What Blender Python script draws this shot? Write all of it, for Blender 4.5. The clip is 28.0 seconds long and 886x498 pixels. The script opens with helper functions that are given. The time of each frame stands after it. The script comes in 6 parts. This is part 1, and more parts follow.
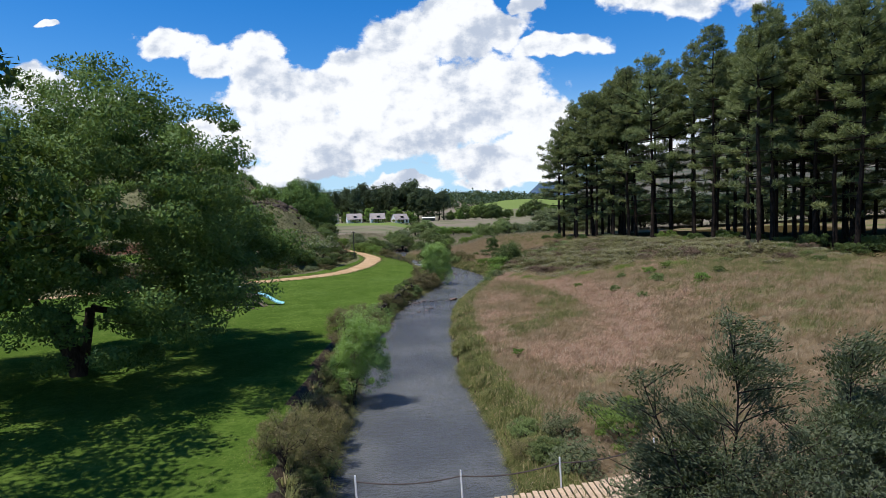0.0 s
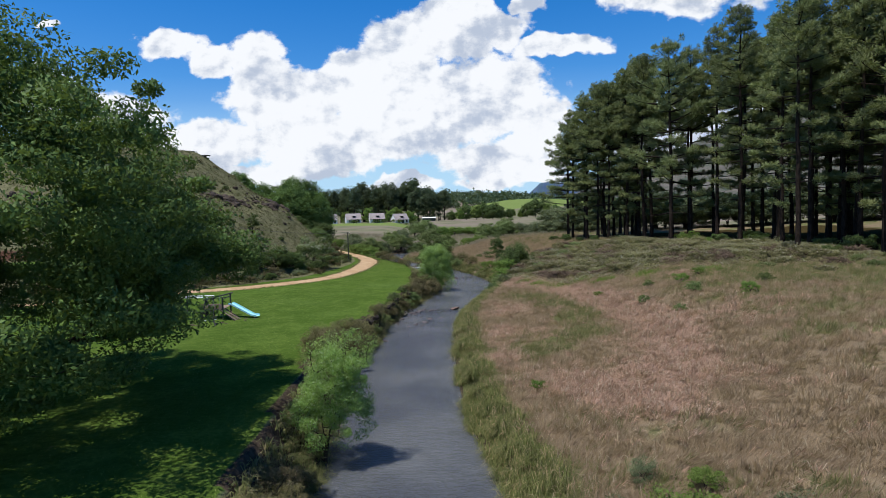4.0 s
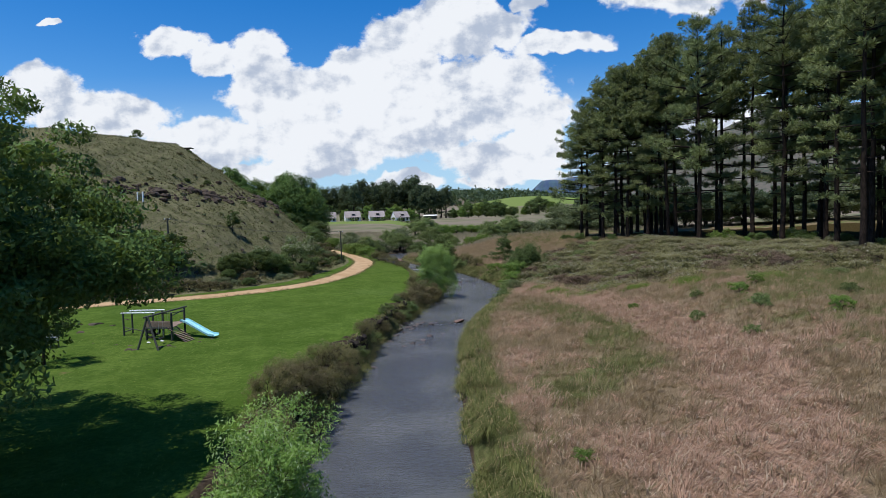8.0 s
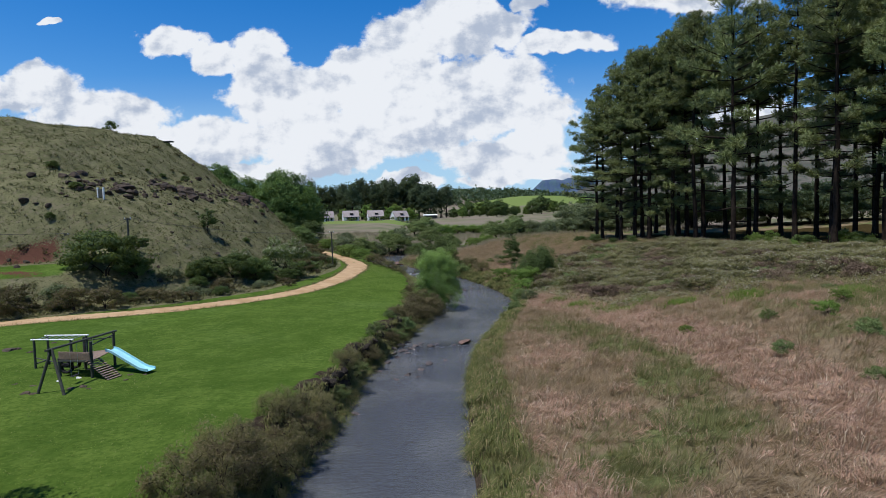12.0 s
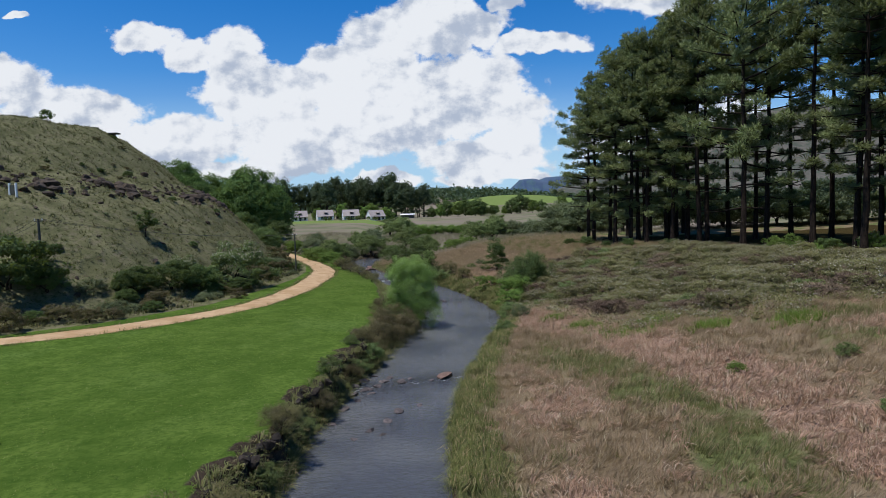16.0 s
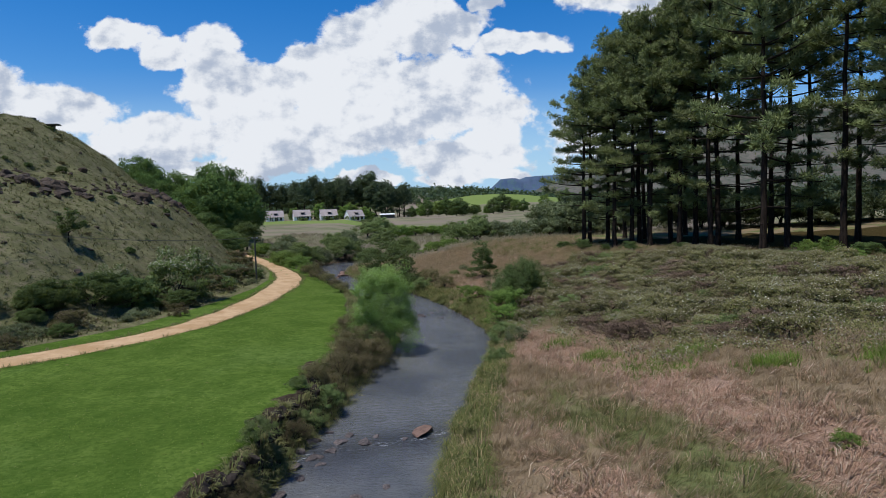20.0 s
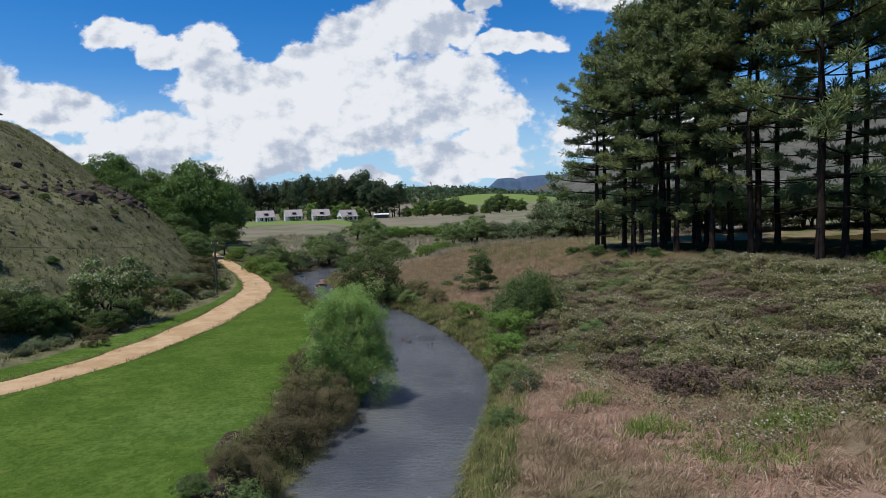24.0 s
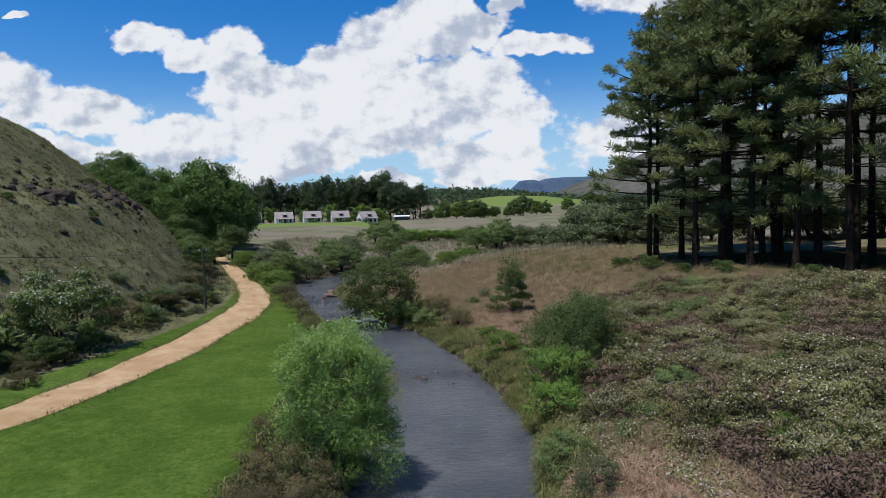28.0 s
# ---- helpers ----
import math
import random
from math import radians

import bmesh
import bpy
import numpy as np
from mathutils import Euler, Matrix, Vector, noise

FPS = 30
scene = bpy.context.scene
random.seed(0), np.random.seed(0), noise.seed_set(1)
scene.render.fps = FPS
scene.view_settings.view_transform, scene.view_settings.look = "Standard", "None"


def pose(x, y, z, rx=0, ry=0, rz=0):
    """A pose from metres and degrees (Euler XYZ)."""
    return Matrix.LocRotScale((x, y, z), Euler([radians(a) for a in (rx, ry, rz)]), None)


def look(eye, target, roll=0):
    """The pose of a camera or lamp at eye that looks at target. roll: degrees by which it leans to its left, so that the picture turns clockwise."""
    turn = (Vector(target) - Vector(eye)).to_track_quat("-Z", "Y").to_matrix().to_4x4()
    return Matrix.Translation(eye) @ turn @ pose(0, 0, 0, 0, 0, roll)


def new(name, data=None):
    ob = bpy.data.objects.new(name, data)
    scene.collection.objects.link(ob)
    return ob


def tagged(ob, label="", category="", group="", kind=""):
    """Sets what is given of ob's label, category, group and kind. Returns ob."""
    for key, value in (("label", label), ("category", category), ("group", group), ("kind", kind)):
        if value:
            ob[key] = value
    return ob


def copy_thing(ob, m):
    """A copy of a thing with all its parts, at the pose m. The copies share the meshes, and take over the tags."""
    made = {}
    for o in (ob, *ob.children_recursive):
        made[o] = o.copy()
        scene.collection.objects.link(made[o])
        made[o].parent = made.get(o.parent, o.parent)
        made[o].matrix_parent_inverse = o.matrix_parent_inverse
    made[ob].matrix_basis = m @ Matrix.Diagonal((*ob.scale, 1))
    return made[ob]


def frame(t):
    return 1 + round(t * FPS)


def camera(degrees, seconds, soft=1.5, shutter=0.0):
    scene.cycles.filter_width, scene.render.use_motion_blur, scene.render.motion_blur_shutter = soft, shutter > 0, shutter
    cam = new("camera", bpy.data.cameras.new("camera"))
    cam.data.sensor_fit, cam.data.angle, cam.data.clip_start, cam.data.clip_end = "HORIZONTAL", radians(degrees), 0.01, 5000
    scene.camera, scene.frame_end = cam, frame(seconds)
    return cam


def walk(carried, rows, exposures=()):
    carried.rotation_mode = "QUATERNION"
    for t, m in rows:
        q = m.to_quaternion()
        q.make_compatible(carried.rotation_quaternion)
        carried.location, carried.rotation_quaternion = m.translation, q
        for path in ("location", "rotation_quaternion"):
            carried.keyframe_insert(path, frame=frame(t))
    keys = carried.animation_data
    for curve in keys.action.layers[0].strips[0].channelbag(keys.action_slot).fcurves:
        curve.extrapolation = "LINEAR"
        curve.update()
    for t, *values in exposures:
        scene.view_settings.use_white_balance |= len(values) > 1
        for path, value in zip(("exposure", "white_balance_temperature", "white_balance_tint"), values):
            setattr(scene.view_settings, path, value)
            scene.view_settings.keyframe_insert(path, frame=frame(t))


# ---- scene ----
cam = camera(74.00, 28.0, soft=0.85)
# seconds, x, y, z, yaw, pitch, roll
ROWS = [
    (0.0, -0.0, -0.108, 8.799, -0.081, -3.326, 1.651),
    (0.5, 0.007, 0.755, 8.777, -0.062, -3.315, 1.65),
    (1.0, 0.002, 1.637, 8.767, -0.056, -3.286, 1.653),
    (1.5, 0.006, 2.504, 8.746, -0.055, -3.269, 1.657),
    (2.0, 0.016, 3.407, 8.733, -0.048, -3.274, 1.663),
    (2.5, 0.018, 4.36, 8.708, -0.047, -3.269, 1.659),
    (3.0, 0.031, 5.324, 8.702, -0.035, -3.273, 1.662),
    (3.5, 0.038, 6.303, 8.689, -0.022, -3.294, 1.654),
    (5.5, 0.022, 10.665, 8.581, 0.03, -3.364, 1.694),
    (6.0, -0.043, 11.826, 8.551, 0.045, -3.395, 1.675),
    (6.5, -0.079, 13.022, 8.529, 0.055, -3.423, 1.686),
    (7.0, -0.069, 14.177, 8.523, 0.07, -3.446, 1.696),
    (7.5, -0.056, 15.297, 8.527, 0.093, -3.477, 1.717),
    (8.0, -0.021, 16.404, 8.509, 0.126, -3.505, 1.709),
    (8.5, -0.037, 17.481, 8.495, 0.131, -3.522, 1.725),
    (9.0, -0.045, 18.539, 8.486, 0.14, -3.542, 1.742),
    (9.5, -0.056, 19.627, 8.483, 0.17, -3.543, 1.738),
    (10.0, -0.072, 20.766, 8.464, 0.201, -3.538, 1.721),
    (10.5, -0.077, 21.912, 8.454, 0.227, -3.528, 1.724),
    (11.0, -0.106, 23.017, 8.43, 0.22, -3.522, 1.68),
    (11.5, -0.16, 24.091, 8.438, 0.198, -3.536, 1.679),
    (12.0, -0.198, 25.17, 8.438, 0.142, -3.544, 1.642),
    (12.5, -0.191, 26.24, 8.445, 0.071, -3.553, 1.589),
    (14.5, -0.117, 30.456, 8.519, -0.596, -3.623, 1.7),
    (15.0, -0.066, 31.555, 8.523, -0.975, -3.644, 1.65),
    (15.5, -0.042, 32.675, 8.52, -1.482, -3.654, 1.647),
    (16.0, -0.02, 33.738, 8.533, -2.029, -3.68, 1.622),
    (16.5, 0.038, 34.793, 8.54, -2.407, -3.693, 1.627),
    (17.0, 0.096, 35.835, 8.557, -2.63, -3.706, 1.611),
    (17.5, 0.151, 36.846, 8.576, -2.877, -3.711, 1.619),
    (18.0, 0.206, 37.86, 8.59, -3.104, -3.729, 1.652),
    (18.5, 0.265, 38.904, 8.607, -3.278, -3.731, 1.658),
    (19.0, 0.325, 39.967, 8.615, -3.517, -3.75, 1.665),
    (19.5, 0.391, 41.066, 8.608, -3.719, -3.76, 1.676),
    (20.0, 0.473, 42.185, 8.591, -3.878, -3.774, 1.706),
    (20.5, 0.558, 43.339, 8.585, -3.986, -3.771, 1.71),
    (21.0, 0.671, 44.505, 8.573, -4.068, -3.756, 1.711),
    (21.5, 0.827, 45.701, 8.57, -4.126, -3.769, 1.704),
    (23.5, 1.593, 50.701, 8.683, -4.169, -3.822, 1.811),
    (24.0, 1.729, 51.896, 8.681, -4.187, -3.818, 1.72),
    (24.5, 1.759, 53.033, 8.68, -4.178, -3.811, 1.635),
    (25.0, 1.807, 54.156, 8.703, -4.148, -3.796, 1.586),
    (25.5, 1.903, 55.289, 8.707, -4.137, -3.784, 1.526),
    (26.0, 1.99, 56.423, 8.727, -4.112, -3.771, 1.479),
    (26.5, 2.066, 57.559, 8.739, -3.972, -3.749, 1.435),
    (27.0, 2.114, 58.577, 8.749, -3.567, -3.711, 1.421),
    (27.5, 2.142, 59.662, 8.775, -2.937, -3.65, 1.433),
    (28.0, 2.14, 60.757, 8.793, -2.093, -3.575, 1.456),
]
walk(cam, [(t, pose(x, y, z, 90 + pitch, roll, yaw)) for t, x, y, z, yaw, pitch, roll in ROWS], [(0.0, 0.06, 6260, 10), (6.0, -0.06, 6160, 10), (12.0, -0.16, 6120, 10), (18.0, -0.2, 6120, 10), (28.0, -0.2, 6160, 10)])
# ---- world, sun, exposure ----
SUN_EL, SUN_AZ = radians(70), radians(238)  # azimuth clockwise from +y


def sun_dir():
    return Vector((math.sin(SUN_AZ) * math.cos(SUN_EL), math.cos(SUN_AZ) * math.cos(SUN_EL), math.sin(SUN_EL)))


sun = new("sun", bpy.data.lights.new("sun", "SUN"))
sun.data.energy, sun.data.angle, sun.data.color = 5.0, radians(0.5), (1.0, 0.95, 0.87)
sun.matrix_world = look(sun_dir() * 100, (0, 0, 0))

world = bpy.data.worlds.new("sky")
scene.world = world
world.use_nodes = True
WT = world.node_tree
WT.nodes.clear()


def wmath(op, a, b=None, c=None, clamp=False):
    n = WT.nodes.new("ShaderNodeMath")
    n.operation, n.use_clamp = op, clamp
    for i, v in enumerate((a, b, c)):
        if v is None:
            continue
        if isinstance(v, (int, float)):
            n.inputs[i].default_value = v
        else:
            WT.links.new(v, n.inputs[i])
    return n.outputs[0]


sky = WT.nodes.new("ShaderNodeTexSky")
sky.sky_type = "NISHITA"
sky.sun_disc = False
sky.sun_elevation, sky.sun_rotation = SUN_EL, SUN_AZ
sky.air_density, sky.dust_density, sky.ozone_density = 1.0, 0.3, 3.0
coord = WT.nodes.new("ShaderNodeTexCoord")
sep = WT.nodes.new("ShaderNodeSeparateXYZ")
WT.links.new(coord.outputs["Generated"], sep.inputs[0])
depth = wmath("ADD", wmath("ABSOLUTE", sep.outputs[1]), 0.02)
cu = wmath("DIVIDE", sep.outputs[0], depth)
cv = wmath("DIVIDE", sep.outputs[2], depth)
# cloud masses: centre u, v and half sizes, on a plane one unit ahead
CLOUDS = [
    (-0.432, 0.300, 0.066, 0.027), (-0.370, 0.266, 0.038, 0.030), (-0.295, 0.257, 0.057, 0.043), (-0.248, 0.194, 0.100, 0.062),
    (-0.144, 0.233, 0.066, 0.055), (-0.060, 0.271, 0.072, 0.062), (0.025, 0.305, 0.080, 0.052), (0.110, 0.305, 0.045, 0.032),
    (0.205, 0.272, 0.085, 0.019), (0.090, 0.204, 0.110, 0.064), (0.165, 0.152, 0.062, 0.062), (-0.040, 0.165, 0.170, 0.072),
    (-0.154, 0.125, 0.190, 0.052), (0.110, 0.090, 0.120, 0.034), (-0.690, 0.222, 0.120, 0.036), (-0.560, 0.176, 0.130, 0.042),
    (-0.390, 0.127, 0.120, 0.042), (-0.342, 0.076, 0.150, 0.020), (0.400, 0.372, 0.170, 0.062), (0.150, 0.345, 0.028, 0.020),
    (-0.060, 0.056, 0.060, 0.014), (0.460, 0.115, 0.220, 0.065), (-0.632, 0.330, 0.022, 0.006), (-0.26, 0.080, 0.12, 0.020), (0.12, 0.056, 0.10, 0.014), (-0.62, 0.105, 0.20, 0.030),
]
uv0 = WT.nodes.new("ShaderNodeCombineXYZ")
WT.links.new(cu, uv0.inputs[0])
WT.links.new(cv, uv0.inputs[1])


def wvec(op, a, b):
    n = WT.nodes.new("ShaderNodeVectorMath")
    n.operation = op
    for i, v in enumerate((a, b)):
        if isinstance(v, tuple):
            n.inputs[i].default_value = v
        else:
            WT.links.new(v, n.inputs[i])
    return n.outputs[0]


def wnoise(vec, scale, detail, rough=0.6):
    n = WT.nodes.new("ShaderNodeTexNoise")
    n.inputs["Scale"].default_value, n.inputs["Detail"].default_value, n.inputs["Roughness"].default_value = scale, detail, rough
    WT.links.new(vec, n.inputs["Vector"])
    return n


bend = wvec("MULTIPLY", wvec("SUBTRACT", wnoise(uv0.outputs[0], 11.0, 3.0).outputs["Color"], (0.5, 0.5, 0.5)), (0.085, 0.070, 0.0))
uv = wvec("ADD", uv0.outputs[0], bend)
mass = None
for u0, v0, ru, rv in CLOUDS:
    q = wvec("MULTIPLY", wvec("SUBTRACT", uv, (u0, v0, 0)), (1 / ru, 1 / rv, 0))
    dot = WT.nodes.new("ShaderNodeVectorMath")
    dot.operation = "DOT_PRODUCT"
    WT.links.new(q, dot.inputs[0])
    WT.links.new(q, dot.inputs[1])
    one = wmath("SUBTRACT", 1.0, dot.outputs["Value"])
    mass = one if mass is None else wmath("SMOOTH_MAX", mass, one, 0.35)
squeezed = wvec("MULTIPLY", uv0.outputs[0], (1.0, 1.25, 1.0))
puff = wnoise(squeezed, 13.0, 11.0, 0.64).outputs[0]
puff_soft = wnoise(squeezed, 21.0, 8.0, 0.6).outputs[0]
puff_sun = wnoise(wvec("ADD", squeezed, (-0.010, 0.014, 0.0)), 21.0, 8.0, 0.6).outputs[0]
broad = wnoise(wvec("ADD", squeezed, (3.1, 1.7, 0.4)), 6.0, 3.0, 0.45).outputs[0]
broad_sun = wnoise(wvec("ADD", squeezed, (3.08, 1.728, 0.4)), 6.0, 3.0, 0.45).outputs[0]
dens = wmath("ADD", wmath("MAXIMUM", wmath("ADD", mass, wmath("MULTIPLY", wmath("MAXIMUM", mass, 0.0), 0.4)), -1.2), wmath("MULTIPLY", wmath("SUBTRACT", puff, 0.5), 3.4))
ramp = WT.nodes.new("ShaderNodeMapRange")
ramp.interpolation_type = "SMOOTHSTEP"
WT.links.new(dens, ramp.inputs["Value"])
ramp.inputs["From Min"].default_value, ramp.inputs["From Max"].default_value = -0.16, 0.42
# the side of each billow that faces the sun is bright, the other and the base are grey
relief = wmath("ADD", wmath("MULTIPLY", wmath("SUBTRACT", puff_soft, puff_sun), 1.5), wmath("MULTIPLY", wmath("SUBTRACT", broad, broad_sun), 4.2))
base_grey = wmath("MULTIPLY", wmath("SUBTRACT", 0.25, cv), 0.75)
grey = WT.nodes.new("ShaderNodeMapRange")
WT.links.new(wmath("ADD", wmath("SUBTRACT", base_grey, relief), wmath("MULTIPLY", wmath("SUBTRACT", mass, 0.6), 0.10)), grey.inputs["Value"])
grey.inputs["From Min"].default_value, grey.inputs["From Max"].default_value = -0.12, 0.52
grey.interpolation_type = "SMOOTHSTEP"
cloud_col = WT.nodes.new("ShaderNodeMix")
cloud_col.data_type = "RGBA"
WT.links.new(grey.outputs[0], cloud_col.inputs[0])
cloud_col.inputs[6].default_value, cloud_col.inputs[7].default_value = (1.0, 1.0, 1.0, 1), (0.53, 0.59, 0.70, 1)
sky_bg = WT.nodes.new("ShaderNodeBackground")
cloud_bg = WT.nodes.new("ShaderNodeBackground")
deep = WT.nodes.new("ShaderNodeHueSaturation")
WT.links.new(sky.outputs[0], deep.inputs["Color"])
deep.inputs["Hue"].default_value, deep.inputs["Saturation"].default_value, deep.inputs["Value"].default_value = 0.507, 1.42, 1.40
haze = WT.nodes.new("ShaderNodeMapRange")
WT.links.new(cv, haze.inputs["Value"])
haze.inputs["From Min"].default_value, haze.inputs["From Max"].default_value = 0.02, 0.24
haze.inputs["To Min"].default_value, haze.inputs["To Max"].default_value = 1.10, 1.45
WT.links.new(haze.outputs[0], deep.inputs["Saturation"])
low_sky = WT.nodes.new("ShaderNodeMix")
low_sky.data_type = "RGBA"
haze_mix = WT.nodes.new("ShaderNodeMapRange")
WT.links.new(cv, haze_mix.inputs["Value"])
haze_mix.inputs["From Min"].default_value, haze_mix.inputs["From Max"].default_value = 0.02, 0.20
haze_mix.inputs["To Min"].default_value, haze_mix.inputs["To Max"].default_value = 0.85, 0.0
WT.links.new(haze_mix.outputs[0], low_sky.inputs[0])
WT.links.new(deep.outputs[0], low_sky.inputs[6])
low_sky.inputs[7].default_value = (4.0, 6.6, 9.2, 1)
WT.links.new(low_sky.outputs[2], sky_bg.inputs[0])
WT.links.new(cloud_col.outputs[2], cloud_bg.inputs[0])
sky_bg.inputs[1].default_value, cloud_bg.inputs[1].default_value = 0.10, 0.96
mixw = WT.nodes.new("ShaderNodeMixShader")
WT.links.new(ramp.outputs[0], mixw.inputs[0])
WT.links.new(sky_bg.outputs[0], mixw.inputs[1])
WT.links.new(cloud_bg.outputs[0], mixw.inputs[2])
wout = WT.nodes.new("ShaderNodeOutputWorld")
WT.links.new(mixw.outputs[0], wout.inputs[0])

# ---- materials ----


def nodes_of(name):
    m = bpy.data.materials.new(name)
    m.use_nodes = True
    t = m.node_tree
    t.nodes.clear()
    out = t.nodes.new("ShaderNodeOutputMaterial")
    return m, t, out


def noise_tex(t, scale, detail=4.0, rough=0.55, vec=None, kind="Object"):
    n = t.nodes.new("ShaderNodeTexNoise")
    n.inputs["Scale"].default_value, n.inputs["Detail"].default_value, n.inputs["Roughness"].default_value = scale, detail, rough
    if vec is None:
        if kind == "World":
            vec = t.nodes.new("ShaderNodeNewGeometry").outputs["Position"]
        else:
            vec = t.nodes.new("ShaderNodeTexCoord").outputs["Object"]
    t.links.new(vec, n.inputs["Vector"])
    return n.outputs[0]


def mapr(t, v, a, b, c=0.0, d=1.0, smooth=True):
    n = t.nodes.new("ShaderNodeMapRange")
    n.interpolation_type = "SMOOTHSTEP" if smooth else "LINEAR"
    t.links.new(v, n.inputs["Value"])
    n.inputs["From Min"].default_value, n.inputs["From Max"].default_value = a, b
    n.inputs["To Min"].default_value, n.inputs["To Max"].default_value = c, d
    return n.outputs[0]


def mix(t, f, a, b, mode="MIX"):
    n = t.nodes.new("ShaderNodeMix")
    n.data_type, n.blend_type = "RGBA", mode
    for i, v in ((0, f), (6, a), (7, b)):
        if isinstance(v, (int, float)):
            n.inputs[i].default_value = v
        elif isinstance(v, tuple):
            n.inputs[i].default_value = (*v, 1)
        else:
            t.links.new(v, n.inputs[i])
    return n.outputs[2]


def calc(t, op, a, b=0.0):
    n = t.nodes.new("ShaderNodeMath")
    n.operation = op
    for i, v in enumerate((a, b)):
        if isinstance(v, (int, float)):
            n.inputs[i].default_value = v
        else:
            t.links.new(v, n.inputs[i])
    return n.outputs[0]


def bump(t, h, strength=0.4, dist=0.05):
    n = t.nodes.new("ShaderNodeBump")
    n.inputs["Strength"].default_value, n.inputs["Distance"].default_value = strength, dist
    t.links.new(h, n.inputs["Height"])
    return n.outputs[0]


def principled(t, out, col, rough=0.8, metal=0.0, normal=None, spec=0.3):
    p = t.nodes.new("ShaderNodeBsdfPrincipled")
    if isinstance(col, tuple):
        p.inputs["Base Color"].default_value = (*col, 1)
    else:
        t.links.new(col, p.inputs["Base Color"])
    if isinstance(rough, (int, float)):
        p.inputs["Roughness"].default_value = rough
    else:
        t.links.new(rough, p.inputs["Roughness"])
    p.inputs["Metallic"].default_value = metal
    p.inputs["Specular IOR Level"].default_value = spec
    if normal is not None:
        t.links.new(normal, p.inputs["Normal"])
    t.links.new(p.outputs[0], out.inputs[0])
    return p


def lifted_normal(t, share, puff=0.0):
    """Small leaves and blades shade as the tuft they belong to: normals leaned towards the sky, and outwards from their clump."""
    geo = t.nodes.new("ShaderNodeNewGeometry")
    a = t.nodes.new("ShaderNodeVectorMath")
    a.operation = "SCALE"
    t.links.new(geo.outputs["Normal"], a.inputs[0])
    a.inputs["Scale"].default_value = 1 - share
    if puff:
        clump = t.nodes.new("ShaderNodeAttribute")
        clump.attribute_name = "puff"
        turn = t.nodes.new("ShaderNodeVectorTransform")
        turn.vector_type, turn.convert_from, turn.convert_to = "VECTOR", "OBJECT", "WORLD"
        t.links.new(clump.outputs["Vector"], turn.inputs[0])
        scaled = t.nodes.new("ShaderNodeVectorMath")
        scaled.operation = "SCALE"
        t.links.new(turn.outputs[0], scaled.inputs[0])
        scaled.inputs["Scale"].default_value = puff
        joined = t.nodes.new("ShaderNodeVectorMath")
        joined.operation = "ADD"
        t.links.new(a.outputs[0], joined.inputs[0])
        t.links.new(scaled.outputs[0], joined.inputs[1])
        a = joined
    b = t.nodes.new("ShaderNodeVectorMath")
    b.operation = "ADD"
    t.links.new(a.outputs[0], b.inputs[0])
    b.inputs[1].default_value = (0, 0, share)
    c = t.nodes.new("ShaderNodeVectorMath")
    c.operation = "NORMALIZE"
    t.links.new(b.outputs[0], c.inputs[0])
    return c.outputs[0]


def leaf_mat(name, dark, light, trans=0.35, rough=0.55, patch=0.25, third=None, lift=0.12, puff=0.9, own=0.5):
    """Leaves: colour by island and by tree, part of the light passes through."""
    m, t, out = nodes_of(name)
    geo = t.nodes.new("ShaderNodeNewGeometry")
    info = t.nodes.new("ShaderNodeObjectInfo")
    big = noise_tex(t, patch, 3.0, 0.6, geo.outputs["Position"])
    f = calc(t, "ADD", calc(t, "MULTIPLY", geo.outputs["Random Per Island"], own), calc(t, "MULTIPLY", mapr(t, big, 0.3, 0.7), 1 - own))
    col = mix(t, f, dark, light)
    if third:
        col = mix(t, mapr(t, geo.outputs["Random Per Island"], 0.82, 0.9), col, third)
    hue = t.nodes.new("ShaderNodeHueSaturation")
    t.links.new(col, hue.inputs["Color"])
    t.links.new(mapr(t, info.outputs["Random"], 0, 1, 0.75, 1.2, False), hue.inputs["Value"])
    t.links.new(mapr(t, info.outputs["Random"], 0, 1, 0.49, 0.51, False), hue.inputs["Hue"])
    d = t.nodes.new("ShaderNodeBsdfPrincipled")
    t.links.new(hue.outputs[0], d.inputs["Base Color"])
    d.inputs["Roughness"].default_value, d.inputs["Specular IOR Level"].default_value = max(rough, 0.6), 0.15
    t.links.new(lifted_normal(t, lift, puff), d.inputs["Normal"])
    tr = t.nodes.new("ShaderNodeBsdfTranslucent")
    t.links.new(mix(t, 0.5, hue.outputs[0], (0.25, 0.32, 0.03)), tr.inputs["Color"])
    s = t.nodes.new("ShaderNodeMixShader")
    s.inputs[0].default_value = trans
    t.links.new(d.outputs[0], s.inputs[1])
    t.links.new(tr.outputs[0], s.inputs[2])
    t.links.new(s.outputs[0], out.inputs[0])
    return m


def bark_mat(name, a, b, scale=6.0):
    m, t, out = nodes_of(name)
    tc = t.nodes.new("ShaderNodeTexCoord")
    mp = t.nodes.new("ShaderNodeMapping")
    mp.inputs["Scale"].default_value = (1, 1, 0.25)
    t.links.new(tc.outputs["Object"], mp.inputs["Vector"])
    n1 = noise_tex(t, scale, 6, 0.7, mp.outputs[0])
    n2 = noise_tex(t, 0.7, 3, 0.5)
    col = mix(t, mapr(t, n1, 0.35, 0.65), a, b)
    col = mix(t, mapr(t, n2, 0.45, 0.7, 0, 0.4), col, tuple(v * 1.25 for v in b))
    principled(t, out, col, 0.95, normal=bump(t, n1, 0.9, 0.05), spec=0.08)
    return m


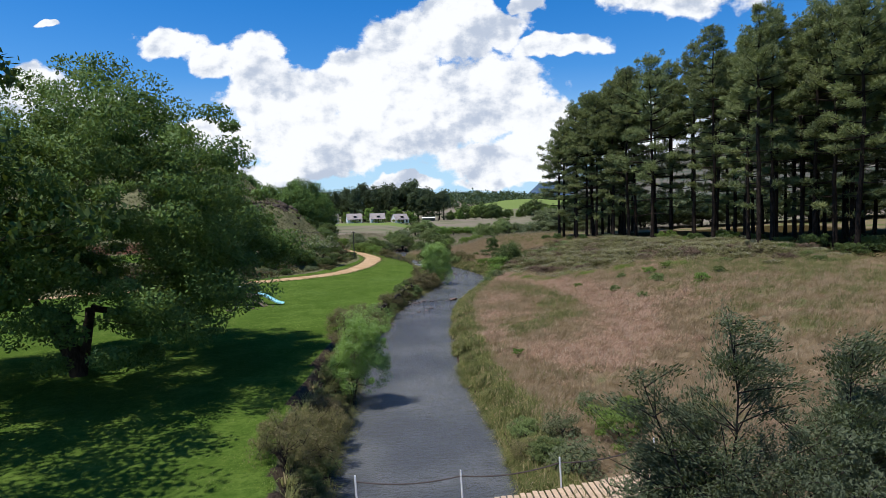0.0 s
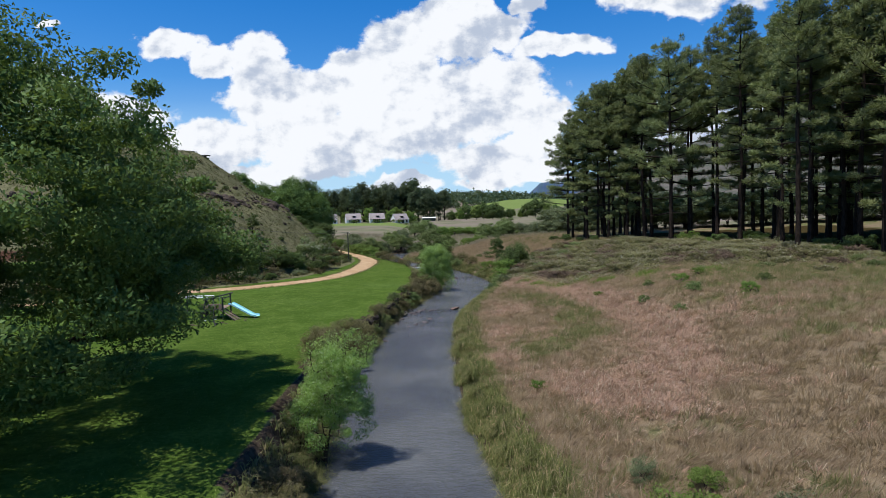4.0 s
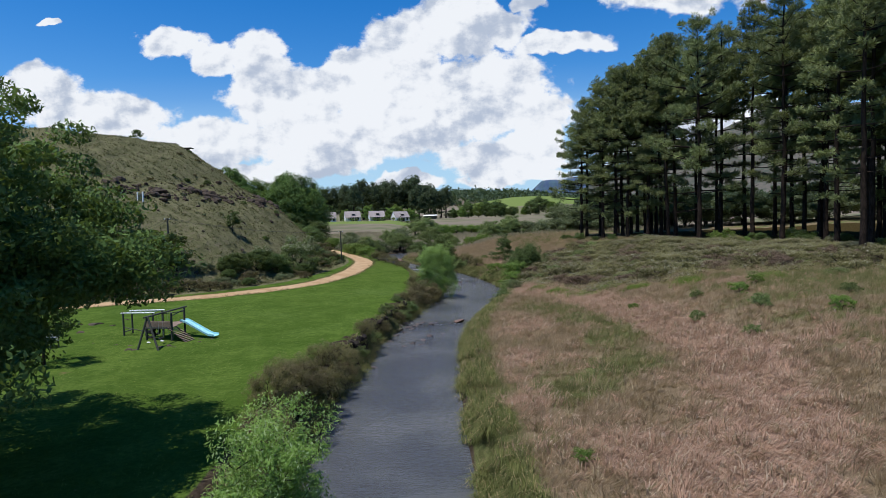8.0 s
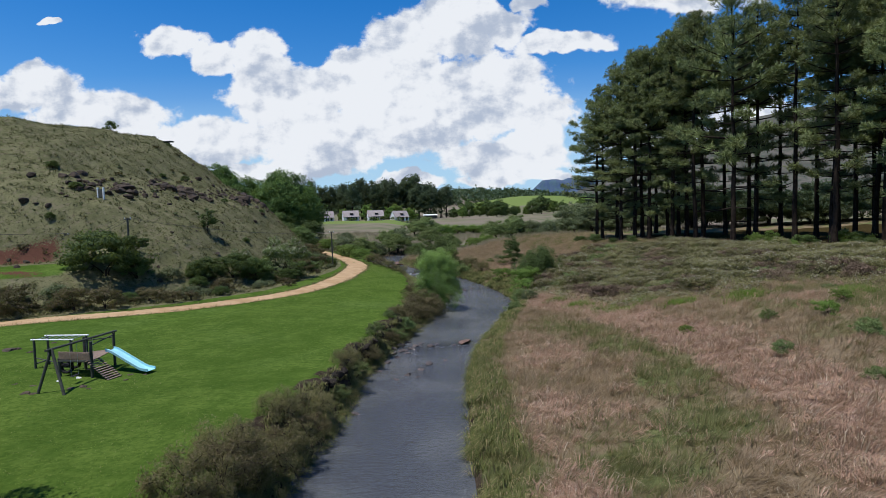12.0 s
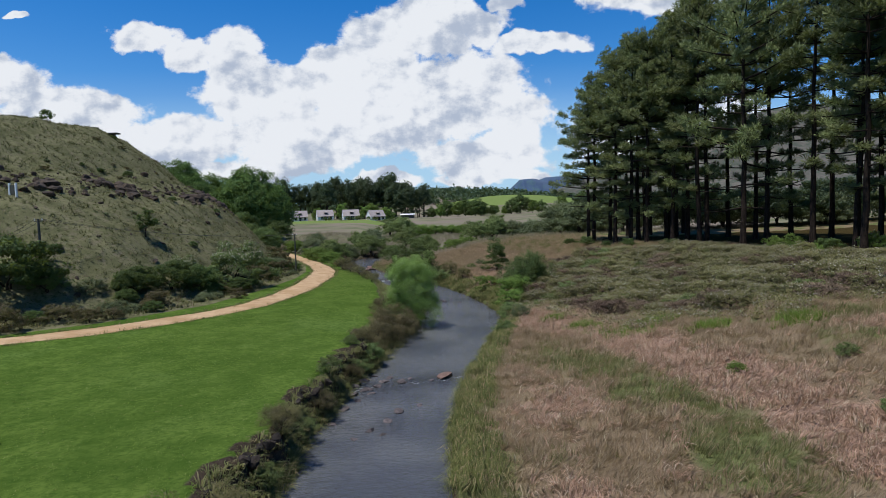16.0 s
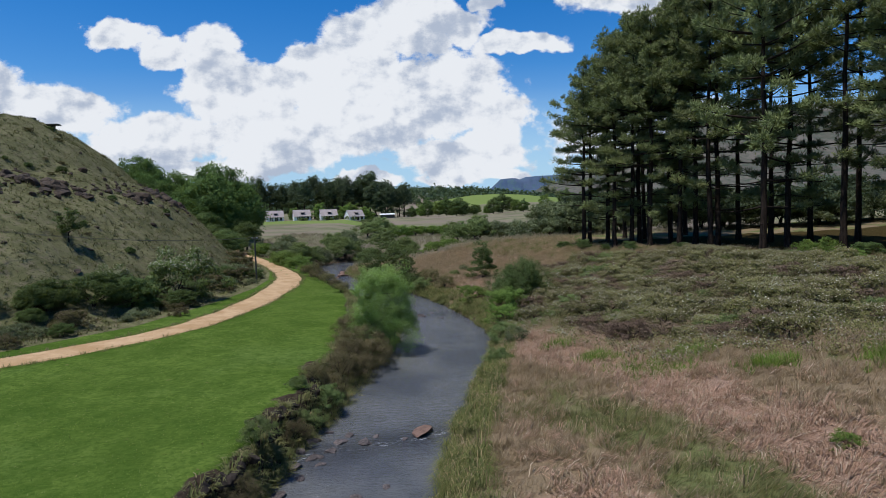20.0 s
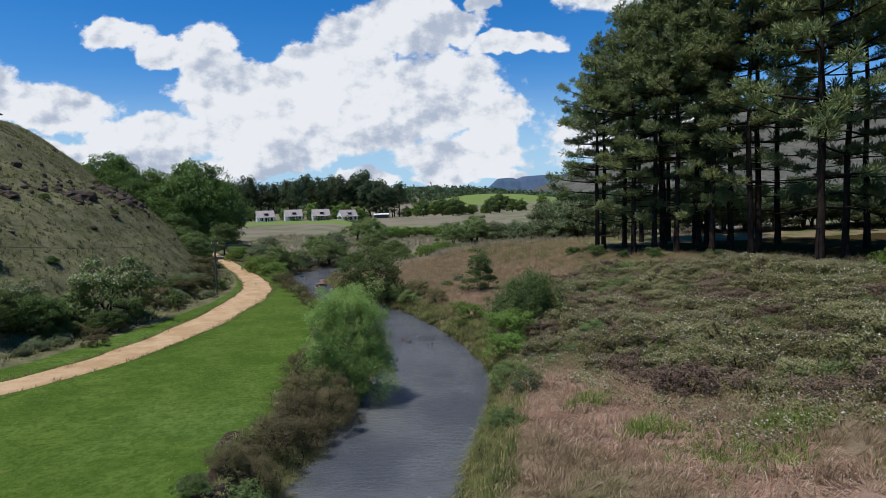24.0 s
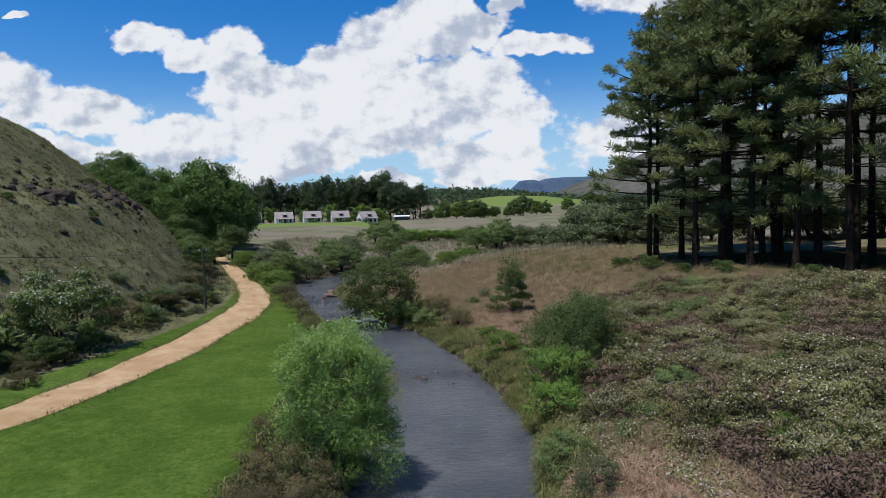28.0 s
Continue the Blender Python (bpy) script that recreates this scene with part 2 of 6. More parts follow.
def plain_mat(name, col, rough=0.6, metal=0.0, grain=8.0, vary=0.25, relief=0.2):
    m, t, out = nodes_of(name)
    n1 = noise_tex(t, grain, 5, 0.6)
    n2 = noise_tex(t, grain * 0.13, 3, 0.5)
    f = calc(t, "ADD", calc(t, "MULTIPLY", n1, 0.6), calc(t, "MULTIPLY", n2, 0.4))
    c = mix(t, mapr(t, f, 0.3, 0.7), tuple(v * (1 - vary) for v in col), tuple(min(1, v * (1 + vary)) for v in col))
    principled(t, out, c, rough, metal, bump(t, n1, relief, 0.02))
    return m


M_PINE = leaf_mat("pine_needles", (0.084, 0.108, 0.046), (0.235, 0.266, 0.100), 0.25, 0.6, 0.35, None, 0.3, 0.8)
M_OAK = leaf_mat("broad_leaves", (0.036, 0.068, 0.018), (0.146, 0.218, 0.054), 0.24, 0.45, 0.5, None, 0.3)
M_WILLOW = leaf_mat("willow_leaves", (0.130, 0.240, 0.046), (0.310, 0.440, 0.115), 0.4, 0.5, 0.9, (0.34, 0.43, 0.20), 0.4, 0.7)
M_DARKLEAF = leaf_mat("dark_leaves", (0.042, 0.070, 0.022), (0.118, 0.162, 0.050), 0.25, 0.5, 0.15)
M_BRIGHT = leaf_mat("bright_leaves", (0.080, 0.140, 0.026), (0.195, 0.285, 0.062), 0.32, 0.5, 0.6, None, 0.25)
M_GREYLEAF = leaf_mat("grey_leaves", (0.074, 0.092, 0.044), (0.190, 0.214, 0.112), 0.25, 0.6, 0.6, None, 0.3)
M_BROWNLEAF = leaf_mat("brown_leaves", (0.064, 0.052, 0.026), (0.165, 0.128, 0.066), 0.25, 0.7, 0.8, (0.17, 0.12, 0.085))
M_ROUND = leaf_mat("round_tree_leaves", (0.042, 0.084, 0.020), (0.130, 0.206, 0.050), 0.22, 0.5, 0.12, None, 0.3)
M_SCRUB = leaf_mat("scrub_leaves", (0.108, 0.104, 0.040), (0.272, 0.252, 0.100), 0.2, 0.65, 0.7, (0.22, 0.17, 0.125), 0.25)
M_OLIVE = leaf_mat("olive_leaves", (0.076, 0.068, 0.026), (0.205, 0.178, 0.076), 0.25, 0.65, 0.8, (0.22, 0.17, 0.11), 0.25)
M_WATTLE = leaf_mat("wattle_leaves", (0.054, 0.072, 0.040), (0.150, 0.176, 0.100), 0.25, 0.6, 0.6)
M_MIDLEAF = leaf_mat("mid_leaves", (0.076, 0.110, 0.036), (0.210, 0.262, 0.095), 0.3, 0.55, 0.12, None, 0.3)
M_GUM = leaf_mat("gum_leaves", (0.030, 0.048, 0.026), (0.075, 0.100, 0.050), 0.2, 0.6, 0.05)
M_FLOWER = leaf_mat("white_flowers", (0.40, 0.385, 0.28), (0.60, 0.575, 0.44), 0.2, 0.7, 1.0)
M_DEADTWIG = leaf_mat("dead_stems", (0.112, 0.074, 0.052), (0.245, 0.170, 0.122), 0.15, 0.8, 0.8)
M_PINEBARK = bark_mat("pine_bark", (0.012, 0.009, 0.007), (0.040, 0.029, 0.022), 7)
M_BARK = bark_mat("dark_bark", (0.016, 0.012, 0.010), (0.046, 0.036, 0.028), 9)
# ---- the lie of the land ----
RIV_Y = [-60, 10, 20, 25, 30, 35, 40, 46, 51, 58, 65, 72, 79, 84, 88, 95, 100, 105, 110, 116, 122, 130, 138, 145, 150, 155, 160]
RIV_L = [-2, -3.8, -4.0, -4.5, -4.6, -5.1, -5.7, -5.6, -5.0, -5.0, -4.0, -2.3, -0.9, 0.2, 1.0, 1.0, -0.6, -3.2, -5.4, -8.0, -10.4, -12.6, -13.8, -13.6, -11.5, -4, 8]
RIV_R = [5, 2.6, 2.2, 1.9, 1.2, 0.5, 0.3, 0.25, 0.25, 0.6, 1.5, 3.4, 5.4, 6.4, 6.3, 5.0, 3.8, 2.2, -0.4, -3.7, -6.4, -9.0, -8.8, -5.0, 2, 12, 20]
EDGE_Y = [-60, 10, 15, 21, 35, 47, 52, 61, 70, 80, 90, 100, 109, 119, 134, 145, 170]
EDGE_X = [-4, -4.3, -4.6, -6.2, -7.1, -7.5, -6.4, -5.6, -4.5, -4.7, -5.0, -6.0, -7.0, -11.0, -16.8, -22, -34]
ROAD = [(-80, 48), (-60, 55), (-45, 61), (-38, 66.8), (-31, 69.4), (-25.6, 72.2), (-21.3, 75.8), (-17.6, 80.4), (-15.4, 84.4), (-14.5, 88), (-13.8, 92), (-13.3, 97.5), (-13.2, 103), (-13.2, 109), (-14.0, 117), (-16.2, 124.5),
        (-19.4, 133), (-23.4, 142.5), (-29.2, 157.5), (-38, 178), (-52, 205)]
TOE = [(-130, 40), (-80, 52), (-60, 59), (-45, 65.5), (-37.5, 70.2), (-31, 73.6), (-25.5, 78.6), (-21, 86), (-18.8, 98), (-18.0, 107), (-18.4, 115), (-20.0, 123), (-22.8, 132), (-26.4, 142), (-32.5, 156), (-44, 180), (-62, 205), (-140, 250)]


def riv_l(y):
    return np.interp(y, RIV_Y, RIV_L)


def riv_r(y):
    return np.interp(y, RIV_Y, RIV_R)


def lawn_edge(y):
    nibble = 0.22 * np.sin(2.3 * y) + 0.09 * np.sin(4.9 * y + 1.0) + 0.3 * np.sin(0.9 * y + 2.0)
    return np.interp(y, EDGE_Y, EDGE_X) + nibble * np.interp(y, [30, 48, 72, 82], [0, 1, 1, 0.3])


def water_z(y):
    return np.interp(y, [60, 100, 108, 125], [-1.0, -0.85, -0.7, -0.45])


def sm(v):
    v = np.clip(v, 0, 1)
    return v * v * (3 - 2 * v)


def off_line(x, y, line):
    """Distance to a line of points, and the side: positive to its left."""
    best = np.full(np.shape(x), 1e9)
    sign = np.zeros(np.shape(x))
    for (ax, ay), (bx, by) in zip(line[:-1], line[1:]):
        dx, dy = bx - ax, by - ay
        f = np.clip(((x - ax) * dx + (y - ay) * dy) / (dx * dx + dy * dy), 0, 1)
        px, py = x - (ax + f * dx), y - (ay + f * dy)
        d = np.hypot(px, py)
        near = d < best
        best = np.where(near, d, best)
        sign = np.where(near, np.sign(dx * py - dy * px), sign)
    return best, sign


def waves(x, y, seed, scale, octaves=3):
    """Smooth uneven ground from sums of sines."""
    rng = np.random.RandomState(seed)
    out = np.zeros(np.shape(x))
    amp = 1.0
    for _ in range(octaves):
        for _ in range(4):
            a = rng.uniform(0, 6.283)
            k = rng.uniform(0.7, 1.4) * 6.283 / scale
            out = out + amp * np.sin(k * (x * math.cos(a) + y * math.sin(a)) + rng.uniform(0, 6.283)) / 4
        scale, amp = scale * 0.47, amp * 0.5
    return out


def hill_d(x, y):
    d, s = off_line(x, y, TOE)
    return d * np.where(s > 0, 1, -1)


def ground_z(x, y):
    x, y = np.asarray(x, float), np.asarray(y, float)
    base = np.interp(y, [-60, 0, 38, 54, 97, 118, 200, 300, 385, 430, 700, 1500, 5000], [1.3, 1.3, 1.15, 0.8, 0.5, 0.45, 1.0, 2.8, 4.9, 4.5, 4.5, 10, 20])
    l, r, wz = riv_l(y), riv_r(y), water_z(y)
    e = np.minimum(lawn_edge(y), l - 0.6)
    # left bank
    f = np.clip((l - x) / np.maximum(l - e, 0.3), 0, 1)
    left = (wz - 0.35) + (base - wz + 0.35) * np.where(f < 0.5, 0.8 * f, 0.4 + sm((f - 0.5) * 2) * 0.6)
    # the lawn falls gently to the river
    left = left + np.where(x < e, 0.012 * np.clip(e - x, 0, 25), 0)
    # hill
    hd = hill_d(x, y)
    hd = np.where(hd > 0, hd * np.interp(y, [80, 110, 125, 140, 160], [0.88, 1.0, 1.28, 1.5, 1.6]), hd)
    hd = np.where(hd > 12, 12 + (hd - 12) * np.interp(y, [85, 100, 112, 124, 136, 150], [0.62, 0.58, 0.62, 0.68, 0.60, 0.62]), hd)
    hill = np.interp(hd, [-8, 0, 3, 7, 13.6, 18.6, 22, 27, 33, 45, 80, 160, 400], [0, 0.25, 1.6, 5.0, 10.2, 13.6, 17.2, 21.6, 22.7, 23.4, 26.0, 29, 40])
    terrace = np.interp(hd, [-1, 0, 1, 4.5, 10.5, 14.5, 18, 24, 30], [0, 0.2, 0.8, 3.2, 3.9, 8.0, 12.0, 17.0, 20.6])
    tw = sm((-31 - x) / 5) * sm((88 - y) / 6)
    hill = hill * (1 - tw) + np.where(hd < 30, terrace, hill) * tw
    rough = np.clip(hd / 6, 0, 1) * (1 - tw * (hd < 12))
    hill = hill + rough * (0.35 * waves(x, y, 3, 9) + 0.16 * waves(x, y, 4, 2.3))
    left = left + hill
    # right meadow
    d = x - r
    rise = np.interp(d, [0, 0.6, 1.6, 5, 11, 15, 18, 22, 30, 60, 120, 400], [-0.35, 0.25, 0.95, 1.4, 1.9, 2.7, 3.5, 4.1, 4.4, 4.8, 7, 30])
    keep = 1 - 0.62 * sm((y - 132) / 45)
    lift = np.interp(y, [30, 70, 86, 105, 125], [-0.35, 0.0, 0.35, 0.3, 0.0]) * np.clip(d / 4, 0, 1)
    right = wz + rise * keep + lift
    right = right + np.clip(d / 3, 0, 1) * (0.16 * waves(x, y, 7, 7) + 0.07 * waves(x, y, 8, 2.1))
    river_on = (y < 158)
    z = np.where(x < l, left, np.where(x > r, right, wz - 0.9))
    z = np.where((x >= l) & (x <= r), wz - 0.35 - 0.7 * np.sin(np.pi * np.clip((x - l) / np.maximum(r - l, 0.1), 0, 1)), z)
    far = np.where(x < -12, left, base + np.clip((x - 40) * 0.03, 0, 30)) + 0.25 * waves(x, y, 9, 30)
    z = np.where(y > 158, far, z)
    b = sm((y - 140) / 25)
    z = np.where((y > 140) & ((x > r) | (x < l)), z * (1 - b) + far * b, z)
    # far country: green hill, forest ridge
    z = z + 17 * np.exp(-((x - 85) / 95) ** 2 - ((y - 640) / 90) ** 2)
    z = z + 28 * np.exp(-((x - 30) / 170) ** 2 - ((y - 900) / 130) ** 2)
    z = z + sm((y - 1100) / 800) * 25
    return z


def gz(x, y):
    return float(ground_z(x, y))


def mesh_of(name, verts, faces, mats, smooth=False):
    me = bpy.data.meshes.new(name)
    me.from_pydata([tuple(v) for v in verts] if not isinstance(verts, np.ndarray) else verts.tolist(), [], faces if not isinstance(faces, np.ndarray) else faces.tolist())
    for m in mats if isinstance(mats, (list, tuple)) else [mats]:
        me.materials.append(m)
    if smooth:
        me.polygons.foreach_set("use_smooth", [True] * len(me.polygons))
    me.update()
    return me


def sheet(name, xs, ys, zf, mat):
    X, Y = np.meshgrid(xs, ys)
    Z = zf(X, Y)
    v = np.stack([X.ravel(), Y.ravel(), Z.ravel()], 1)
    nx, ny = len(xs), len(ys)
    i = (np.arange(ny - 1)[:, None] * nx + np.arange(nx - 1)[None]).ravel()
    f = np.stack([i, i + 1, i + nx + 1, i + nx], 1)
    return new(name, mesh_of(name, v, f, mat, True)), X.ravel(), Y.ravel()


def steps(*spans):
    out = []
    for a, b, s in spans:
        out += list(np.arange(a, b, s))
    return np.array(out + [spans[-1][1]])


def add_attr(ob, name, values):
    a = ob.data.attributes.new(name, "FLOAT", "POINT")
    a.data.foreach_set("value", np.asarray(values, np.float32))


def attr(t, name):
    n = t.nodes.new("ShaderNodeAttribute")
    n.attribute_name = name
    return n.outputs["Fac"]


PINK_BAND = [(6.0, 79.0), (8.5, 74.5), (11.9, 69.0), (12.6, 58.6), (13.3, 51.4), (14.0, 47.0), (13.7, 43.5), (12.2, 38.0), (9.0, 32.0)]
GREEN_BAND = [(6.8, 66.0), (8.8, 61.5), (10.4, 55.0), (9.9, 49.0), (8.5, 45.0), (5.6, 44.0)]


def pink_share(x, y):
    out = 0.95 * np.exp(-(off_line(x, y, PINK_BAND)[0] / 2.1) ** 2)
    for cx, cy, r, k in ((5.6, 57.5, 2.2, 0.7), (4.4, 48.5, 2.6, 0.7), (3.6, 42.5, 1.8, 0.6), (6.5, 36, 3.0, 0.6), (19, 44, 4, 0.4), (24, 60, 5, 0.4), (9, 100, 5, 0.6), (12, 76, 3.5, 0.5), (30, 88, 6, 0.5)):
        out = out + k * np.exp(-((x - cx) ** 2 + (y - cy) ** 2) / r ** 2)
    return out + 0.28 * waves(x, y, 45, 6, 3)


def green_share(x, y):
    d = x - riv_r(y)
    out = np.clip(1.2 - d / 2.4, 0, 1) + 0.75 * np.exp(-(off_line(x, y, GREEN_BAND)[0] / 2.3) ** 2)
    out = out + 0.45 * sm((d - 14) / 5) + 0.3 * sm((waves(x, y, 21, 26, 2) - 0.1) / 0.7)
    return out + 0.25 * waves(x, y, 25, 5, 3) - 0.35 * np.clip(pink_share(x, y) - 0.4, 0, 1)


def ground_material():
    m, t, out = nodes_of("ground_cover")
    pos = t.nodes.new("ShaderNodeNewGeometry").outputs["Position"]
    n_big = noise_tex(t, 0.09, 4, 0.6, pos)
    n_mid = noise_tex(t, 0.45, 4, 0.6, pos)
    n_fine = noise_tex(t, 5.0, 6, 0.7, pos)
    n_grain = noise_tex(t, 22.0, 4, 0.7, pos)
    # mown lawn
    lawn = mix(t, mapr(t, n_mid, 0.32, 0.7), (0.062, 0.102, 0.017), (0.106, 0.156, 0.029))
    lawn = mix(t, mapr(t, n_big, 0.5, 0.72, 0, 0.55), lawn, (0.125, 0.178, 0.045))
    lawn = mix(t, mapr(t, noise_tex(t, 1.3, 6, 0.7, pos), 0.42, 0.68, 0, 0.7), lawn, (0.048, 0.088, 0.014))
    lawn = mix(t, mapr(t, n_fine, 0.40, 0.68, 0, 0.7), lawn, (0.034, 0.070, 0.010))
    lawn = mix(t, mapr(t, noise_tex(t, 0.7, 5, 0.75, pos), 0.67, 0.74, 0, 0.8), lawn, (0.17, 0.130, 0.062))
    # rough meadow: dry pink grass with green
    dry = mix(t, mapr(t, n_fine, 0.35, 0.75, 0.0, 0.45), mix(t, mapr(t, calc(t, "ADD", attr(t, "pink"), calc(t, "MULTIPLY", calc(t, "SUBTRACT", n_mid, 0.5), 0.8)), 0.25, 0.7), mix(t, n_mid, (0.165, 0.124, 0.074), (0.240, 0.178, 0.112)), mix(t, n_mid, (0.215, 0.140, 0.100), (0.300, 0.200, 0.145))), (0.090, 0.072, 0.042))
    green = mix(t, mapr(t, n_fine, 0.3, 0.7), (0.070, 0.084, 0.030), (0.140, 0.150, 0.058))
    wob = calc(t, "ADD", attr(t, "green"), calc(t, "MULTIPLY", calc(t, "SUBTRACT", n_mid, 0.5), 1.4))
    meadow = mix(t, mapr(t, wob, 0.3, 0.75), dry, green)
    # hill: short olive grass, bare stony bits
    hill = mix(t, mapr(t, n_mid, 0.35, 0.68), (0.106, 0.106, 0.050), (0.168, 0.158, 0.082))
    hill = mix(t, mapr(t, noise_tex(t, 1.6, 5, 0.7, pos), 0.5, 0.62, 0, 0.6), hill, (0.175, 0.145, 0.098))
    hill = mix(t, mapr(t, n_fine, 0.5, 0.72, 0, 0.7), hill, (0.050, 0.058, 0.022))
    speck = noise_tex(t, 2.6, 7, 0.78, pos)
    hill = mix(t, mapr(t, speck, 0.53, 0.62, 0, 0.85), hill, (0.040, 0.044, 0.018))
    hill = mix(t, mapr(t, noise_tex(t, 1.1, 6, 0.75, pos), 0.60, 0.68, 0, 0.7), hill, (0.070, 0.052, 0.034))
    # earth
    earth = mix(t, mapr(t, n_fine, 0.3, 0.7), (0.034, 0.026, 0.018), (0.080, 0.060, 0.042))
    # needle litter under the pines
    litter = mix(t, mapr(t, n_fine, 0.3, 0.7), (0.030, 0.022, 0.009), (0.060, 0.046, 0.018))
    # far fields
    field = mix(t, mapr(t, n_big, 0.35, 0.65), (0.125, 0.128, 0.070), (0.190, 0.175, 0.110))
    field = mix(t, mapr(t, noise_tex(t, 0.02, 3, 0.5, pos), 0.45, 0.6, 0, 0.8), field, (0.205, 0.165, 0.130))

    def put(base, col, name, lo=0.35, hi=0.65, wobble=0.5):
        w = calc(t, "ADD", attr(t, name), calc(t, "MULTIPLY", calc(t, "SUBTRACT", n_fine, 0.5), wobble))
        return mix(t, mapr(t, w, lo, hi), base, col)

    col = put(field, meadow, "meadow")
    col = put(col, hill, "hill")
    col = put(col, lawn, "lawn")
    col = put(col, litter, "litter")
    col = put(col, earth, "earth")
    col = put(col, mix(t, n_fine, (0.12, 0.165, 0.045), (0.18, 0.225, 0.07)), "crop")
    col = put(col, mix(t, n_fine, (0.075, 0.036, 0.024), (0.130, 0.062, 0.042)), "redsoil", 0.55, 0.8, 1.6)
    h = calc(t, "ADD", calc(t, "MULTIPLY", n_fine, 0.7), calc(t, "MULTIPLY", n_grain, 0.5))
    principled(t, out, col, 0.95, normal=bump(t, h, 0.55, 0.09), spec=0.0)
    return m


M_GROUND = ground_material()
GX = steps((-5000, -1200, 400), (-1200, -300, 60), (-300, -100, 12), (-100, -60, 2.5), (-60, -30, 0.9), (-30, 34, 0.42), (34, 70, 1.2), (70, 150, 8), (150, 400, 20), (400, 1200, 60), (1200, 5000, 400))
GY = steps((-1500, -200, 130), (-200, -20, 15), (-20, 12, 2), (12, 150, 0.42), (150, 230, 2), (230, 440, 7), (440, 1100, 14), (1100, 2000, 60), (2000, 4900, 300))
ground, PX, PY = sheet("ground", GX, GY, ground_z, M_GROUND)
tagged(ground, "grassy valley floor with mown lawn, rough meadow and hillside", "ground", kind="structure")
r_, e_ = riv_r(PY), np.minimum(lawn_edge(PY), riv_l(PY) - 0.6)
hd_ = hill_d(PX, PY)
near_ = sm((170 - PY) / 20)
add_attr(ground, "lawn", sm((e_ - PX + np.where(PY < 74, 0.25, 1.0)) / 0.6) * sm((-1.6 - hd_) / 1.0) * sm((190 - PY) / 25)
         + sm((-33 - PX) / 3) * sm((hd_ - 4.2) / 0.8) * sm((10.2 - hd_) / 0.8) * sm((88 - PY) / 4))
add_attr(ground, "meadow", np.where(PX > r_ - 0.1, 1, 0) * near_)
add_attr(ground, "green", np.clip(green_share(PX, PY), -0.5, 1.5))
add_attr(ground, "pink", np.clip(pink_share(PX, PY), -0.5, 1.5))
add_attr(ground, "hill", sm((hd_ + 3.0) / 1.0))
add_attr(ground, "earth", np.where((PX > e_ + np.where(PY < 74, -0.12, 0.6)) & (PX < r_ + 0.5), 1, 0) * near_)
add_attr(ground, "litter", sm((PX - np.interp(PY, [50, 68, 84, 95, 101, 108, 114, 118], [44, 38, 36, 33.5, 30.5, 25.5, 21.5, 24])) / 1.5) * sm((PY - 45) / 8) * sm((119 - PY) / 4) * sm((75 - PX) / 10))
add_attr(ground, "crop", sm((PX + 95) / 20) * sm((5 - PX) / 30) * sm((PY - 330) / 15) * sm((385 - PY) / 10) + sm((PX - 15) / 15) * sm((PY - 545) / 20) * sm((690 - PY) / 20) * sm((210 - PX) / 20))
add_attr(ground, "redsoil", 1.2 * sm((-37 - PX) / 3) * np.exp(-((hd_ - 12.0) / 1.5) ** 2) * sm((90 - PY) / 4) + 0.9 * np.exp(-((PX + 38) / 3) ** 2 - ((PY - 76.5) / 1.3) ** 2) + 0.8 * np.exp(-((PX + 38.5) / 1.0) ** 2 - ((PY - 91.5) / 1.5) ** 2))

# ---- road ----


def smooth_line(pts, step=0.5):
    """A line of points rounded and cut into even steps."""
    p = np.array(pts, float)
    t = np.r_[0, np.cumsum(np.hypot(*np.diff(p, axis=0).T))]
    s = np.arange(0, t[-1], step)
    x, y = np.interp(s, t, p[:, 0]), np.interp(s, t, p[:, 1])
    k = np.ones(11) / 11
    xs, ys = np.convolve(np.pad(x, 5, "edge"), k, "valid"), np.convolve(np.pad(y, 5, "edge"), k, "valid")
    return xs, ys


def road_material():
    m, t, out = nodes_of("sandy_track")
    pos = t.nodes.new("ShaderNodeNewGeometry").outputs["Position"]
    n1, n2, n3 = noise_tex(t, 0.6, 5, 0.65, pos), noise_tex(t, 6, 6, 0.7, pos), noise_tex(t, 30, 3, 0.6, pos)
    col = mix(t, mapr(t, n1, 0.35, 0.7), (0.37, 0.235, 0.115), (0.50, 0.345, 0.195))
    col = mix(t, mapr(t, n2, 0.5, 0.75, 0, 0.55), col, (0.29, 0.175, 0.085))
    col = mix(t, mapr(t, n3, 0.6, 0.75, 0, 0.5), col, (0.62, 0.49, 0.33))
    mid = attr(t, "middle")
    g = calc(t, "ADD", mid, calc(t, "MULTIPLY", calc(t, "SUBTRACT", n2, 0.5), 1.2))
    col = mix(t, mapr(t, g, 0.55, 0.75), col, (0.12, 0.16, 0.05))
    principled(t, out, col, 0.95, normal=bump(t, calc(t, "ADD", n1, n2), 0.5, 0.05), spec=0.15)
    return m


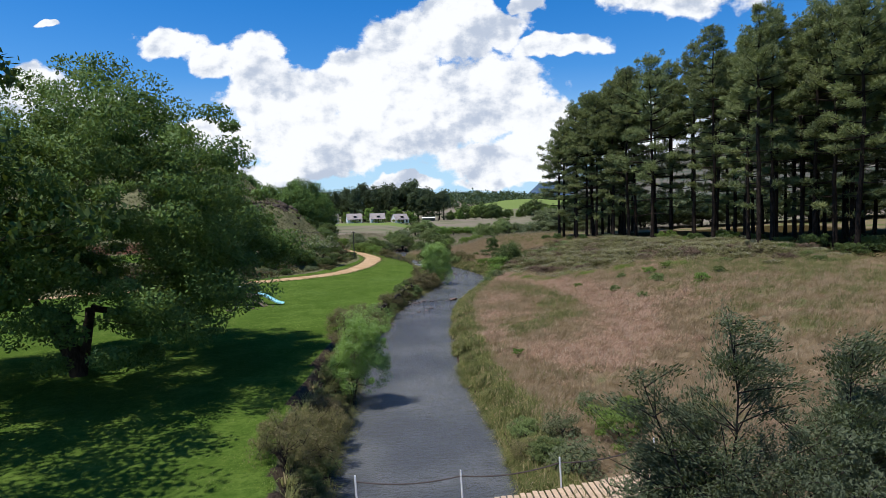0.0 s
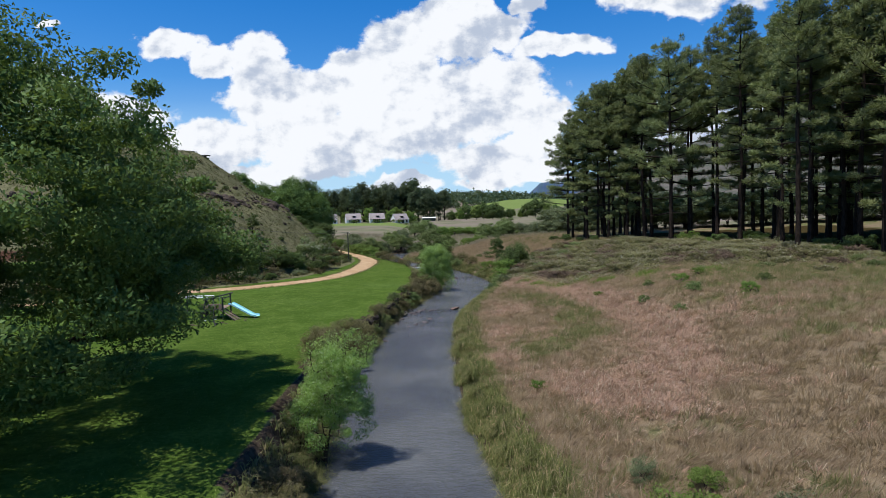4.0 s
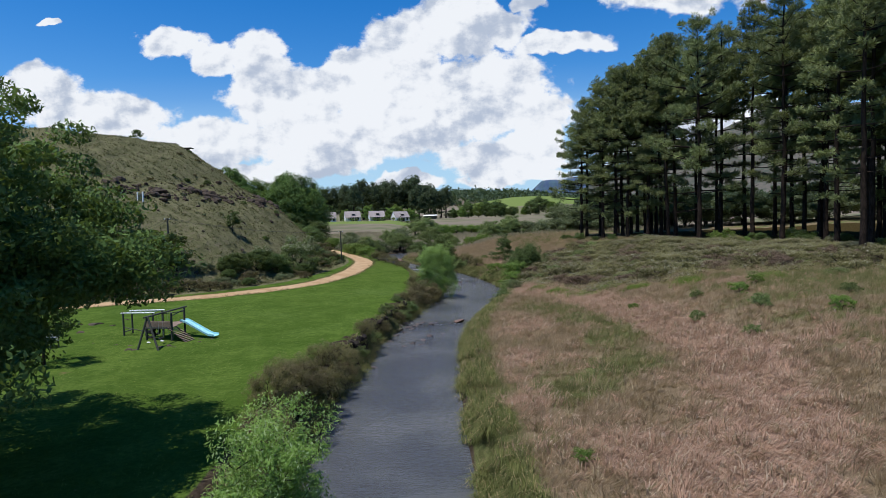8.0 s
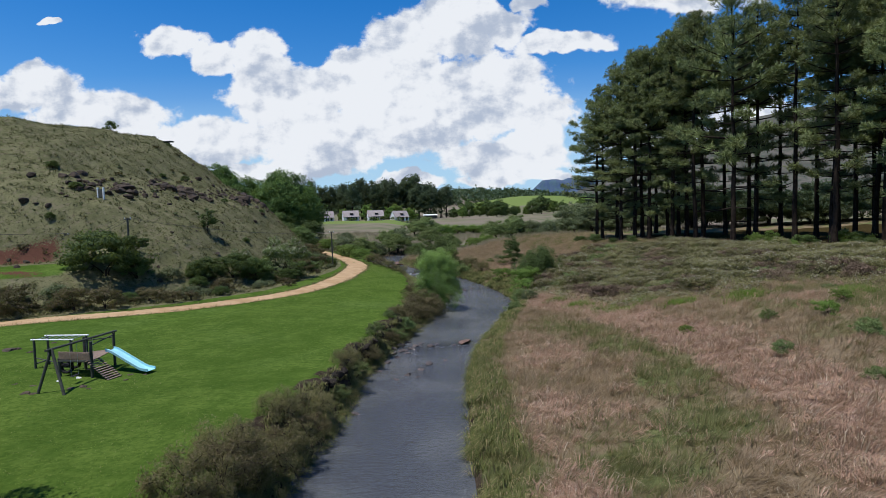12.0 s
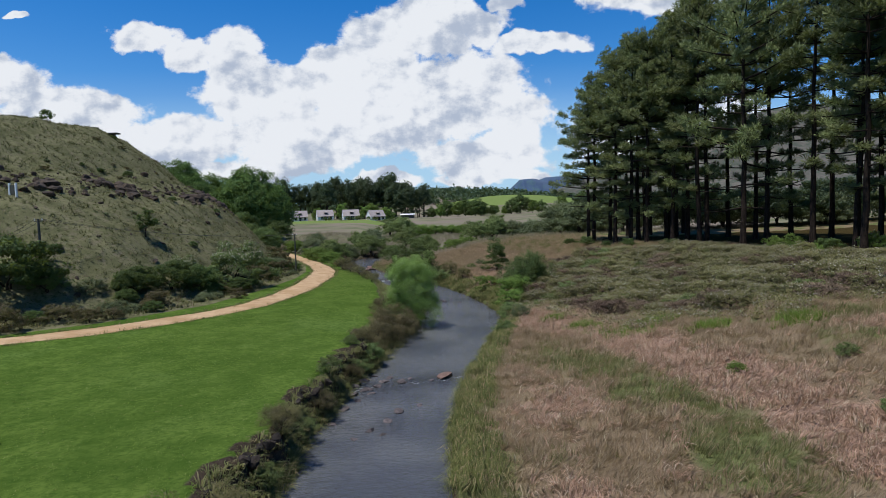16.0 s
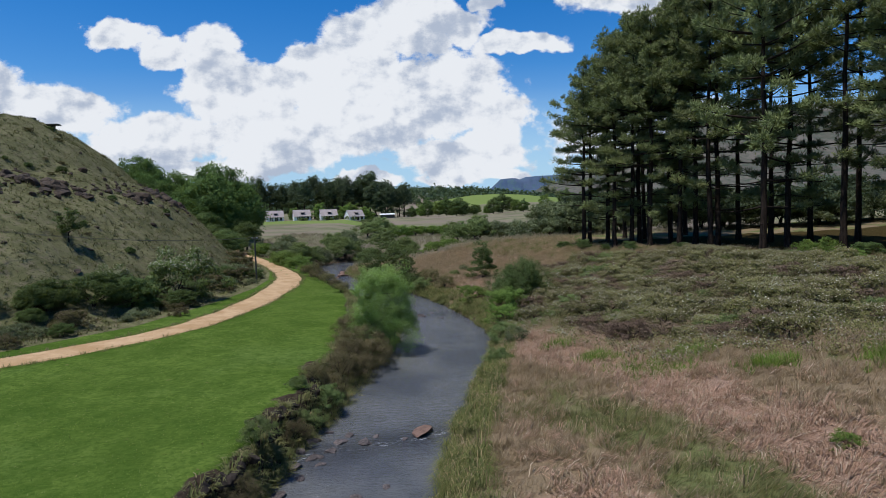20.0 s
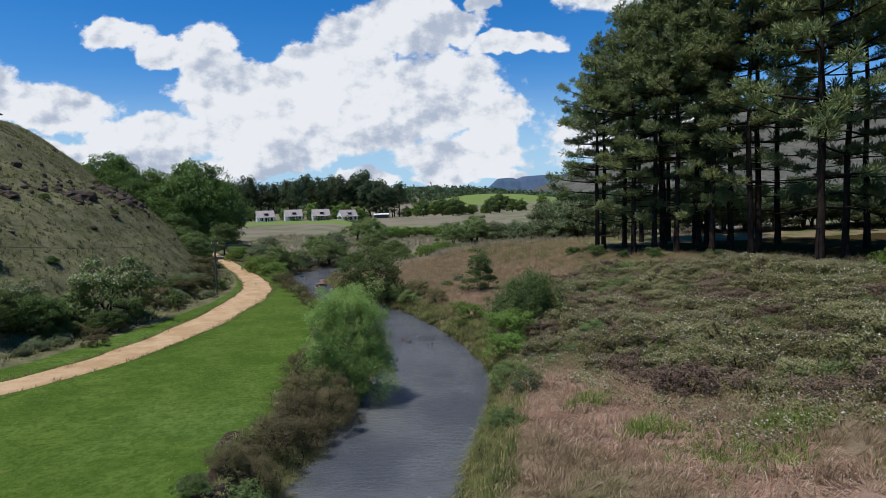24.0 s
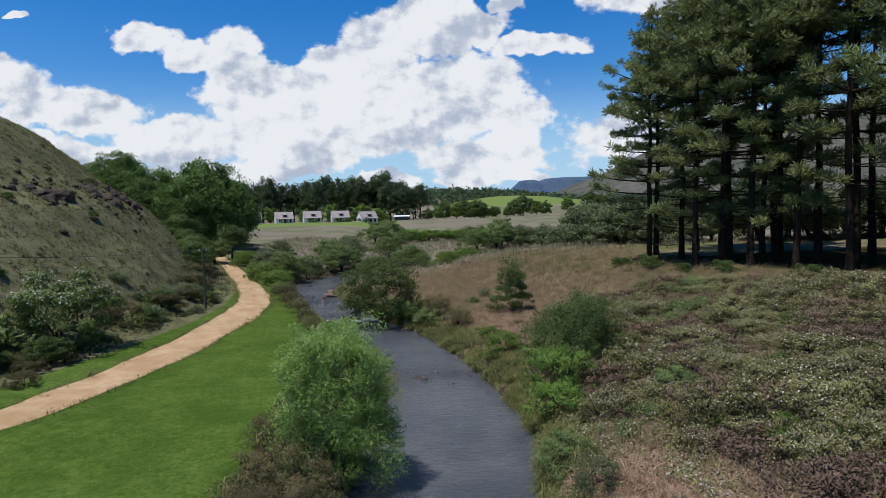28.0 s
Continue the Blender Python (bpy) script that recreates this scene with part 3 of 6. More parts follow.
def build_road():
    x, y = smooth_line(ROAD)
    tx, ty = np.gradient(x), np.gradient(y)
    n = np.hypot(tx, ty)
    nx, ny = -ty / n, tx / n
    rng = np.random.RandomState(5)
    k = np.ones(5) / 5
    jl, jr = (np.convolve(rng.uniform(-0.28, 0.28, len(x)), k, "same") for _ in range(2))
    offs = np.linspace(-1, 1, 13)
    half = np.interp(y, [60, 85, 100, 112, 120, 135], [1.15, 1.25, 1.5, 1.65, 1.6, 1.3])
    V, A = [], []
    for o in offs:
        w = o * half + (jl if o < 0 else jr) * abs(o)
        px, py = x + nx * w, y + ny * w
        rut = -0.05 * np.exp(-((abs(o) - 0.5) / 0.16) ** 2)
        V.append(np.stack([px, py, ground_z(px, py) + 0.05 + rut - 0.06 * (abs(o) > 0.99)], 1))
        A.append(np.exp(-(o / 0.2) ** 2) * sm((y - 117) / 4) * sm((140 - y) / 6) * (0.50 + 0.25 * np.sin(y * 1.1)))
    V, A = np.array(V), np.array(A)
    m_, n_ = V.shape[:2]
    i = (np.arange(m_ - 1)[:, None] * n_ + np.arange(n_ - 1)[None]).ravel()
    f = np.stack([i, i + n_, i + n_ + 1, i + 1], 1)
    ob = new("road", mesh_of("road", V.reshape(-1, 3), f[:, ::-1], road_material(), True))
    add_attr(ob, "middle", A.ravel())
    return tagged(ob, "pale sandy dirt track curving beside the lawn", "road", kind="structure")


build_road()

# ---- river ----


def water_material():
    m, t, out = nodes_of("river_water")
    pos = t.nodes.new("ShaderNodeNewGeometry").outputs["Position"]
    mp = t.nodes.new("ShaderNodeMapping")
    mp.inputs["Scale"].default_value = (1.0, 2.2, 1)
    t.links.new(pos, mp.inputs["Vector"])
    n1, n2 = noise_tex(t, 2.0, 6, 0.65, mp.outputs[0]), noise_tex(t, 7, 3, 0.6, mp.outputs[0])
    big = noise_tex(t, 0.22, 3, 0.5, pos)
    rap = attr(t, "rapid")
    foam_n = noise_tex(t, 2.4, 7, 0.75, mp.outputs[0])
    h = calc(t, "ADD", calc(t, "MULTIPLY", n1, calc(t, "ADD", 0.7, calc(t, "MULTIPLY", rap, 2.0))), calc(t, "MULTIPLY", n2, 0.35))
    col = mix(t, mapr(t, big, 0.35, 0.65), (0.078, 0.084, 0.094), (0.128, 0.132, 0.134))
    col = mix(t, mapr(t, calc(t, "ADD", calc(t, "MULTIPLY", rap, 0.42), foam_n), 0.86, 0.98), col, (0.55, 0.57, 0.58))
    rough = mapr(t, calc(t, "ADD", calc(t, "MULTIPLY", rap, 0.42), foam_n), 0.86, 0.98, 0.07, 0.6)
    p = principled(t, out, col, rough, normal=bump(t, h, 1.0, 0.22), spec=0.5)
    p.inputs["IOR"].default_value = 1.33
    return m


def build_water():
    ys = np.arange(-60, 160, 0.5)
    V, A = [], []
    offs = np.linspace(0, 1, 25)
    for o in offs:
        l, r = riv_l(ys) - 0.9, riv_r(ys) + 0.9
        x = l + (r - l) * o
        V.append(np.stack([x, ys, water_z(ys)], 1))
        rap = 0.75 * np.exp(-((ys - 66.0 - 2.5 * (o - 0.5)) / 1.2) ** 2) + 0.4 * np.exp(-((ys - 59.5) / 1.0) ** 2) * (o < 0.6) + 0.4 * np.exp(-((ys - 96) / 2.5) ** 2) + 1.0 * np.exp(-((ys - 113) / 2.2) ** 2) + 0.75 * np.exp(-((ys - 122) / 3.5) ** 2) + 0.5 * np.exp(-((ys - 137) / 6) ** 2)
        A.append(np.clip(rap, 0, 1))
    V, A = np.array(V), np.array(A)
    m_, n_ = V.shape[:2]
    i = (np.arange(m_ - 1)[:, None] * n_ + np.arange(n_ - 1)[None]).ravel()
    f = np.stack([i, i + n_, i + n_ + 1, i + 1], 1)
    ob = new("water", mesh_of("water", V.reshape(-1, 3), f, water_material(), True))
    add_attr(ob, "rapid", A.ravel())
    return tagged(ob, "slow grey river with small riffles and sky reflections", "river", kind="structure")


build_water()

# ---- distant mountains ----


def rock_material(name, a, b, grass, scale):
    m, t, out = nodes_of(name)
    pos = t.nodes.new("ShaderNodeNewGeometry").outputs["Position"]
    n1, n2 = noise_tex(t, scale, 6, 0.65, pos), noise_tex(t, scale * 5, 5, 0.6, pos)
    col = mix(t, mapr(t, n1, 0.4, 0.6), a, b)
    col = mix(t, mapr(t, n2, 0.45, 0.65), col, grass)
    principled(t, out, col, 0.95, normal=bump(t, n1, 0.6, 1 / scale * 0.08), spec=0.1)
    return m


def build_mountain(name, label, top, y0, y1, mat, steep, seed):
    us = np.linspace(top[0][0], top[-1][0], 160)
    h = np.interp(us, [p[0] for p in top], [p[1] for p in top])
    rng = np.random.RandomState(seed)
    V = []
    for k in range(24):
        f = k / 23
        y = y0 + (y1 - y0) * f
        z = 5 + (h * y1 - 5) * np.interp(f, [0, 0.5, 0.75, 0.8, 1], steep)
        x = us * y1
        z = z + (f > 0.02) * 0.03 * h * y1 * waves(x, np.full_like(x, y * 1.5), seed, 260) * (1 - 0.7 * f)
        V.append(np.stack([x, np.full_like(x, y) + 15 * waves(x, z, seed + 1, 120), z], 1))
    V.append(V[-1] + np.array([0, 600, -60]))
    V = np.array(V)
    m_, n_ = V.shape[:2]
    i = (np.arange(m_ - 1)[:, None] * n_ + np.arange(n_ - 1)[None]).ravel()
    f = np.stack([i, i + 1, i + n_ + 1, i + n_], 1)
    ob = new(name, mesh_of(name, V.reshape(-1, 3), f, mat, True))
    return tagged(ob, label, "mountain", kind="structure")


# the mesa's rock and grass colours are tinted blue to paint in distance haze
build_mountain("backdrop_mesa", "far flat-topped mountain with a cliff band, coloured blue for distance haze", [(0.13, 0.0), (0.148, 0.034), (0.158, 0.040), (0.166, 0.052), (0.185, 0.053), (0.195, 0.050), (0.21, 0.055), (0.26, 0.056), (0.32, 0.058), (0.42, 0.07)], 3000, 3600,
               rock_material("haze_blue_cliffs", (0.055, 0.085, 0.14), (0.075, 0.105, 0.16), (0.065, 0.11, 0.13), 0.006), (0, 0.38, 0.6, 0.95, 1), 11)
build_mountain("backdrop_hill", "brown grassy mountainside behind the pines", [(0.16, 0.0), (0.20, 0.026), (0.24, 0.042), (0.30, 0.062), (0.38, 0.10), (0.50, 0.145), (0.66, 0.17), (0.9, 0.17), (1.3, 0.15), (2.0, 0.12)], 900, 1500,
               rock_material("brown_slope", (0.085, 0.080, 0.062), (0.125, 0.110, 0.088), (0.060, 0.072, 0.050), 0.012), (0, 0.45, 0.75, 0.85, 1), 12)
# ---- plants ----


def part(name, me, parent, label=""):
    ob = new(name, me)
    ob.parent = parent
    if label:
        ob["label"] = label
    return ob


def thing(name, loc, label, category, group="", kind=""):
    ob = new(name)
    ob.location = loc
    ob.empty_display_size = 0.3
    return tagged(ob, label, category, group, kind)


class Net:
    """Gathers vertices and faces of one mesh."""

    def __init__(self):
        self.v, self.f, self.n, self.p = [], [], 0, []

    def add(self, v, f, puff=None):
        v = np.asarray(v, float)
        self.v.append(v)
        if puff is not None:
            self.p.append(np.repeat(puff, len(v) // len(puff), 0))
        self.f.append(np.asarray(f) + self.n)
        self.n += len(v)

    def tube(self, pts, radii, sides=6):
        pts = np.asarray(pts, float)
        n = len(pts)
        t = np.gradient(pts, axis=0)
        t /= np.linalg.norm(t, axis=1)[:, None] + 1e-9
        ref = np.where(np.abs(t[:, 2:3]) > 0.9, [[1.0, 0, 0]], [[0, 0, 1.0]])
        a = np.cross(t, ref)
        a /= np.linalg.norm(a, axis=1)[:, None] + 1e-9
        b = np.cross(t, a)
        ang = np.arange(sides) * 2 * np.pi / sides
        ring = pts[:, None] + np.asarray(radii, float)[:, None, None] * (np.cos(ang)[None, :, None] * a[:, None] + np.sin(ang)[None, :, None] * b[:, None])
        i = np.arange(n - 1)[:, None] * sides
        j = np.arange(sides)[None]
        k = (j + 1) % sides
        q = np.stack([i + j, i + k, i + sides + k, i + sides + j], 2).reshape(-1, 4)
        self.add(ring.reshape(-1, 3), q)

    def mesh(self, name, mat, smooth=False):
        v = np.concatenate(self.v)
        faces = []
        for f in self.f:
            faces += f.tolist()
        me = mesh_of(name, v, faces, mat, smooth)
        if self.p:
            me.attributes.new("puff", "FLOAT_VECTOR", "POINT").data.foreach_set("vector", np.concatenate(self.p).astype(np.float32).ravel())
        return me


def leaf_quads(centres, size, aspect, rng, flat=0.5, dirs=None):
    """Diamond leaves, one at each centre."""
    n = len(centres)
    d = rng.normal(size=(n, 3)) if dirs is None else dirs + rng.normal(size=(n, 3)) * 0.35
    d /= np.linalg.norm(d, axis=1)[:, None] + 1e-9
    up = rng.normal(size=(n, 3)) * (1 - flat) + np.array([0, 0, 1.0]) * flat
    s = np.cross(d, up)
    s /= np.linalg.norm(s, axis=1)[:, None] + 1e-9
    L = (size * rng.uniform(0.6, 1.35, n))[:, None]
    v = np.stack([centres - d * L * 0.5, centres + s * L * aspect * 0.5, centres + d * L * 0.5, centres - s * L * aspect * 0.5], 1).reshape(-1, 3)
    f = np.arange(4 * n).reshape(-1, 4)
    return v, f


def pine_meshes(seed, height=26.0, low=7.0, reach=4.6, lean=0.0):
    """A tall pine: bare trunk, whorls of limbs, and on each limb a plume of forward twigs tipped with brushes of needles."""
    rng = np.random.RandomState(seed)
    wood, need = Net(), Net()
    zs = np.linspace(-0.4, height - 0.6, 14)
    bx, by = np.cumsum(rng.normal(0, 0.06, 14)), np.cumsum(rng.normal(0, 0.06, 14))
    axis = np.stack([bx + lean * zs / height, by, zs], 1)
    rad = 0.25 * (1 - zs / height) ** 0.8 + 0.03
    rad[0] *= 1.35
    wood.tube(axis, rad, 8)
    z = low - 3.5
    T, D, Q = [], [], []
    while z < height - 0.2:
        q = (z - low) / (height - low)
        bare = z < low
        turn = rng.uniform(0, 6.283)
        count = rng.randint(2, 4) if bare else rng.randint(2, 5) if q < 0.4 else rng.randint(4, 7)
        for k in range(count):
            a = turn + k * 6.283 / count + rng.normal(0, 0.3)
            length = reach * rng.uniform(0.5, 1.1) * np.interp(q, [-0.3, 0, 0.2, 0.5, 0.75, 0.9, 1], [0.5, 0.9, 1.0, 0.88, 0.60, 0.32, 0.10])
            rise = np.interp(q, [0, 0.5, 0.85, 1], [-0.06, 0.14, 0.5, 1.3]) + rng.normal(0, 0.08)
            c = np.array([np.interp(z, zs, axis[:, 0]), np.interp(z, zs, axis[:, 1]), z])
            s = np.linspace(0, 1, 5)
            out = np.array([math.cos(a), math.sin(a), 0])
            pts = c + s[:, None] * length * out + np.outer(rise * s * length + 0.12 * length * s ** 3, [0, 0, 1])
            wood.tube(pts, 0.06 * (1 - s) ** 0.7 * (length / 4) + 0.014, 4)
            if bare and rng.rand() < 0.55:
                continue
            side = np.array([-out[1], out[0], 0])
            n = int(2 + 2.9 * length)
            f = np.sort(rng.uniform(0.40 if q < 0.6 else 0.15, 1.0, n))
            base = np.stack([np.interp(f, s, pts[:, j]) for j in range(3)], 1)
            flip = np.where(np.arange(n) % 2 == 0, 1, -1)
            twig = rng.uniform(0.25, 0.95, n) * np.interp(f, [0.15, 0.55, 0.85, 1], [0.8, 1.15, 0.8, 0.35]) * (0.55 + 0.12 * length)
            way = out * 0.75 + side * (flip * rng.uniform(0.4, 1.1, n))[:, None] + np.outer(rng.uniform(0.0, 0.55, n), [0, 0, 1])
            way /= np.linalg.norm(way, axis=1)[:, None]
            for g in (0.5, 1.0):
                T.append(base + way * (twig * g)[:, None] + rng.normal(0, 0.07, (n, 3)))
                D.append(way)
                Q.append(np.full(n, 0.85 + 0.3 * (g > 0.6)))
        z += rng.uniform(1.15, 1.8) if q < 0.4 else rng.uniform(0.7, 1.15)
    T, D, Q = np.concatenate(T), np.concatenate(D), np.concatenate(Q)
    k = 20
    n = len(T) * k
    ball = rng.normal(size=(n, 3))
    ball /= np.linalg.norm(ball, axis=1)[:, None]
    dirs = ball * 0.85 + np.repeat(D, k, 0) * 0.5 + np.array([0, 0, 0.38])
    dirs /= np.linalg.norm(dirs, axis=1)[:, None]
    size = np.repeat(Q * rng.uniform(0.75, 1.25, len(T)), k)[:, None]
    bases = np.repeat(T, k, 0) + ball * 0.09 * size
    s1 = np.cross(dirs, rng.normal(size=(n, 3)))
    s1 /= np.linalg.norm(s1, axis=1)[:, None] + 1e-9
    w = rng.uniform(0.024, 0.040, n)[:, None] * size
    L = rng.uniform(0.26, 0.46, n)[:, None] * size
    mid = bases + dirs * L * 0.55
    need.add(np.stack([bases, mid + s1 * w, bases + dirs * L, mid - s1 * w], 1).reshape(-1, 3), np.arange(4 * n).reshape(-1, 4), dirs * 0.8 + np.array([0, 0, 0.2]))
    return wood.mesh("trunk", M_PINEBARK, True), need.mesh("crown", M_PINE)


def make_tree(name, loc, label, category, seed, height, spread, trunk_h, leaf, mat, clumps, per, clump_r, stems=1, bark=M_BARK, trunk_r=0.3, flat=0.5, aspect=0.45, fill=0.35, squash=0.5, group="", skew=(0, 0), low=0.25, kind="", lean=0.22, skirt=0.55, lobes=()):
    """A broad-leaved tree or shrub: stem, limbs and many clumps of leaves in an uneven crown."""
    rng = np.random.RandomState(seed)
    wood, lv = Net(), Net()
    ch = height - trunk_h * 0.5
    cz = trunk_h * 0.5 + ch * 0.5
    u = rng.normal(size=(clumps * 3, 3))
    u /= np.linalg.norm(u, axis=1)[:, None]
    u = u[u[:, 2] > -1 + low][:clumps]
    r = rng.uniform(fill, 1.0, len(u)) ** 0.6
    lob = 1 + 0.20 * np.sin(3 * np.arctan2(u[:, 1], u[:, 0]) + seed) + 0.12 * np.sin(5 * u[:, 2] + 2 * seed)
    C = u * (r * lob)[:, None] * np.array([spread, spread, ch * 0.5])
    C[:, :2] *= (1 + skirt * np.clip(-u[:, 2], 0, 1))[:, None]
    C[:, 0] += skew[0] * (C[:, 2] + ch / 2) / ch
    C[:, 1] += skew[1] * (C[:, 2] + ch / 2) / ch
    C[:, 2] += cz
    C[:, 2] = np.maximum(C[:, 2], 0.12 * height * rng.uniform(0.6, 1.4, len(C)))
    for lx, ly, lz, lr, count in lobes:
        ball = rng.normal(size=(count, 3))
        ball *= (rng.uniform(0.4, 1, count) / np.linalg.norm(ball, axis=1))[:, None]
        C = np.concatenate([C, np.array([lx, ly, lz]) + ball * np.array([lr, lr, lr * 0.6])])
    limbs = []
    for k in range(max(stems, 1)):
        a = rng.uniform(0, 6.283) if stems < 4 else (k + rng.uniform(-0.3, 0.3)) * 6.283 / stems
        tilt = 0.0 if stems == 1 else lean
        top = np.array([math.cos(a) * tilt * trunk_h, math.sin(a) * tilt * trunk_h, trunk_h * (1 if stems == 1 else rng.uniform(0.85, 1.1))])
        s = np.linspace(0, 1, 6)
        pts = np.outer(s, top) + rng.normal(0, 0.02 * trunk_h, (6, 3)) * s[:, None]
        pts[0] = (0, 0, -0.3)
        wood.tube(pts, trunk_r * (1.25 - 0.55 * s) / (1 if stems == 1 else 1.5), 9)
        limbs.append(top)
    nodes, node_r = [np.array(p) for p in limbs], [trunk_r * 0.6] * len(limbs)
    order = np.argsort(np.linalg.norm(C - np.array([0, 0, trunk_h]), axis=1))
    step = max(1, len(order) // 90)
    for i in order[::step]:
        tip = C[i]
        d = [np.linalg.norm(tip - p) + 0.25 * (1 / (q + 0.02)) * 0.1 for p, q in zip(nodes, node_r)]
        j = int(np.argmin(d))
        p0 = nodes[j]
        s = np.linspace(0, 1, 5)
        sag = rng.normal(0, 0.06, 3) * np.linalg.norm(tip - p0)
        pts = p0 + s[:, None] * (tip - p0) + np.sin(s * 3.14)[:, None] * sag
        r0 = max(node_r[j] * 0.75, 0.015)
        wood.tube(pts, r0 * (1 - 0.55 * s), 5)
        nodes += [pts[2], pts[4]]
        node_r += [r0 * 0.7, r0 * 0.45]
    n = len(C) * per
    cr = np.repeat(clump_r * rng.uniform(0.55, 1.4, len(C)), per)
    g = rng.normal(size=(n, 3))
    g /= np.linalg.norm(g, axis=1)[:, None]
    g *= (rng.uniform(0.15, 1, n) ** 0.5)[:, None]
    P = np.repeat(C, per, 0) + g * cr[:, None] * np.array([1, 1, squash])
    P[:, 2] = np.maximum(P[:, 2], 0.03)
    v, f = leaf_quads(P, leaf, aspect, rng, flat)
    core = P - np.array([skew[0] * 0.5, skew[1] * 0.5, cz])
    core /= np.linalg.norm(core, axis=1)[:, None] + 1e-6
    lv.add(v, f, g * 0.75 + core * 0.45)
    ob = thing(name, loc, label, category, group, kind)
    part("trunk" if stems == 1 else "stem", wood.mesh("trunk", bark, True), ob)
    part("crown", lv.mesh("crown", mat), ob)
    return ob


def at_ground(x, y, dz=0.0, turn=0.0, s=1.0, sz=None):
    return pose(x, y, gz(x, y) + dz, 0, 0, turn) @ Matrix.Diagonal((s, s, sz or s, 1))


def set_at(ob, m):
    ob.matrix_basis = m
    return ob


# pines
PINE_FRONT = [(22.3, 112.2), (23.5, 113.4), (24.9, 108.6), (25.3, 112.8), (26.3, 107.4), (27.7, 105.4), (28.2, 109.5), (30.0, 103.8), (31.5, 108.5), (32.3, 104.8), (32.0, 100.4), (33.6, 102.5), (34.0, 94.8), (37.9, 97.0), (36.6, 68.1), (41.4, 88.4), (44.6, 86.4), (44.5, 78.2), (44.2, 72.5), (43.8, 61.8), (44.5, 66.3), (39.5, 75.5), (38.6, 84.0)]


def build_pines():
    rng = np.random.RandomState(31)
    kinds = []
    for i, (h, lo, re) in enumerate(((22.0, 5.6, 5.8), (27.0, 9.5, 4.1), (28.0, 9.0, 4.3), (26.0, 7.0, 4.9), (27.5, 11.0, 3.8))):
        a, c = pine_meshes(100 + i, h, lo, re, rng.normal(0, 0.5))
        ob = thing("pine_tree", (0, 0, 0), "tall pine with a dark bare trunk and layered green needles", "tree", "pine stand")
        part("trunk", a, ob)
        part("crown", c, ob)
        kinds.append(ob)
    spots = list(PINE_FRONT)
    for gx in np.arange(22, 84, 4.5):
        for gy in np.arange(46, 124, 4.7):
            x, y = gx + rng.uniform(-1.2, 1.2), gy + rng.uniform(-1.3, 1.3)
            front = np.interp(y, [46, 60, 68, 84, 95, 101, 108, 114, 124], [47, 45, 40, 39.5, 36.5, 33.5, 28.5, 24.5, 33])
            if x < front or x > front + np.interp(y, [46, 88, 100, 124], [34, 27, 13, 9]):
                continue
            if y > 92 and rng.rand() < 0.12:
                continue
            if min(math.hypot(x - a, y - b) for a, b in spots) < 2.8:
                continue
            spots.append((x, y))
    used = set()
    for n, (x, y) in enumerate(spots):
        k = rng.randint(1, 5)
        if n in (0, 12):
            k = 0
        elif n < 5 or n in (9, 11, 13):
            k = 3
        tall = np.interp(x, [22, 25, 32, 38], [21.5, 25.5, 27.8, 28.8]) * rng.uniform(0.93, 1.05) / (22, 27, 28, 26, 27.5)[k]
        m = at_ground(x, y, -0.1, rng.uniform(0, 360), 0.5 + 0.5 * tall, tall)
        if k not in used:
            used.add(k)
            set_at(kinds[k], m)
        else:
            c = copy_thing(kinds[k], Matrix.Identity(4))
            c.matrix_basis = m


build_pines()

# the great tree on the lawn
GREAT = (-18.3, 28.8)
make_tree("great_tree", (GREAT[0], GREAT[1], gz(*GREAT)), "large spreading broad-leaved tree with a dark forked trunk on lawn", "tree", 41, 14.6, 9.4, 3.0, 0.18, M_OAK, 860, 390, 1.0, stems=5, trunk_r=0.42, fill=0.32, squash=0.55, aspect=0.42, low=0.08, lean=0.34, skirt=0.5,
          lobes=((8.0, 5.0, 6.0, 1.9, 22), (6.8, 2.6, 6.6, 2.1, 24), (5.6, 6.8, 7.4, 2.1, 24), (7.0, -1.6, 5.8, 1.7, 18), (6.2, -4.4, 3.4, 1.3, 14), (5.6, 3.4, 3.8, 1.5, 14), (-3.0, -3.0, 4.6, 2.4, 20), (-2.0, 3.5, 4.6, 2.4, 20)))
make_tree("shade_tree", (-19.8, 12.0, gz(-19.8, 12.0)), "large dark broad-leaved tree casting shade on the lawn", "tree", 43, 22.0, 8.4, 7.0, 0.32, M_OAK, 360, 85, 1.2, stems=3, trunk_r=0.6, fill=0.3, squash=0.6, low=0.25)

# broad trees behind the nose of the hill
far_kind = make_tree("broad_tree", (-47, 197, gz(-47, 197)), "dense round dark-green broad-leaved tree", "tree", 51, 19.5, 8.6, 1.0, 0.62, M_ROUND, 340, 140, 2.2, trunk_r=0.5, low=0.0, group="trees behind the hill", fill=0.62, squash=0.7)
for x, y, s in ((-60, 204, 0.93), (-53, 214, 0.97), (-72, 212, 1.0), (-84, 220, 1.05), (-98, 235, 1.05), (-54, 196, 0.62), (-66, 198, 0.7), (-43.0, 193, 0.42), (-59, 193, 0.55)):
    copy_thing(far_kind, Matrix.Identity(4)).matrix_basis = at_ground(x, y, 0, x * 37 % 360, s)
# ---- houses ----


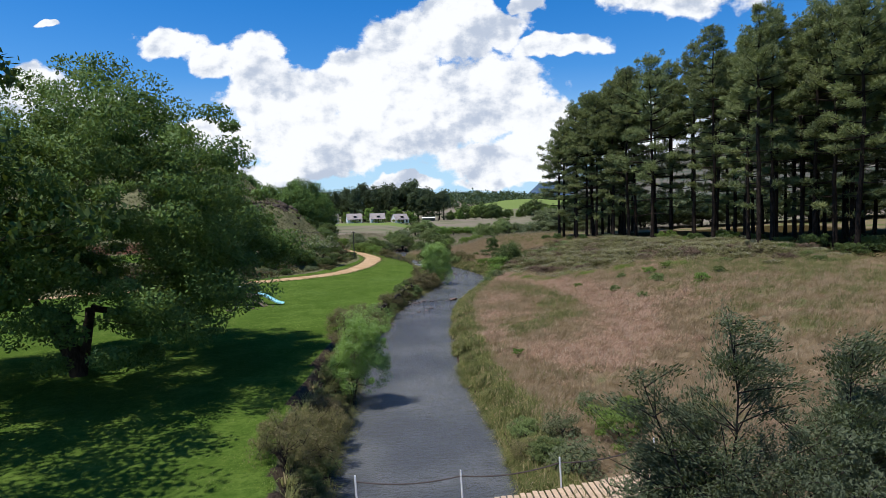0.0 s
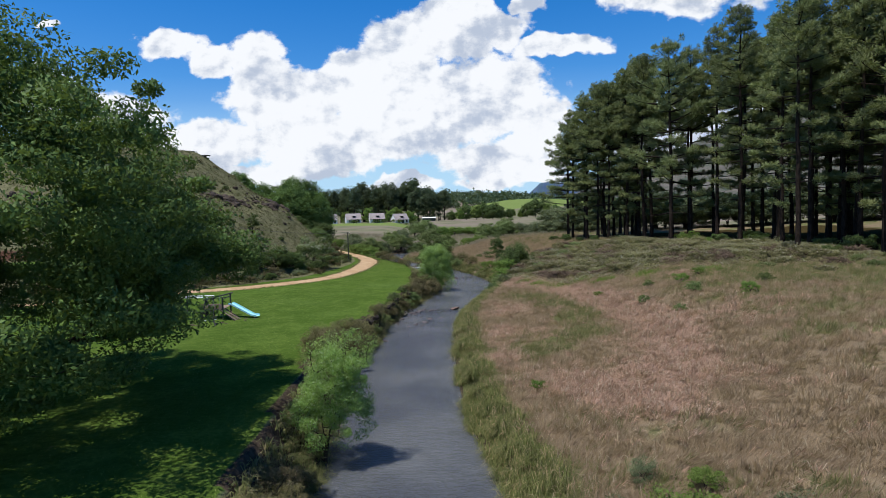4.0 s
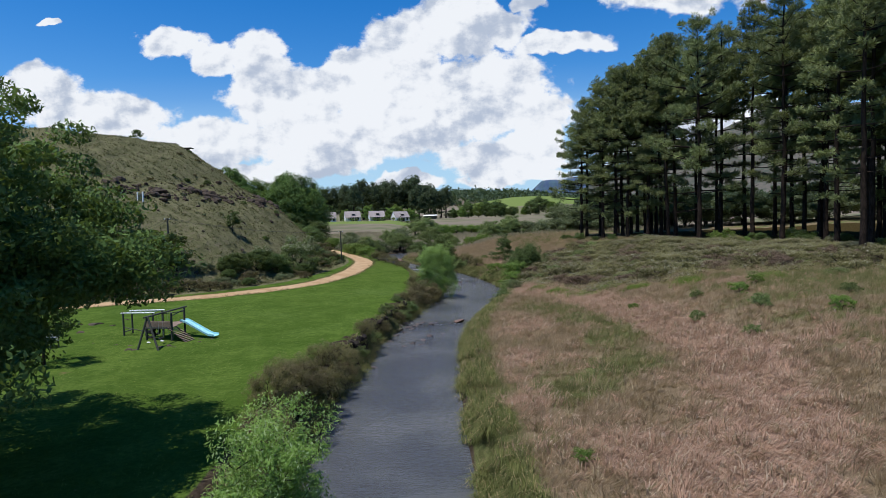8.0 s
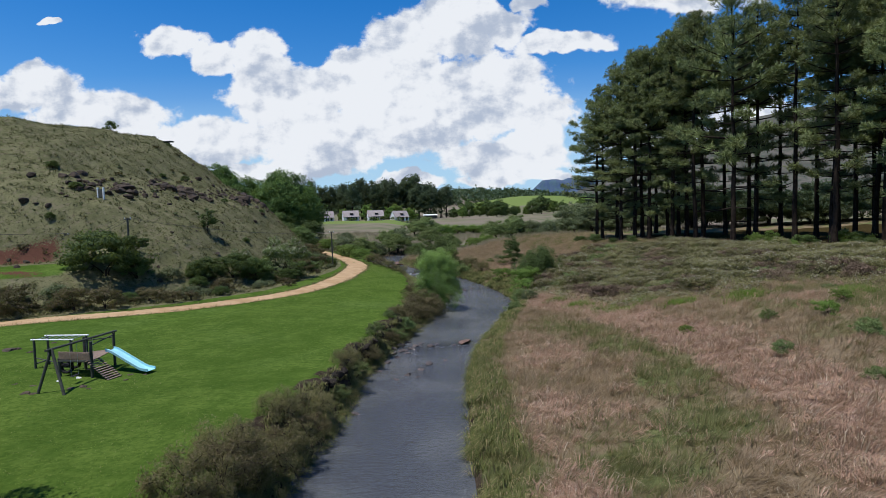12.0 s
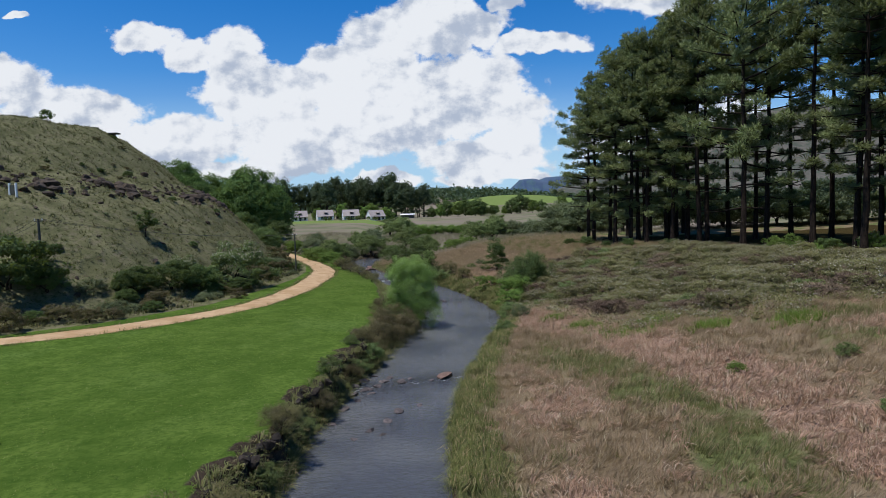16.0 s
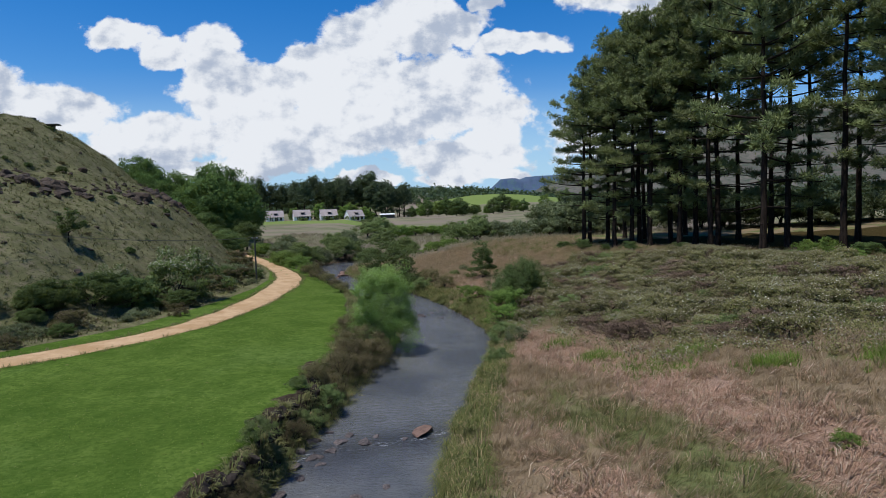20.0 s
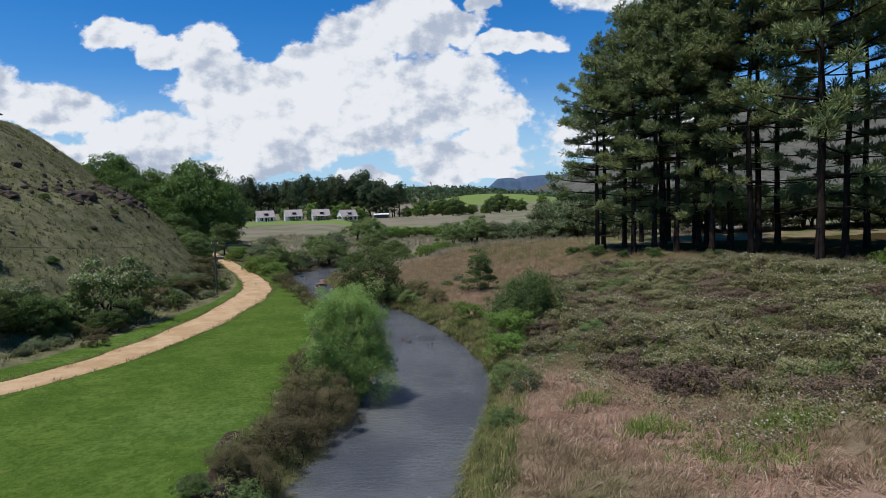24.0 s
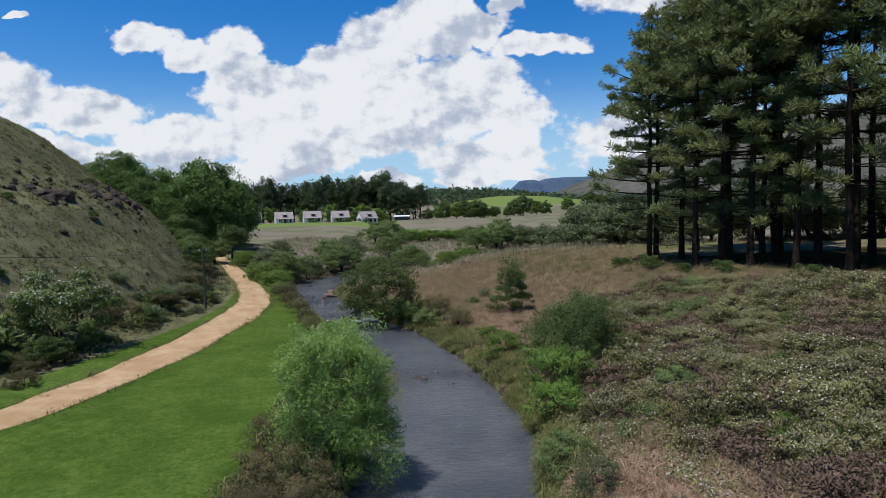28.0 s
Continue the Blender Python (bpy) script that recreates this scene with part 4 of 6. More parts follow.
def block(me_name, size, loc, mat, bev=0.02, rot=None):
    bm = bmesh.new()
    bmesh.ops.create_cube(bm, size=1)
    bmesh.ops.scale(bm, vec=size, verts=bm.verts)
    if bev:
        bmesh.ops.bevel(bm, geom=bm.edges, offset=bev, segments=1, affect="EDGES")
    if rot:
        bmesh.ops.rotate(bm, cent=(0, 0, 0), matrix=Euler([radians(a) for a in rot]).to_matrix(), verts=bm.verts)
    bmesh.ops.translate(bm, vec=loc, verts=bm.verts)
    me = bpy.data.meshes.new(me_name)
    bm.to_mesh(me)
    bm.free()
    me.materials.append(mat)
    return me


def box(name, size, loc, mat, parent, bev=0.02, rot=None, label=""):
    return part(name, block(name, size, loc, mat, bev, rot), parent, label)


M_WHITE = plain_mat("white_plaster", (0.80, 0.79, 0.75), 0.85, grain=3, vary=0.06)
M_ROOF = plain_mat("grey_shingles", (0.31, 0.265, 0.245), 0.9, grain=5, vary=0.25)
M_GLASSDARK = plain_mat("dark_glass", (0.02, 0.025, 0.03), 0.1, vary=0.1, relief=0)


def build_house():
    h = thing("cottage", (0, 0, 0), "white gabled holiday cottage with a grey shingle roof and dark porch", "house", "row of cottages")
    W, D = 9.4, 7.0
    bm = bmesh.new()
    # gabled wall body: ridge runs along x
    v = [bm.verts.new(p) for p in ((-W / 2, -D / 2, 0), (W / 2, -D / 2, 0), (W / 2, D / 2, 0), (-W / 2, D / 2, 0), (-W / 2, -D / 2, 2.5), (W / 2, -D / 2, 2.5), (W / 2, D / 2, 2.5), (-W / 2, D / 2, 2.5), (-W / 2, 0, 6.0), (W / 2, 0, 6.0))]
    for q in ((0, 1, 5, 4), (1, 2, 6, 9, 5), (2, 3, 7, 6), (3, 0, 4, 8, 7), (0, 3, 2, 1), (4, 5, 9, 8), (7, 8, 9, 6)):
        bm.faces.new([v[i] for i in q])
    me = bpy.data.meshes.new("wall")
    bm.to_mesh(me)
    bm.free()
    me.materials.append(M_WHITE)
    part("wall", me, h)
    sl = math.atan2(3.5, D / 2)
    ln = math.hypot(3.5, D / 2) + 0.6
    for sgn in (-1, 1):
        yc, zc = sgn * (D / 4 + 0.22), 4.25 - 0.22
        box("roof", (W + 0.5, ln, 0.18), (0, yc, zc + 0.12), M_ROOF, h, 0.03, (-sgn * math.degrees(sl), 0, 0))
    box("porch_roof", (W - 2.2, 2.2, 0.12), (0.6, -D / 2 - 0.9, 2.55), M_ROOF, h, 0.02, (9, 0, 0))
    for x in (-2.6, 0.4, 3.4):
        box("post", (0.16, 0.16, 2.4), (x + 0.2, -D / 2 - 1.8, 1.2), M_WHITE, h)
    for x, w, z0, hh in ((-2.2, 1.4, 1.2, 1.6), (0.6, 1.8, 1.05, 2.1), (3.2, 1.3, 1.2, 1.6)):
        wn_ = box("window", (w, 0.1, hh), (x, -D / 2 - 0.02, z0 + 0.1), M_GLASSDARK, h)
    # dormer
    d = box("dormer", (1.8, 1.6, 1.1), (0.3, -D / 2 + 1.3, 4.1), M_GLASSDARK, h, 0.02)
    part("dormer_roof", block("dormer_roof", (2.2, 2.1, 0.14), (0.3, -D / 2 + 1.2, 4.75), M_ROOF, 0.02, (8, 0, 0)), d)
    return h


house = build_house()
HOUSES = [(-73, 385), (-57.7, 385), (-42.5, 385), (-27.7, 384), (-92, 392)]
for i, (x, y) in enumerate(HOUSES):
    m = at_ground(x, y, -0.1, (19, 17, 15, 31, 22)[i])
    if i == 0:
        set_at(house, m)
    else:
        copy_thing(house, Matrix.Identity(4)).matrix_basis = m
# ---- shrubs ----


def shrub(name, label, seed, h, r, leaf, mat, clumps, per, clump_r, group, flowers=0, **kw):
    ob = make_tree(name, (0, 0, -200), label, "bush", seed, h, r, h * 0.25, leaf, mat, clumps, per, clump_r, stems=4, trunk_r=0.05 * r, group=group, fill=0.3, low=0.05, skirt=0.9, **kw)
    if flowers:
        rng = np.random.RandomState(seed + 7)
        crown = [c for c in ob.children if c.name.startswith("crown")][0]
        vs = np.empty(len(crown.data.vertices) * 3)
        crown.data.vertices.foreach_get("co", vs)
        vs = vs.reshape(-1, 3)
        up = vs[(vs[:, 2] > np.percentile(vs[:, 2], 55))]
        pick = up[rng.randint(len(up), size=flowers)] + rng.normal(0, 0.03, (flowers, 3)) + np.array([0, 0, 0.04])
        net = Net()
        net.add(*leaf_quads(pick, 0.075, 0.9, rng, 0.8))
        part("blossom", net.mesh("blossom", M_FLOWER), ob, "white blossom")
    return ob


def spread_out(kinds, spots, seed):
    """Sets out shrubs: x, y, size, kind."""
    rng = np.random.RandomState(seed)
    used = set()
    for x, y, s, k in spots:
        slope = abs(gz(x + 0.5, y) - gz(x - 0.5, y)) if x < -17 and y < 160 else 0.0
        m = at_ground(x, y, -0.05 - 0.7 * s * min(slope, 1.2), rng.uniform(0, 360), s * rng.uniform(0.92, 1.08), s * rng.uniform(0.88, 1.12))
        if k in used:
            copy_thing(kinds[k], Matrix.Identity(4)).matrix_basis = m
        else:
            used.add(k)
            set_at(kinds[k], m)
    for k, ob in kinds.items():
        if k not in used:
            for c in ob.children:
                bpy.data.objects.remove(c)
            bpy.data.objects.remove(ob)


def bank_shrubs():
    g = "shrubs along the river"
    kinds = {
        "olive": shrub("shrub", "olive-brown feathery shrub on the river bank", 201, 2.0, 1.25, 0.095, M_OLIVE, 64, 190, 0.38, g, aspect=0.22, squash=0.8),
        "brown": shrub("shrub", "brown half-dead heathy shrub on the river bank", 202, 1.7, 1.3, 0.095, M_BROWNLEAF, 64, 170, 0.36, g, aspect=0.22, squash=0.8),
        "green": shrub("shrub", "low green leafy shrub on the river bank", 203, 1.4, 1.1, 0.11, M_MIDLEAF, 46, 110, 0.38, g),
        "bright": shrub("shrub", "bright yellow-green leafy shrub on the bank", 204, 1.6, 1.2, 0.11, M_BRIGHT, 46, 110, 0.4, g),
        "grey": shrub("shrub", "grey-green fine-leaved shrub in rough grass", 205, 1.8, 1.1, 0.12, M_GREYLEAF, 44, 70, 0.38, g),
        "dark": shrub("shrub", "dense dark green pointed shrub on the bank", 206, 2.5, 1.5, 0.11, M_DARKLEAF, 80, 120, 0.36, g, aspect=0.3, squash=1.2),
    }
    S = [(-5.3, 18.4, 0.8, "olive"), (-5.2, 20.4, 0.9, "olive"), (-5.3, 22.4, 0.85, "olive"), (-5.0, 24.2, 0.8, "olive"), (-5.6, 25.6, 0.75, "brown"), (-5.2, 26.8, 0.6, "brown"), (-6.2, 33.6, 0.7, "brown"), (-6.4, 35.4, 0.8, "brown"), (-5.0, 19.4, 0.5, "green"), (-4.7, 21.6, 0.5, "green"),
         (-7.0, 39.6, 0.85, "olive"), (-6.8, 41.4, 0.95, "brown"), (-7.2, 43.0, 0.85, "olive"), (-6.5, 43.8, 0.85, "olive"), (-6.9, 45.2, 0.85, "brown"), (-6.3, 46.4, 0.8, "olive"), (-6.7, 47.6, 0.7, "olive"), (-6.0, 48.6, 0.7, "brown"), (-6.0, 50.2, 0.65, "olive"), (-6.7, 37.4, 0.85, "olive"),
         (-5.7, 53.0, 0.5, "green"), (-5.5, 55.5, 0.55, "olive"), (-5.4, 57.8, 0.5, "green"), (-5.1, 60.5, 0.55, "brown"), (-4.9, 63.0, 0.5, "green"), (-4.3, 66.0, 0.6, "brown"), (-4.0, 67.6, 0.55, "green"), (-3.5, 69.6, 0.7, "green"), (-3.4, 71.6, 0.7, "brown"), (-4.2, 71.0, 0.5, "olive"), (-4.0, 72.6, 0.6, "brown"), (-4.6, 69.0, 0.4, "green"),
         (-3.2, 74.2, 0.9, "brown"), (-2.3, 75.6, 1.0, "brown"), (-2.9, 77.2, 1.0, "brown"), (-1.9, 78.4, 1.1, "brown"), (-2.6, 80.0, 1.1, "brown"), (-1.8, 81.0, 1.2, "green"), (-3.2, 82.6, 1.1, "brown"), (-2.6, 85.6, 1.0, "brown"), (-2.4, 88.2, 0.8, "brown"),
         (-6.2, 103.0, 0.6, "olive"), (-7.2, 107.5, 0.6, "brown"), (-8.6, 111.5, 0.7, "olive"), (-10.2, 115.5, 0.8, "brown"), (-11.8, 119.5, 0.9, "olive"), (-13.2, 124.0, 0.9, "bright"),
         (4.4, 19.6, 0.75, "grey"), (3.6, 21.0, 0.6, "green"), (4.5, 22.6, 0.7, "grey"), (3.2, 23.6, 0.5, "green"), (6.6, 22.0, 0.85, "bright"), (7.8, 24.8, 0.45, "bright"), (6.2, 25.6, 0.4, "grey"), (9.2, 22.0, 0.6, "grey"), (2.9, 21.8, 0.5, "olive"),
         (15.2, 52.0, 0.4, "green"), (13.5, 58.5, 0.35, "bright"), (18.8, 51.5, 0.5, "green"), (19.6, 55.5, 0.5, "bright"), (17.4, 57.2, 0.35, "green"), (22.0, 58.0, 0.45, "bright"), (16.0, 47.0, 0.35, "green"), (21.0, 47.5, 0.5, "bright"), (4.4, 35.8, 0.3, "bright"), (24.5, 52.0, 0.5, "green"),
         (9.8, 89.6, 1.2, "dark"), (10.6, 91.8, 1.25, "dark"), (11.4, 93.6, 1.1, "dark"), (9.3, 93.6, 1.0, "dark"), (8.5, 87.4, 1.2, "bright"), (7.8, 85.2, 1.0, "bright"), (8.6, 89.8, 1.0, "bright"), (6.9, 80.6, 0.8, "green"), (7.2, 78.0, 0.7, "grey"), (5.6, 74.6, 0.6, "green"), (6.9, 95.2, 0.9, "bright"), (6.4, 99.0, 0.6, "bright"), (4.6, 103.5, 0.8, "olive"), (2.4, 106.8, 1.0, "green"), (0.8, 109.6, 1.1, "green"), (3.2, 107.6, 0.8, "olive"),
         (12.6, 84.6, 0.9, "green"), (13.6, 79.0, 0.5, "bright"), (14.4, 80.0, 0.45, "bright"), (12.4, 80.6, 0.45, "bright"), (15.8, 78.6, 0.5, "bright"), (6.2, 109.5, 0.5, "green"), (7.6, 112, 0.5, "grey")]
    spread_out(kinds, S, 61)


bank_shrubs()
make_tree("willow", (-4.9, 30.2, -0.9), "young bright-green willow leaning over the river", "tree", 71, 4.9, 1.35, 1.0, 0.10, M_WILLOW, 180, 190, 0.36, stems=6, trunk_r=0.06, aspect=0.3, flat=0.2, fill=0.3, skew=(0.8, -0.3), low=0.1, group="willows", squash=0.9)
make_tree("willow", (-1.1, 81.4, -1.1), "silvery-green willow bush standing over the river", "tree", 72, 6.5, 1.85, 0.6, 0.11, M_WILLOW, 330, 250, 0.48, stems=6, trunk_r=0.09, aspect=0.28, flat=0.2, fill=0.35, skew=(0.1, 0.3), low=0.0, group="willows", squash=0.9)
make_tree("river_tree", (-1.4, 110.5, gz(-1.4, 110.5)), "dark green bushy tree at the river bend", "tree", 73, 6.6, 3.1, 1.2, 0.2, M_DARKLEAF, 150, 95, 0.75, stems=4, trunk_r=0.14, low=0.15, fill=0.35)
make_tree("young_pine", (8.8, 104.6, gz(8.8, 104.6)), "small dark bushy young conifer in dry grass", "tree", 74, 3.8, 1.15, 0.2, 0.12, M_DARKLEAF, 150, 80, 0.34, trunk_r=0.06, low=0.0, fill=0.2, skirt=1.1)
make_tree("track_tree", (-33.5, 172.0, gz(-33.5, 172)), "small round tree beside the dirt track", "tree", 75, 6.6, 2.7, 2.2, 0.3, M_DARKLEAF, 90, 70, 0.9, trunk_r=0.16, low=0.3)
make_tree("hill_tree", (-28.3, 94.8, gz(-28.3, 94.8)), "small dark tree alone on the hillside", "tree", 76, 3.0, 0.9, 0.8, 0.16, M_DARKLEAF, 40, 60, 0.36, trunk_r=0.06, low=0.2)
make_tree("ridge_tree", (-55.7, 125, gz(-55.7, 125)), "small round shrub on the hill's skyline", "tree", 77, 2.0, 0.9, 0.4, 0.22, M_DARKLEAF, 26, 50, 0.4, trunk_r=0.06, low=0.2)
make_tree("lawn_tree", (-21.4, 47.0, gz(-21.4, 47.0)), "small young tree on the lawn by the bench", "tree", 78, 3.7, 1.6, 1.6, 0.15, M_OAK, 70, 70, 0.42, trunk_r=0.07, low=0.3)


def sapling(x, y, h, r, seed, stems, dense):
    """A thin wattle: whippy dark stems with rising side twigs, and feathery leaves in small sprays along them."""
    rng = np.random.RandomState(seed)
    wood, lv = Net(), Net()
    C, W = [], []
    for k in range(stems):
        a = rng.uniform(0, 6.283)
        lean = 0.0 if k == 0 else rng.uniform(0.3, 0.9) * r
        tall = h if k == 0 else h * rng.uniform(0.55, 0.85)
        s = np.linspace(0, 1, 9)
        sway = np.cumsum(rng.normal(0, 0.035 * r, (9, 2)), axis=0)
        stem = np.stack([math.cos(a) * lean * s + sway[:, 0], math.sin(a) * lean * s + sway[:, 1], -0.25 + (tall + 0.25) * s], 1)
        wood.tube(stem, 0.042 * (1 - s) + 0.007, 6)
        for _ in range(int(dense * tall)):
            f = rng.uniform(0.18, 1.0)
            p = np.array([np.interp(f, s, stem[:, j]) for j in range(3)])
            b = rng.uniform(0, 6.283)
            ln = r * rng.uniform(0.35, 1.0) * np.interp(f, [0.15, 0.45, 0.8, 1.0], [0.9, 1.0, 0.5, 0.22])
            u = np.linspace(0, 1, 5)
            tip = np.array([math.cos(b), math.sin(b), rng.uniform(0.1, 1.3)]) * ln
            twig = p + u[:, None] * tip - np.outer(u ** 2 * 0.15 * ln, [0, 0, 1])
            wood.tube(twig, 0.014 * (1 - u) + 0.004, 4)
            n = rng.randint(5, 12)
            g = rng.uniform(0.3, 1.05, n)
            C.append(np.stack([np.interp(g, u, twig[:, j]) for j in range(3)], 1) + rng.normal(0, 0.06, (n, 3)))
            W.append(np.repeat((tip / ln)[None], n, 0))
    C, W = np.concatenate(C), np.concatenate(W)
    per = 34
    g = rng.normal(size=(len(C) * per, 3))
    P = np.repeat(C, per, 0) + g * np.array([0.16, 0.16, 0.09])
    v, f = leaf_quads(P, 0.095, 0.34, rng, 0.4, np.repeat(W, per, 0))
    lv.add(v, f, g * 0.5)
    ob = thing("wattle_tree", (x, y, gz(x, y)), "thin dark-stemmed wattle with sparse grey-green feathery leaves", "tree", "wattles by the bridge")
    part("stem", wood.mesh("stem", M_BARK, True), ob)
    part("crown", lv.mesh("crown", M_WATTLE), ob)
    return ob


def wattles():
    for i, (x, y, h, r) in enumerate(((8.3, 12.6, 4.6, 1.6), (5.0, 13.2, 3.2, 1.2), (7.2, 10.8, 4.0, 1.3), (10.3, 13.4, 5.0, 1.6), (6.6, 14.4, 3.4, 1.3), (6.0, 11.4, 3.6, 1.2), (9.2, 11.2, 4.0, 1.3))):
        make_tree("wattle_tree", (x, y, gz(x, y)), "thin dark-stemmed wattle with sparse grey-green feathery leaves", "tree", 81 + i, h, r, h * 0.4, 0.095, M_WATTLE, 100, 115, 0.36, stems=2, trunk_r=0.04, aspect=0.32, fill=0.2, low=0.15, squash=0.8, group="wattles by the bridge")
    for x, y, h, r, seed, stems in ((6.1, 12.4, 6.6, 2.3, 91, 3), (8.9, 12.0, 5.6, 2.0, 92, 3)):
        sapling(x, y, h, r, seed, stems, 7)


wattles()


def hill_shrubs():
    g = "shrubs at the foot of the hill"
    kinds = {
        "dark": shrub("hill_shrub", "dense dark green shrub at the foot of the hill", 211, 3.3, 1.9, 0.17, M_DARKLEAF, 100, 110, 0.55, g),
        "cream": shrub("hill_shrub", "green shrub with cream blossom beside the track", 212, 3.0, 1.9, 0.18, M_MIDLEAF, 80, 95, 0.55, g, flowers=1700),
        "brown": shrub("hill_shrub", "brown twiggy shrub beside the dirt track", 213, 1.9, 1.5, 0.14, M_BROWNLEAF, 60, 90, 0.4, g),
        "grey": shrub("hill_shrub", "low grey-green scrub at the hill's foot", 214, 1.3, 1.3, 0.15, M_GREYLEAF, 44, 65, 0.42, g),
    }
    S = [(-31.8, 79.4, 1.75, "dark"), (-29.6, 80.6, 0.8, "dark"), (-25.0, 85.2, 0.8, "dark"), (-23.2, 88.2, 0.95, "dark"), (-21.6, 91.0, 0.8, "dark"), (-25.6, 88.2, 0.9, "grey"), (-20.2, 97.0, 1.45, "cream"), (-22.0, 95.0, 0.9, "grey"), (-20.6, 100.5, 0.7, "grey"), (-24.0, 92.5, 0.7, "cream"),
         (-31.0, 73.2, 1.1, "brown"), (-29.0, 74.2, 1.0, "brown"), (-35.5, 71.6, 1.3, "brown"), (-38.0, 70.6, 1.3, "brown"), (-40.6, 69.0, 1.2, "brown"), (-27.0, 77.6, 0.8, "brown"), (-25.0, 80.6, 0.8, "grey"), (-22.6, 84.2, 0.8, "brown"), (-20.4, 88.4, 0.6, "grey"), (-27.6, 83.0, 0.9, "grey"), (-33.5, 75.0, 0.8, "grey"),
         (-19.4, 103.5, 0.9, "brown"), (-19.0, 106.5, 0.9, "grey"), (-19.4, 109.5, 0.9, "brown"), (-20.4, 112.5, 1.0, "grey"), (-19.6, 115.6, 0.8, "brown"), (-21.0, 118.5, 1.0, "grey"), (-21.8, 122.0, 1.0, "brown"), (-23.0, 126.0, 1.1, "grey"), (-24.6, 130.5, 1.2, "brown"), (-26.8, 136.0, 1.4, "dark"), (-29.0, 141.0, 1.4, "dark"), (-31.5, 147.0, 1.5, "dark"), (-34.0, 152.0, 1.6, "dark"), (-38.0, 160.0, 1.7, "dark"),
         (-22.0, 105.5, 0.7, "grey"), (-23.4, 110.0, 0.7, "grey"), (-18.2, 94.2, 0.4, "brown"), (-17.4, 89.6, 0.4, "brown"), (-18.6, 91.8, 0.45, "brown")]
    rng = np.random.RandomState(64)
    while len(S) < 90:
        x, y = rng.uniform(-50, -21), rng.uniform(80, 140)
        h = float(hill_d(x, y))
        if 2.5 < h < 26:
            S.append((x, y, rng.uniform(0.16, 0.34), ("dark", "brown", "brown", "grey")[rng.randint(4)]))
    while len(S) < 165:
        x, y = rng.uniform(-42, -17), rng.uniform(68, 128)
        if -1.4 < float(hill_d(x, y)) < 3.5 and off_line(x, y, ROAD)[0] > 2.6:
            S.append((x, y, rng.uniform(0.28, 0.62), ("grey", "grey", "brown", "brown", "dark")[rng.randint(5)]))
    spread_out(kinds, S, 63)


hill_shrubs()


def valley_shrubs():
    g = "bushes in the valley"
    kinds = {
        "dark": shrub("valley_bush", "dark green willow bush on the valley floor", 221, 5.6, 3.6, 0.30, M_MIDLEAF, 90, 130, 1.0, g),
        "thicket": shrub("valley_bush", "dark green thicket behind the pines", 224, 5.2, 3.4, 0.32, M_GUM, 90, 120, 1.0, g),
        "grey": shrub("valley_bush", "grey-green bush on the valley floor", 222, 4.6, 3.4, 0.30, M_GREYLEAF, 90, 120, 1.0, g),
        "bright": shrub("valley_bush", "bright green leafy bush in wet ground", 223, 3.2, 2.8, 0.26, M_BRIGHT, 80, 120, 0.8, g),
    }
    rng = np.random.RandomState(9)
    S = [(-15.4, 132, 0.7, "bright"), (-18.2, 137, 0.8, "bright"), (-16.8, 141.5, 0.75, "dark"), (-20.5, 146, 0.75, "bright"), (-15.0, 147, 0.7, "grey"), (-10.5, 152, 0.8, "dark"), (-18.5, 153, 0.7, "bright"), (-6.0, 150.5, 0.7, "dark"), (-23, 156, 0.7, "grey"), (-13.0, 158, 0.8, "dark"), (0, 158, 0.8, "bright"),
         (6.0, 146.0, 0.75, "bright"), (9.0, 149.0, 0.8, "bright"), (3.5, 151, 0.8, "bright"), (12.5, 152, 0.7, "bright"), (0.5, 146.5, 0.65, "dark"), (-4, 170, 0.8, "dark"), (-12, 176, 0.8, "grey"), (-27, 160, 0.8, "bright"), (-34, 164, 0.8, "dark"), (-26, 178, 0.7, "grey"),
         (13.0, 178, 0.95, "dark"), (17.5, 182, 1.0, "dark"), (22.5, 184, 0.95, "grey"), (27, 182, 1.0, "grey"), (31.5, 185, 1.0, "grey"), (36, 183, 1.05, "dark"), (41, 186, 1.05, "grey"), (46, 184, 1.1, "dark"), (20, 192, 1.1, "dark"),
         (-6, 206, 1.15, "dark"), (-1, 214, 1.1, "bright"), (4, 216, 1.1, "bright"), (9, 218, 1.0, "bright"), (-4, 222, 1.1, "bright"), (14, 222, 0.9, "bright"), (19, 228, 0.9, "bright"), (-10, 214, 0.9, "dark"), (25, 234, 0.9, "bright")]
    for i in range(46):
        S.append((27 + i * 1.9 + rng.uniform(-1, 1), 143 + rng.uniform(-7, 9) - i * 0.60, rng.uniform(1.0, 1.6), ("thicket", "thicket", "grey")[rng.randint(3)]))
    for i in range(10):
        S.append((-62 + i * 4.4 + rng.uniform(-1.5, 1.5), 379.5 + rng.uniform(-1, 1), rng.uniform(0.25, 0.5), "dark"))
    spread_out(kinds, S, 65)


valley_shrubs()


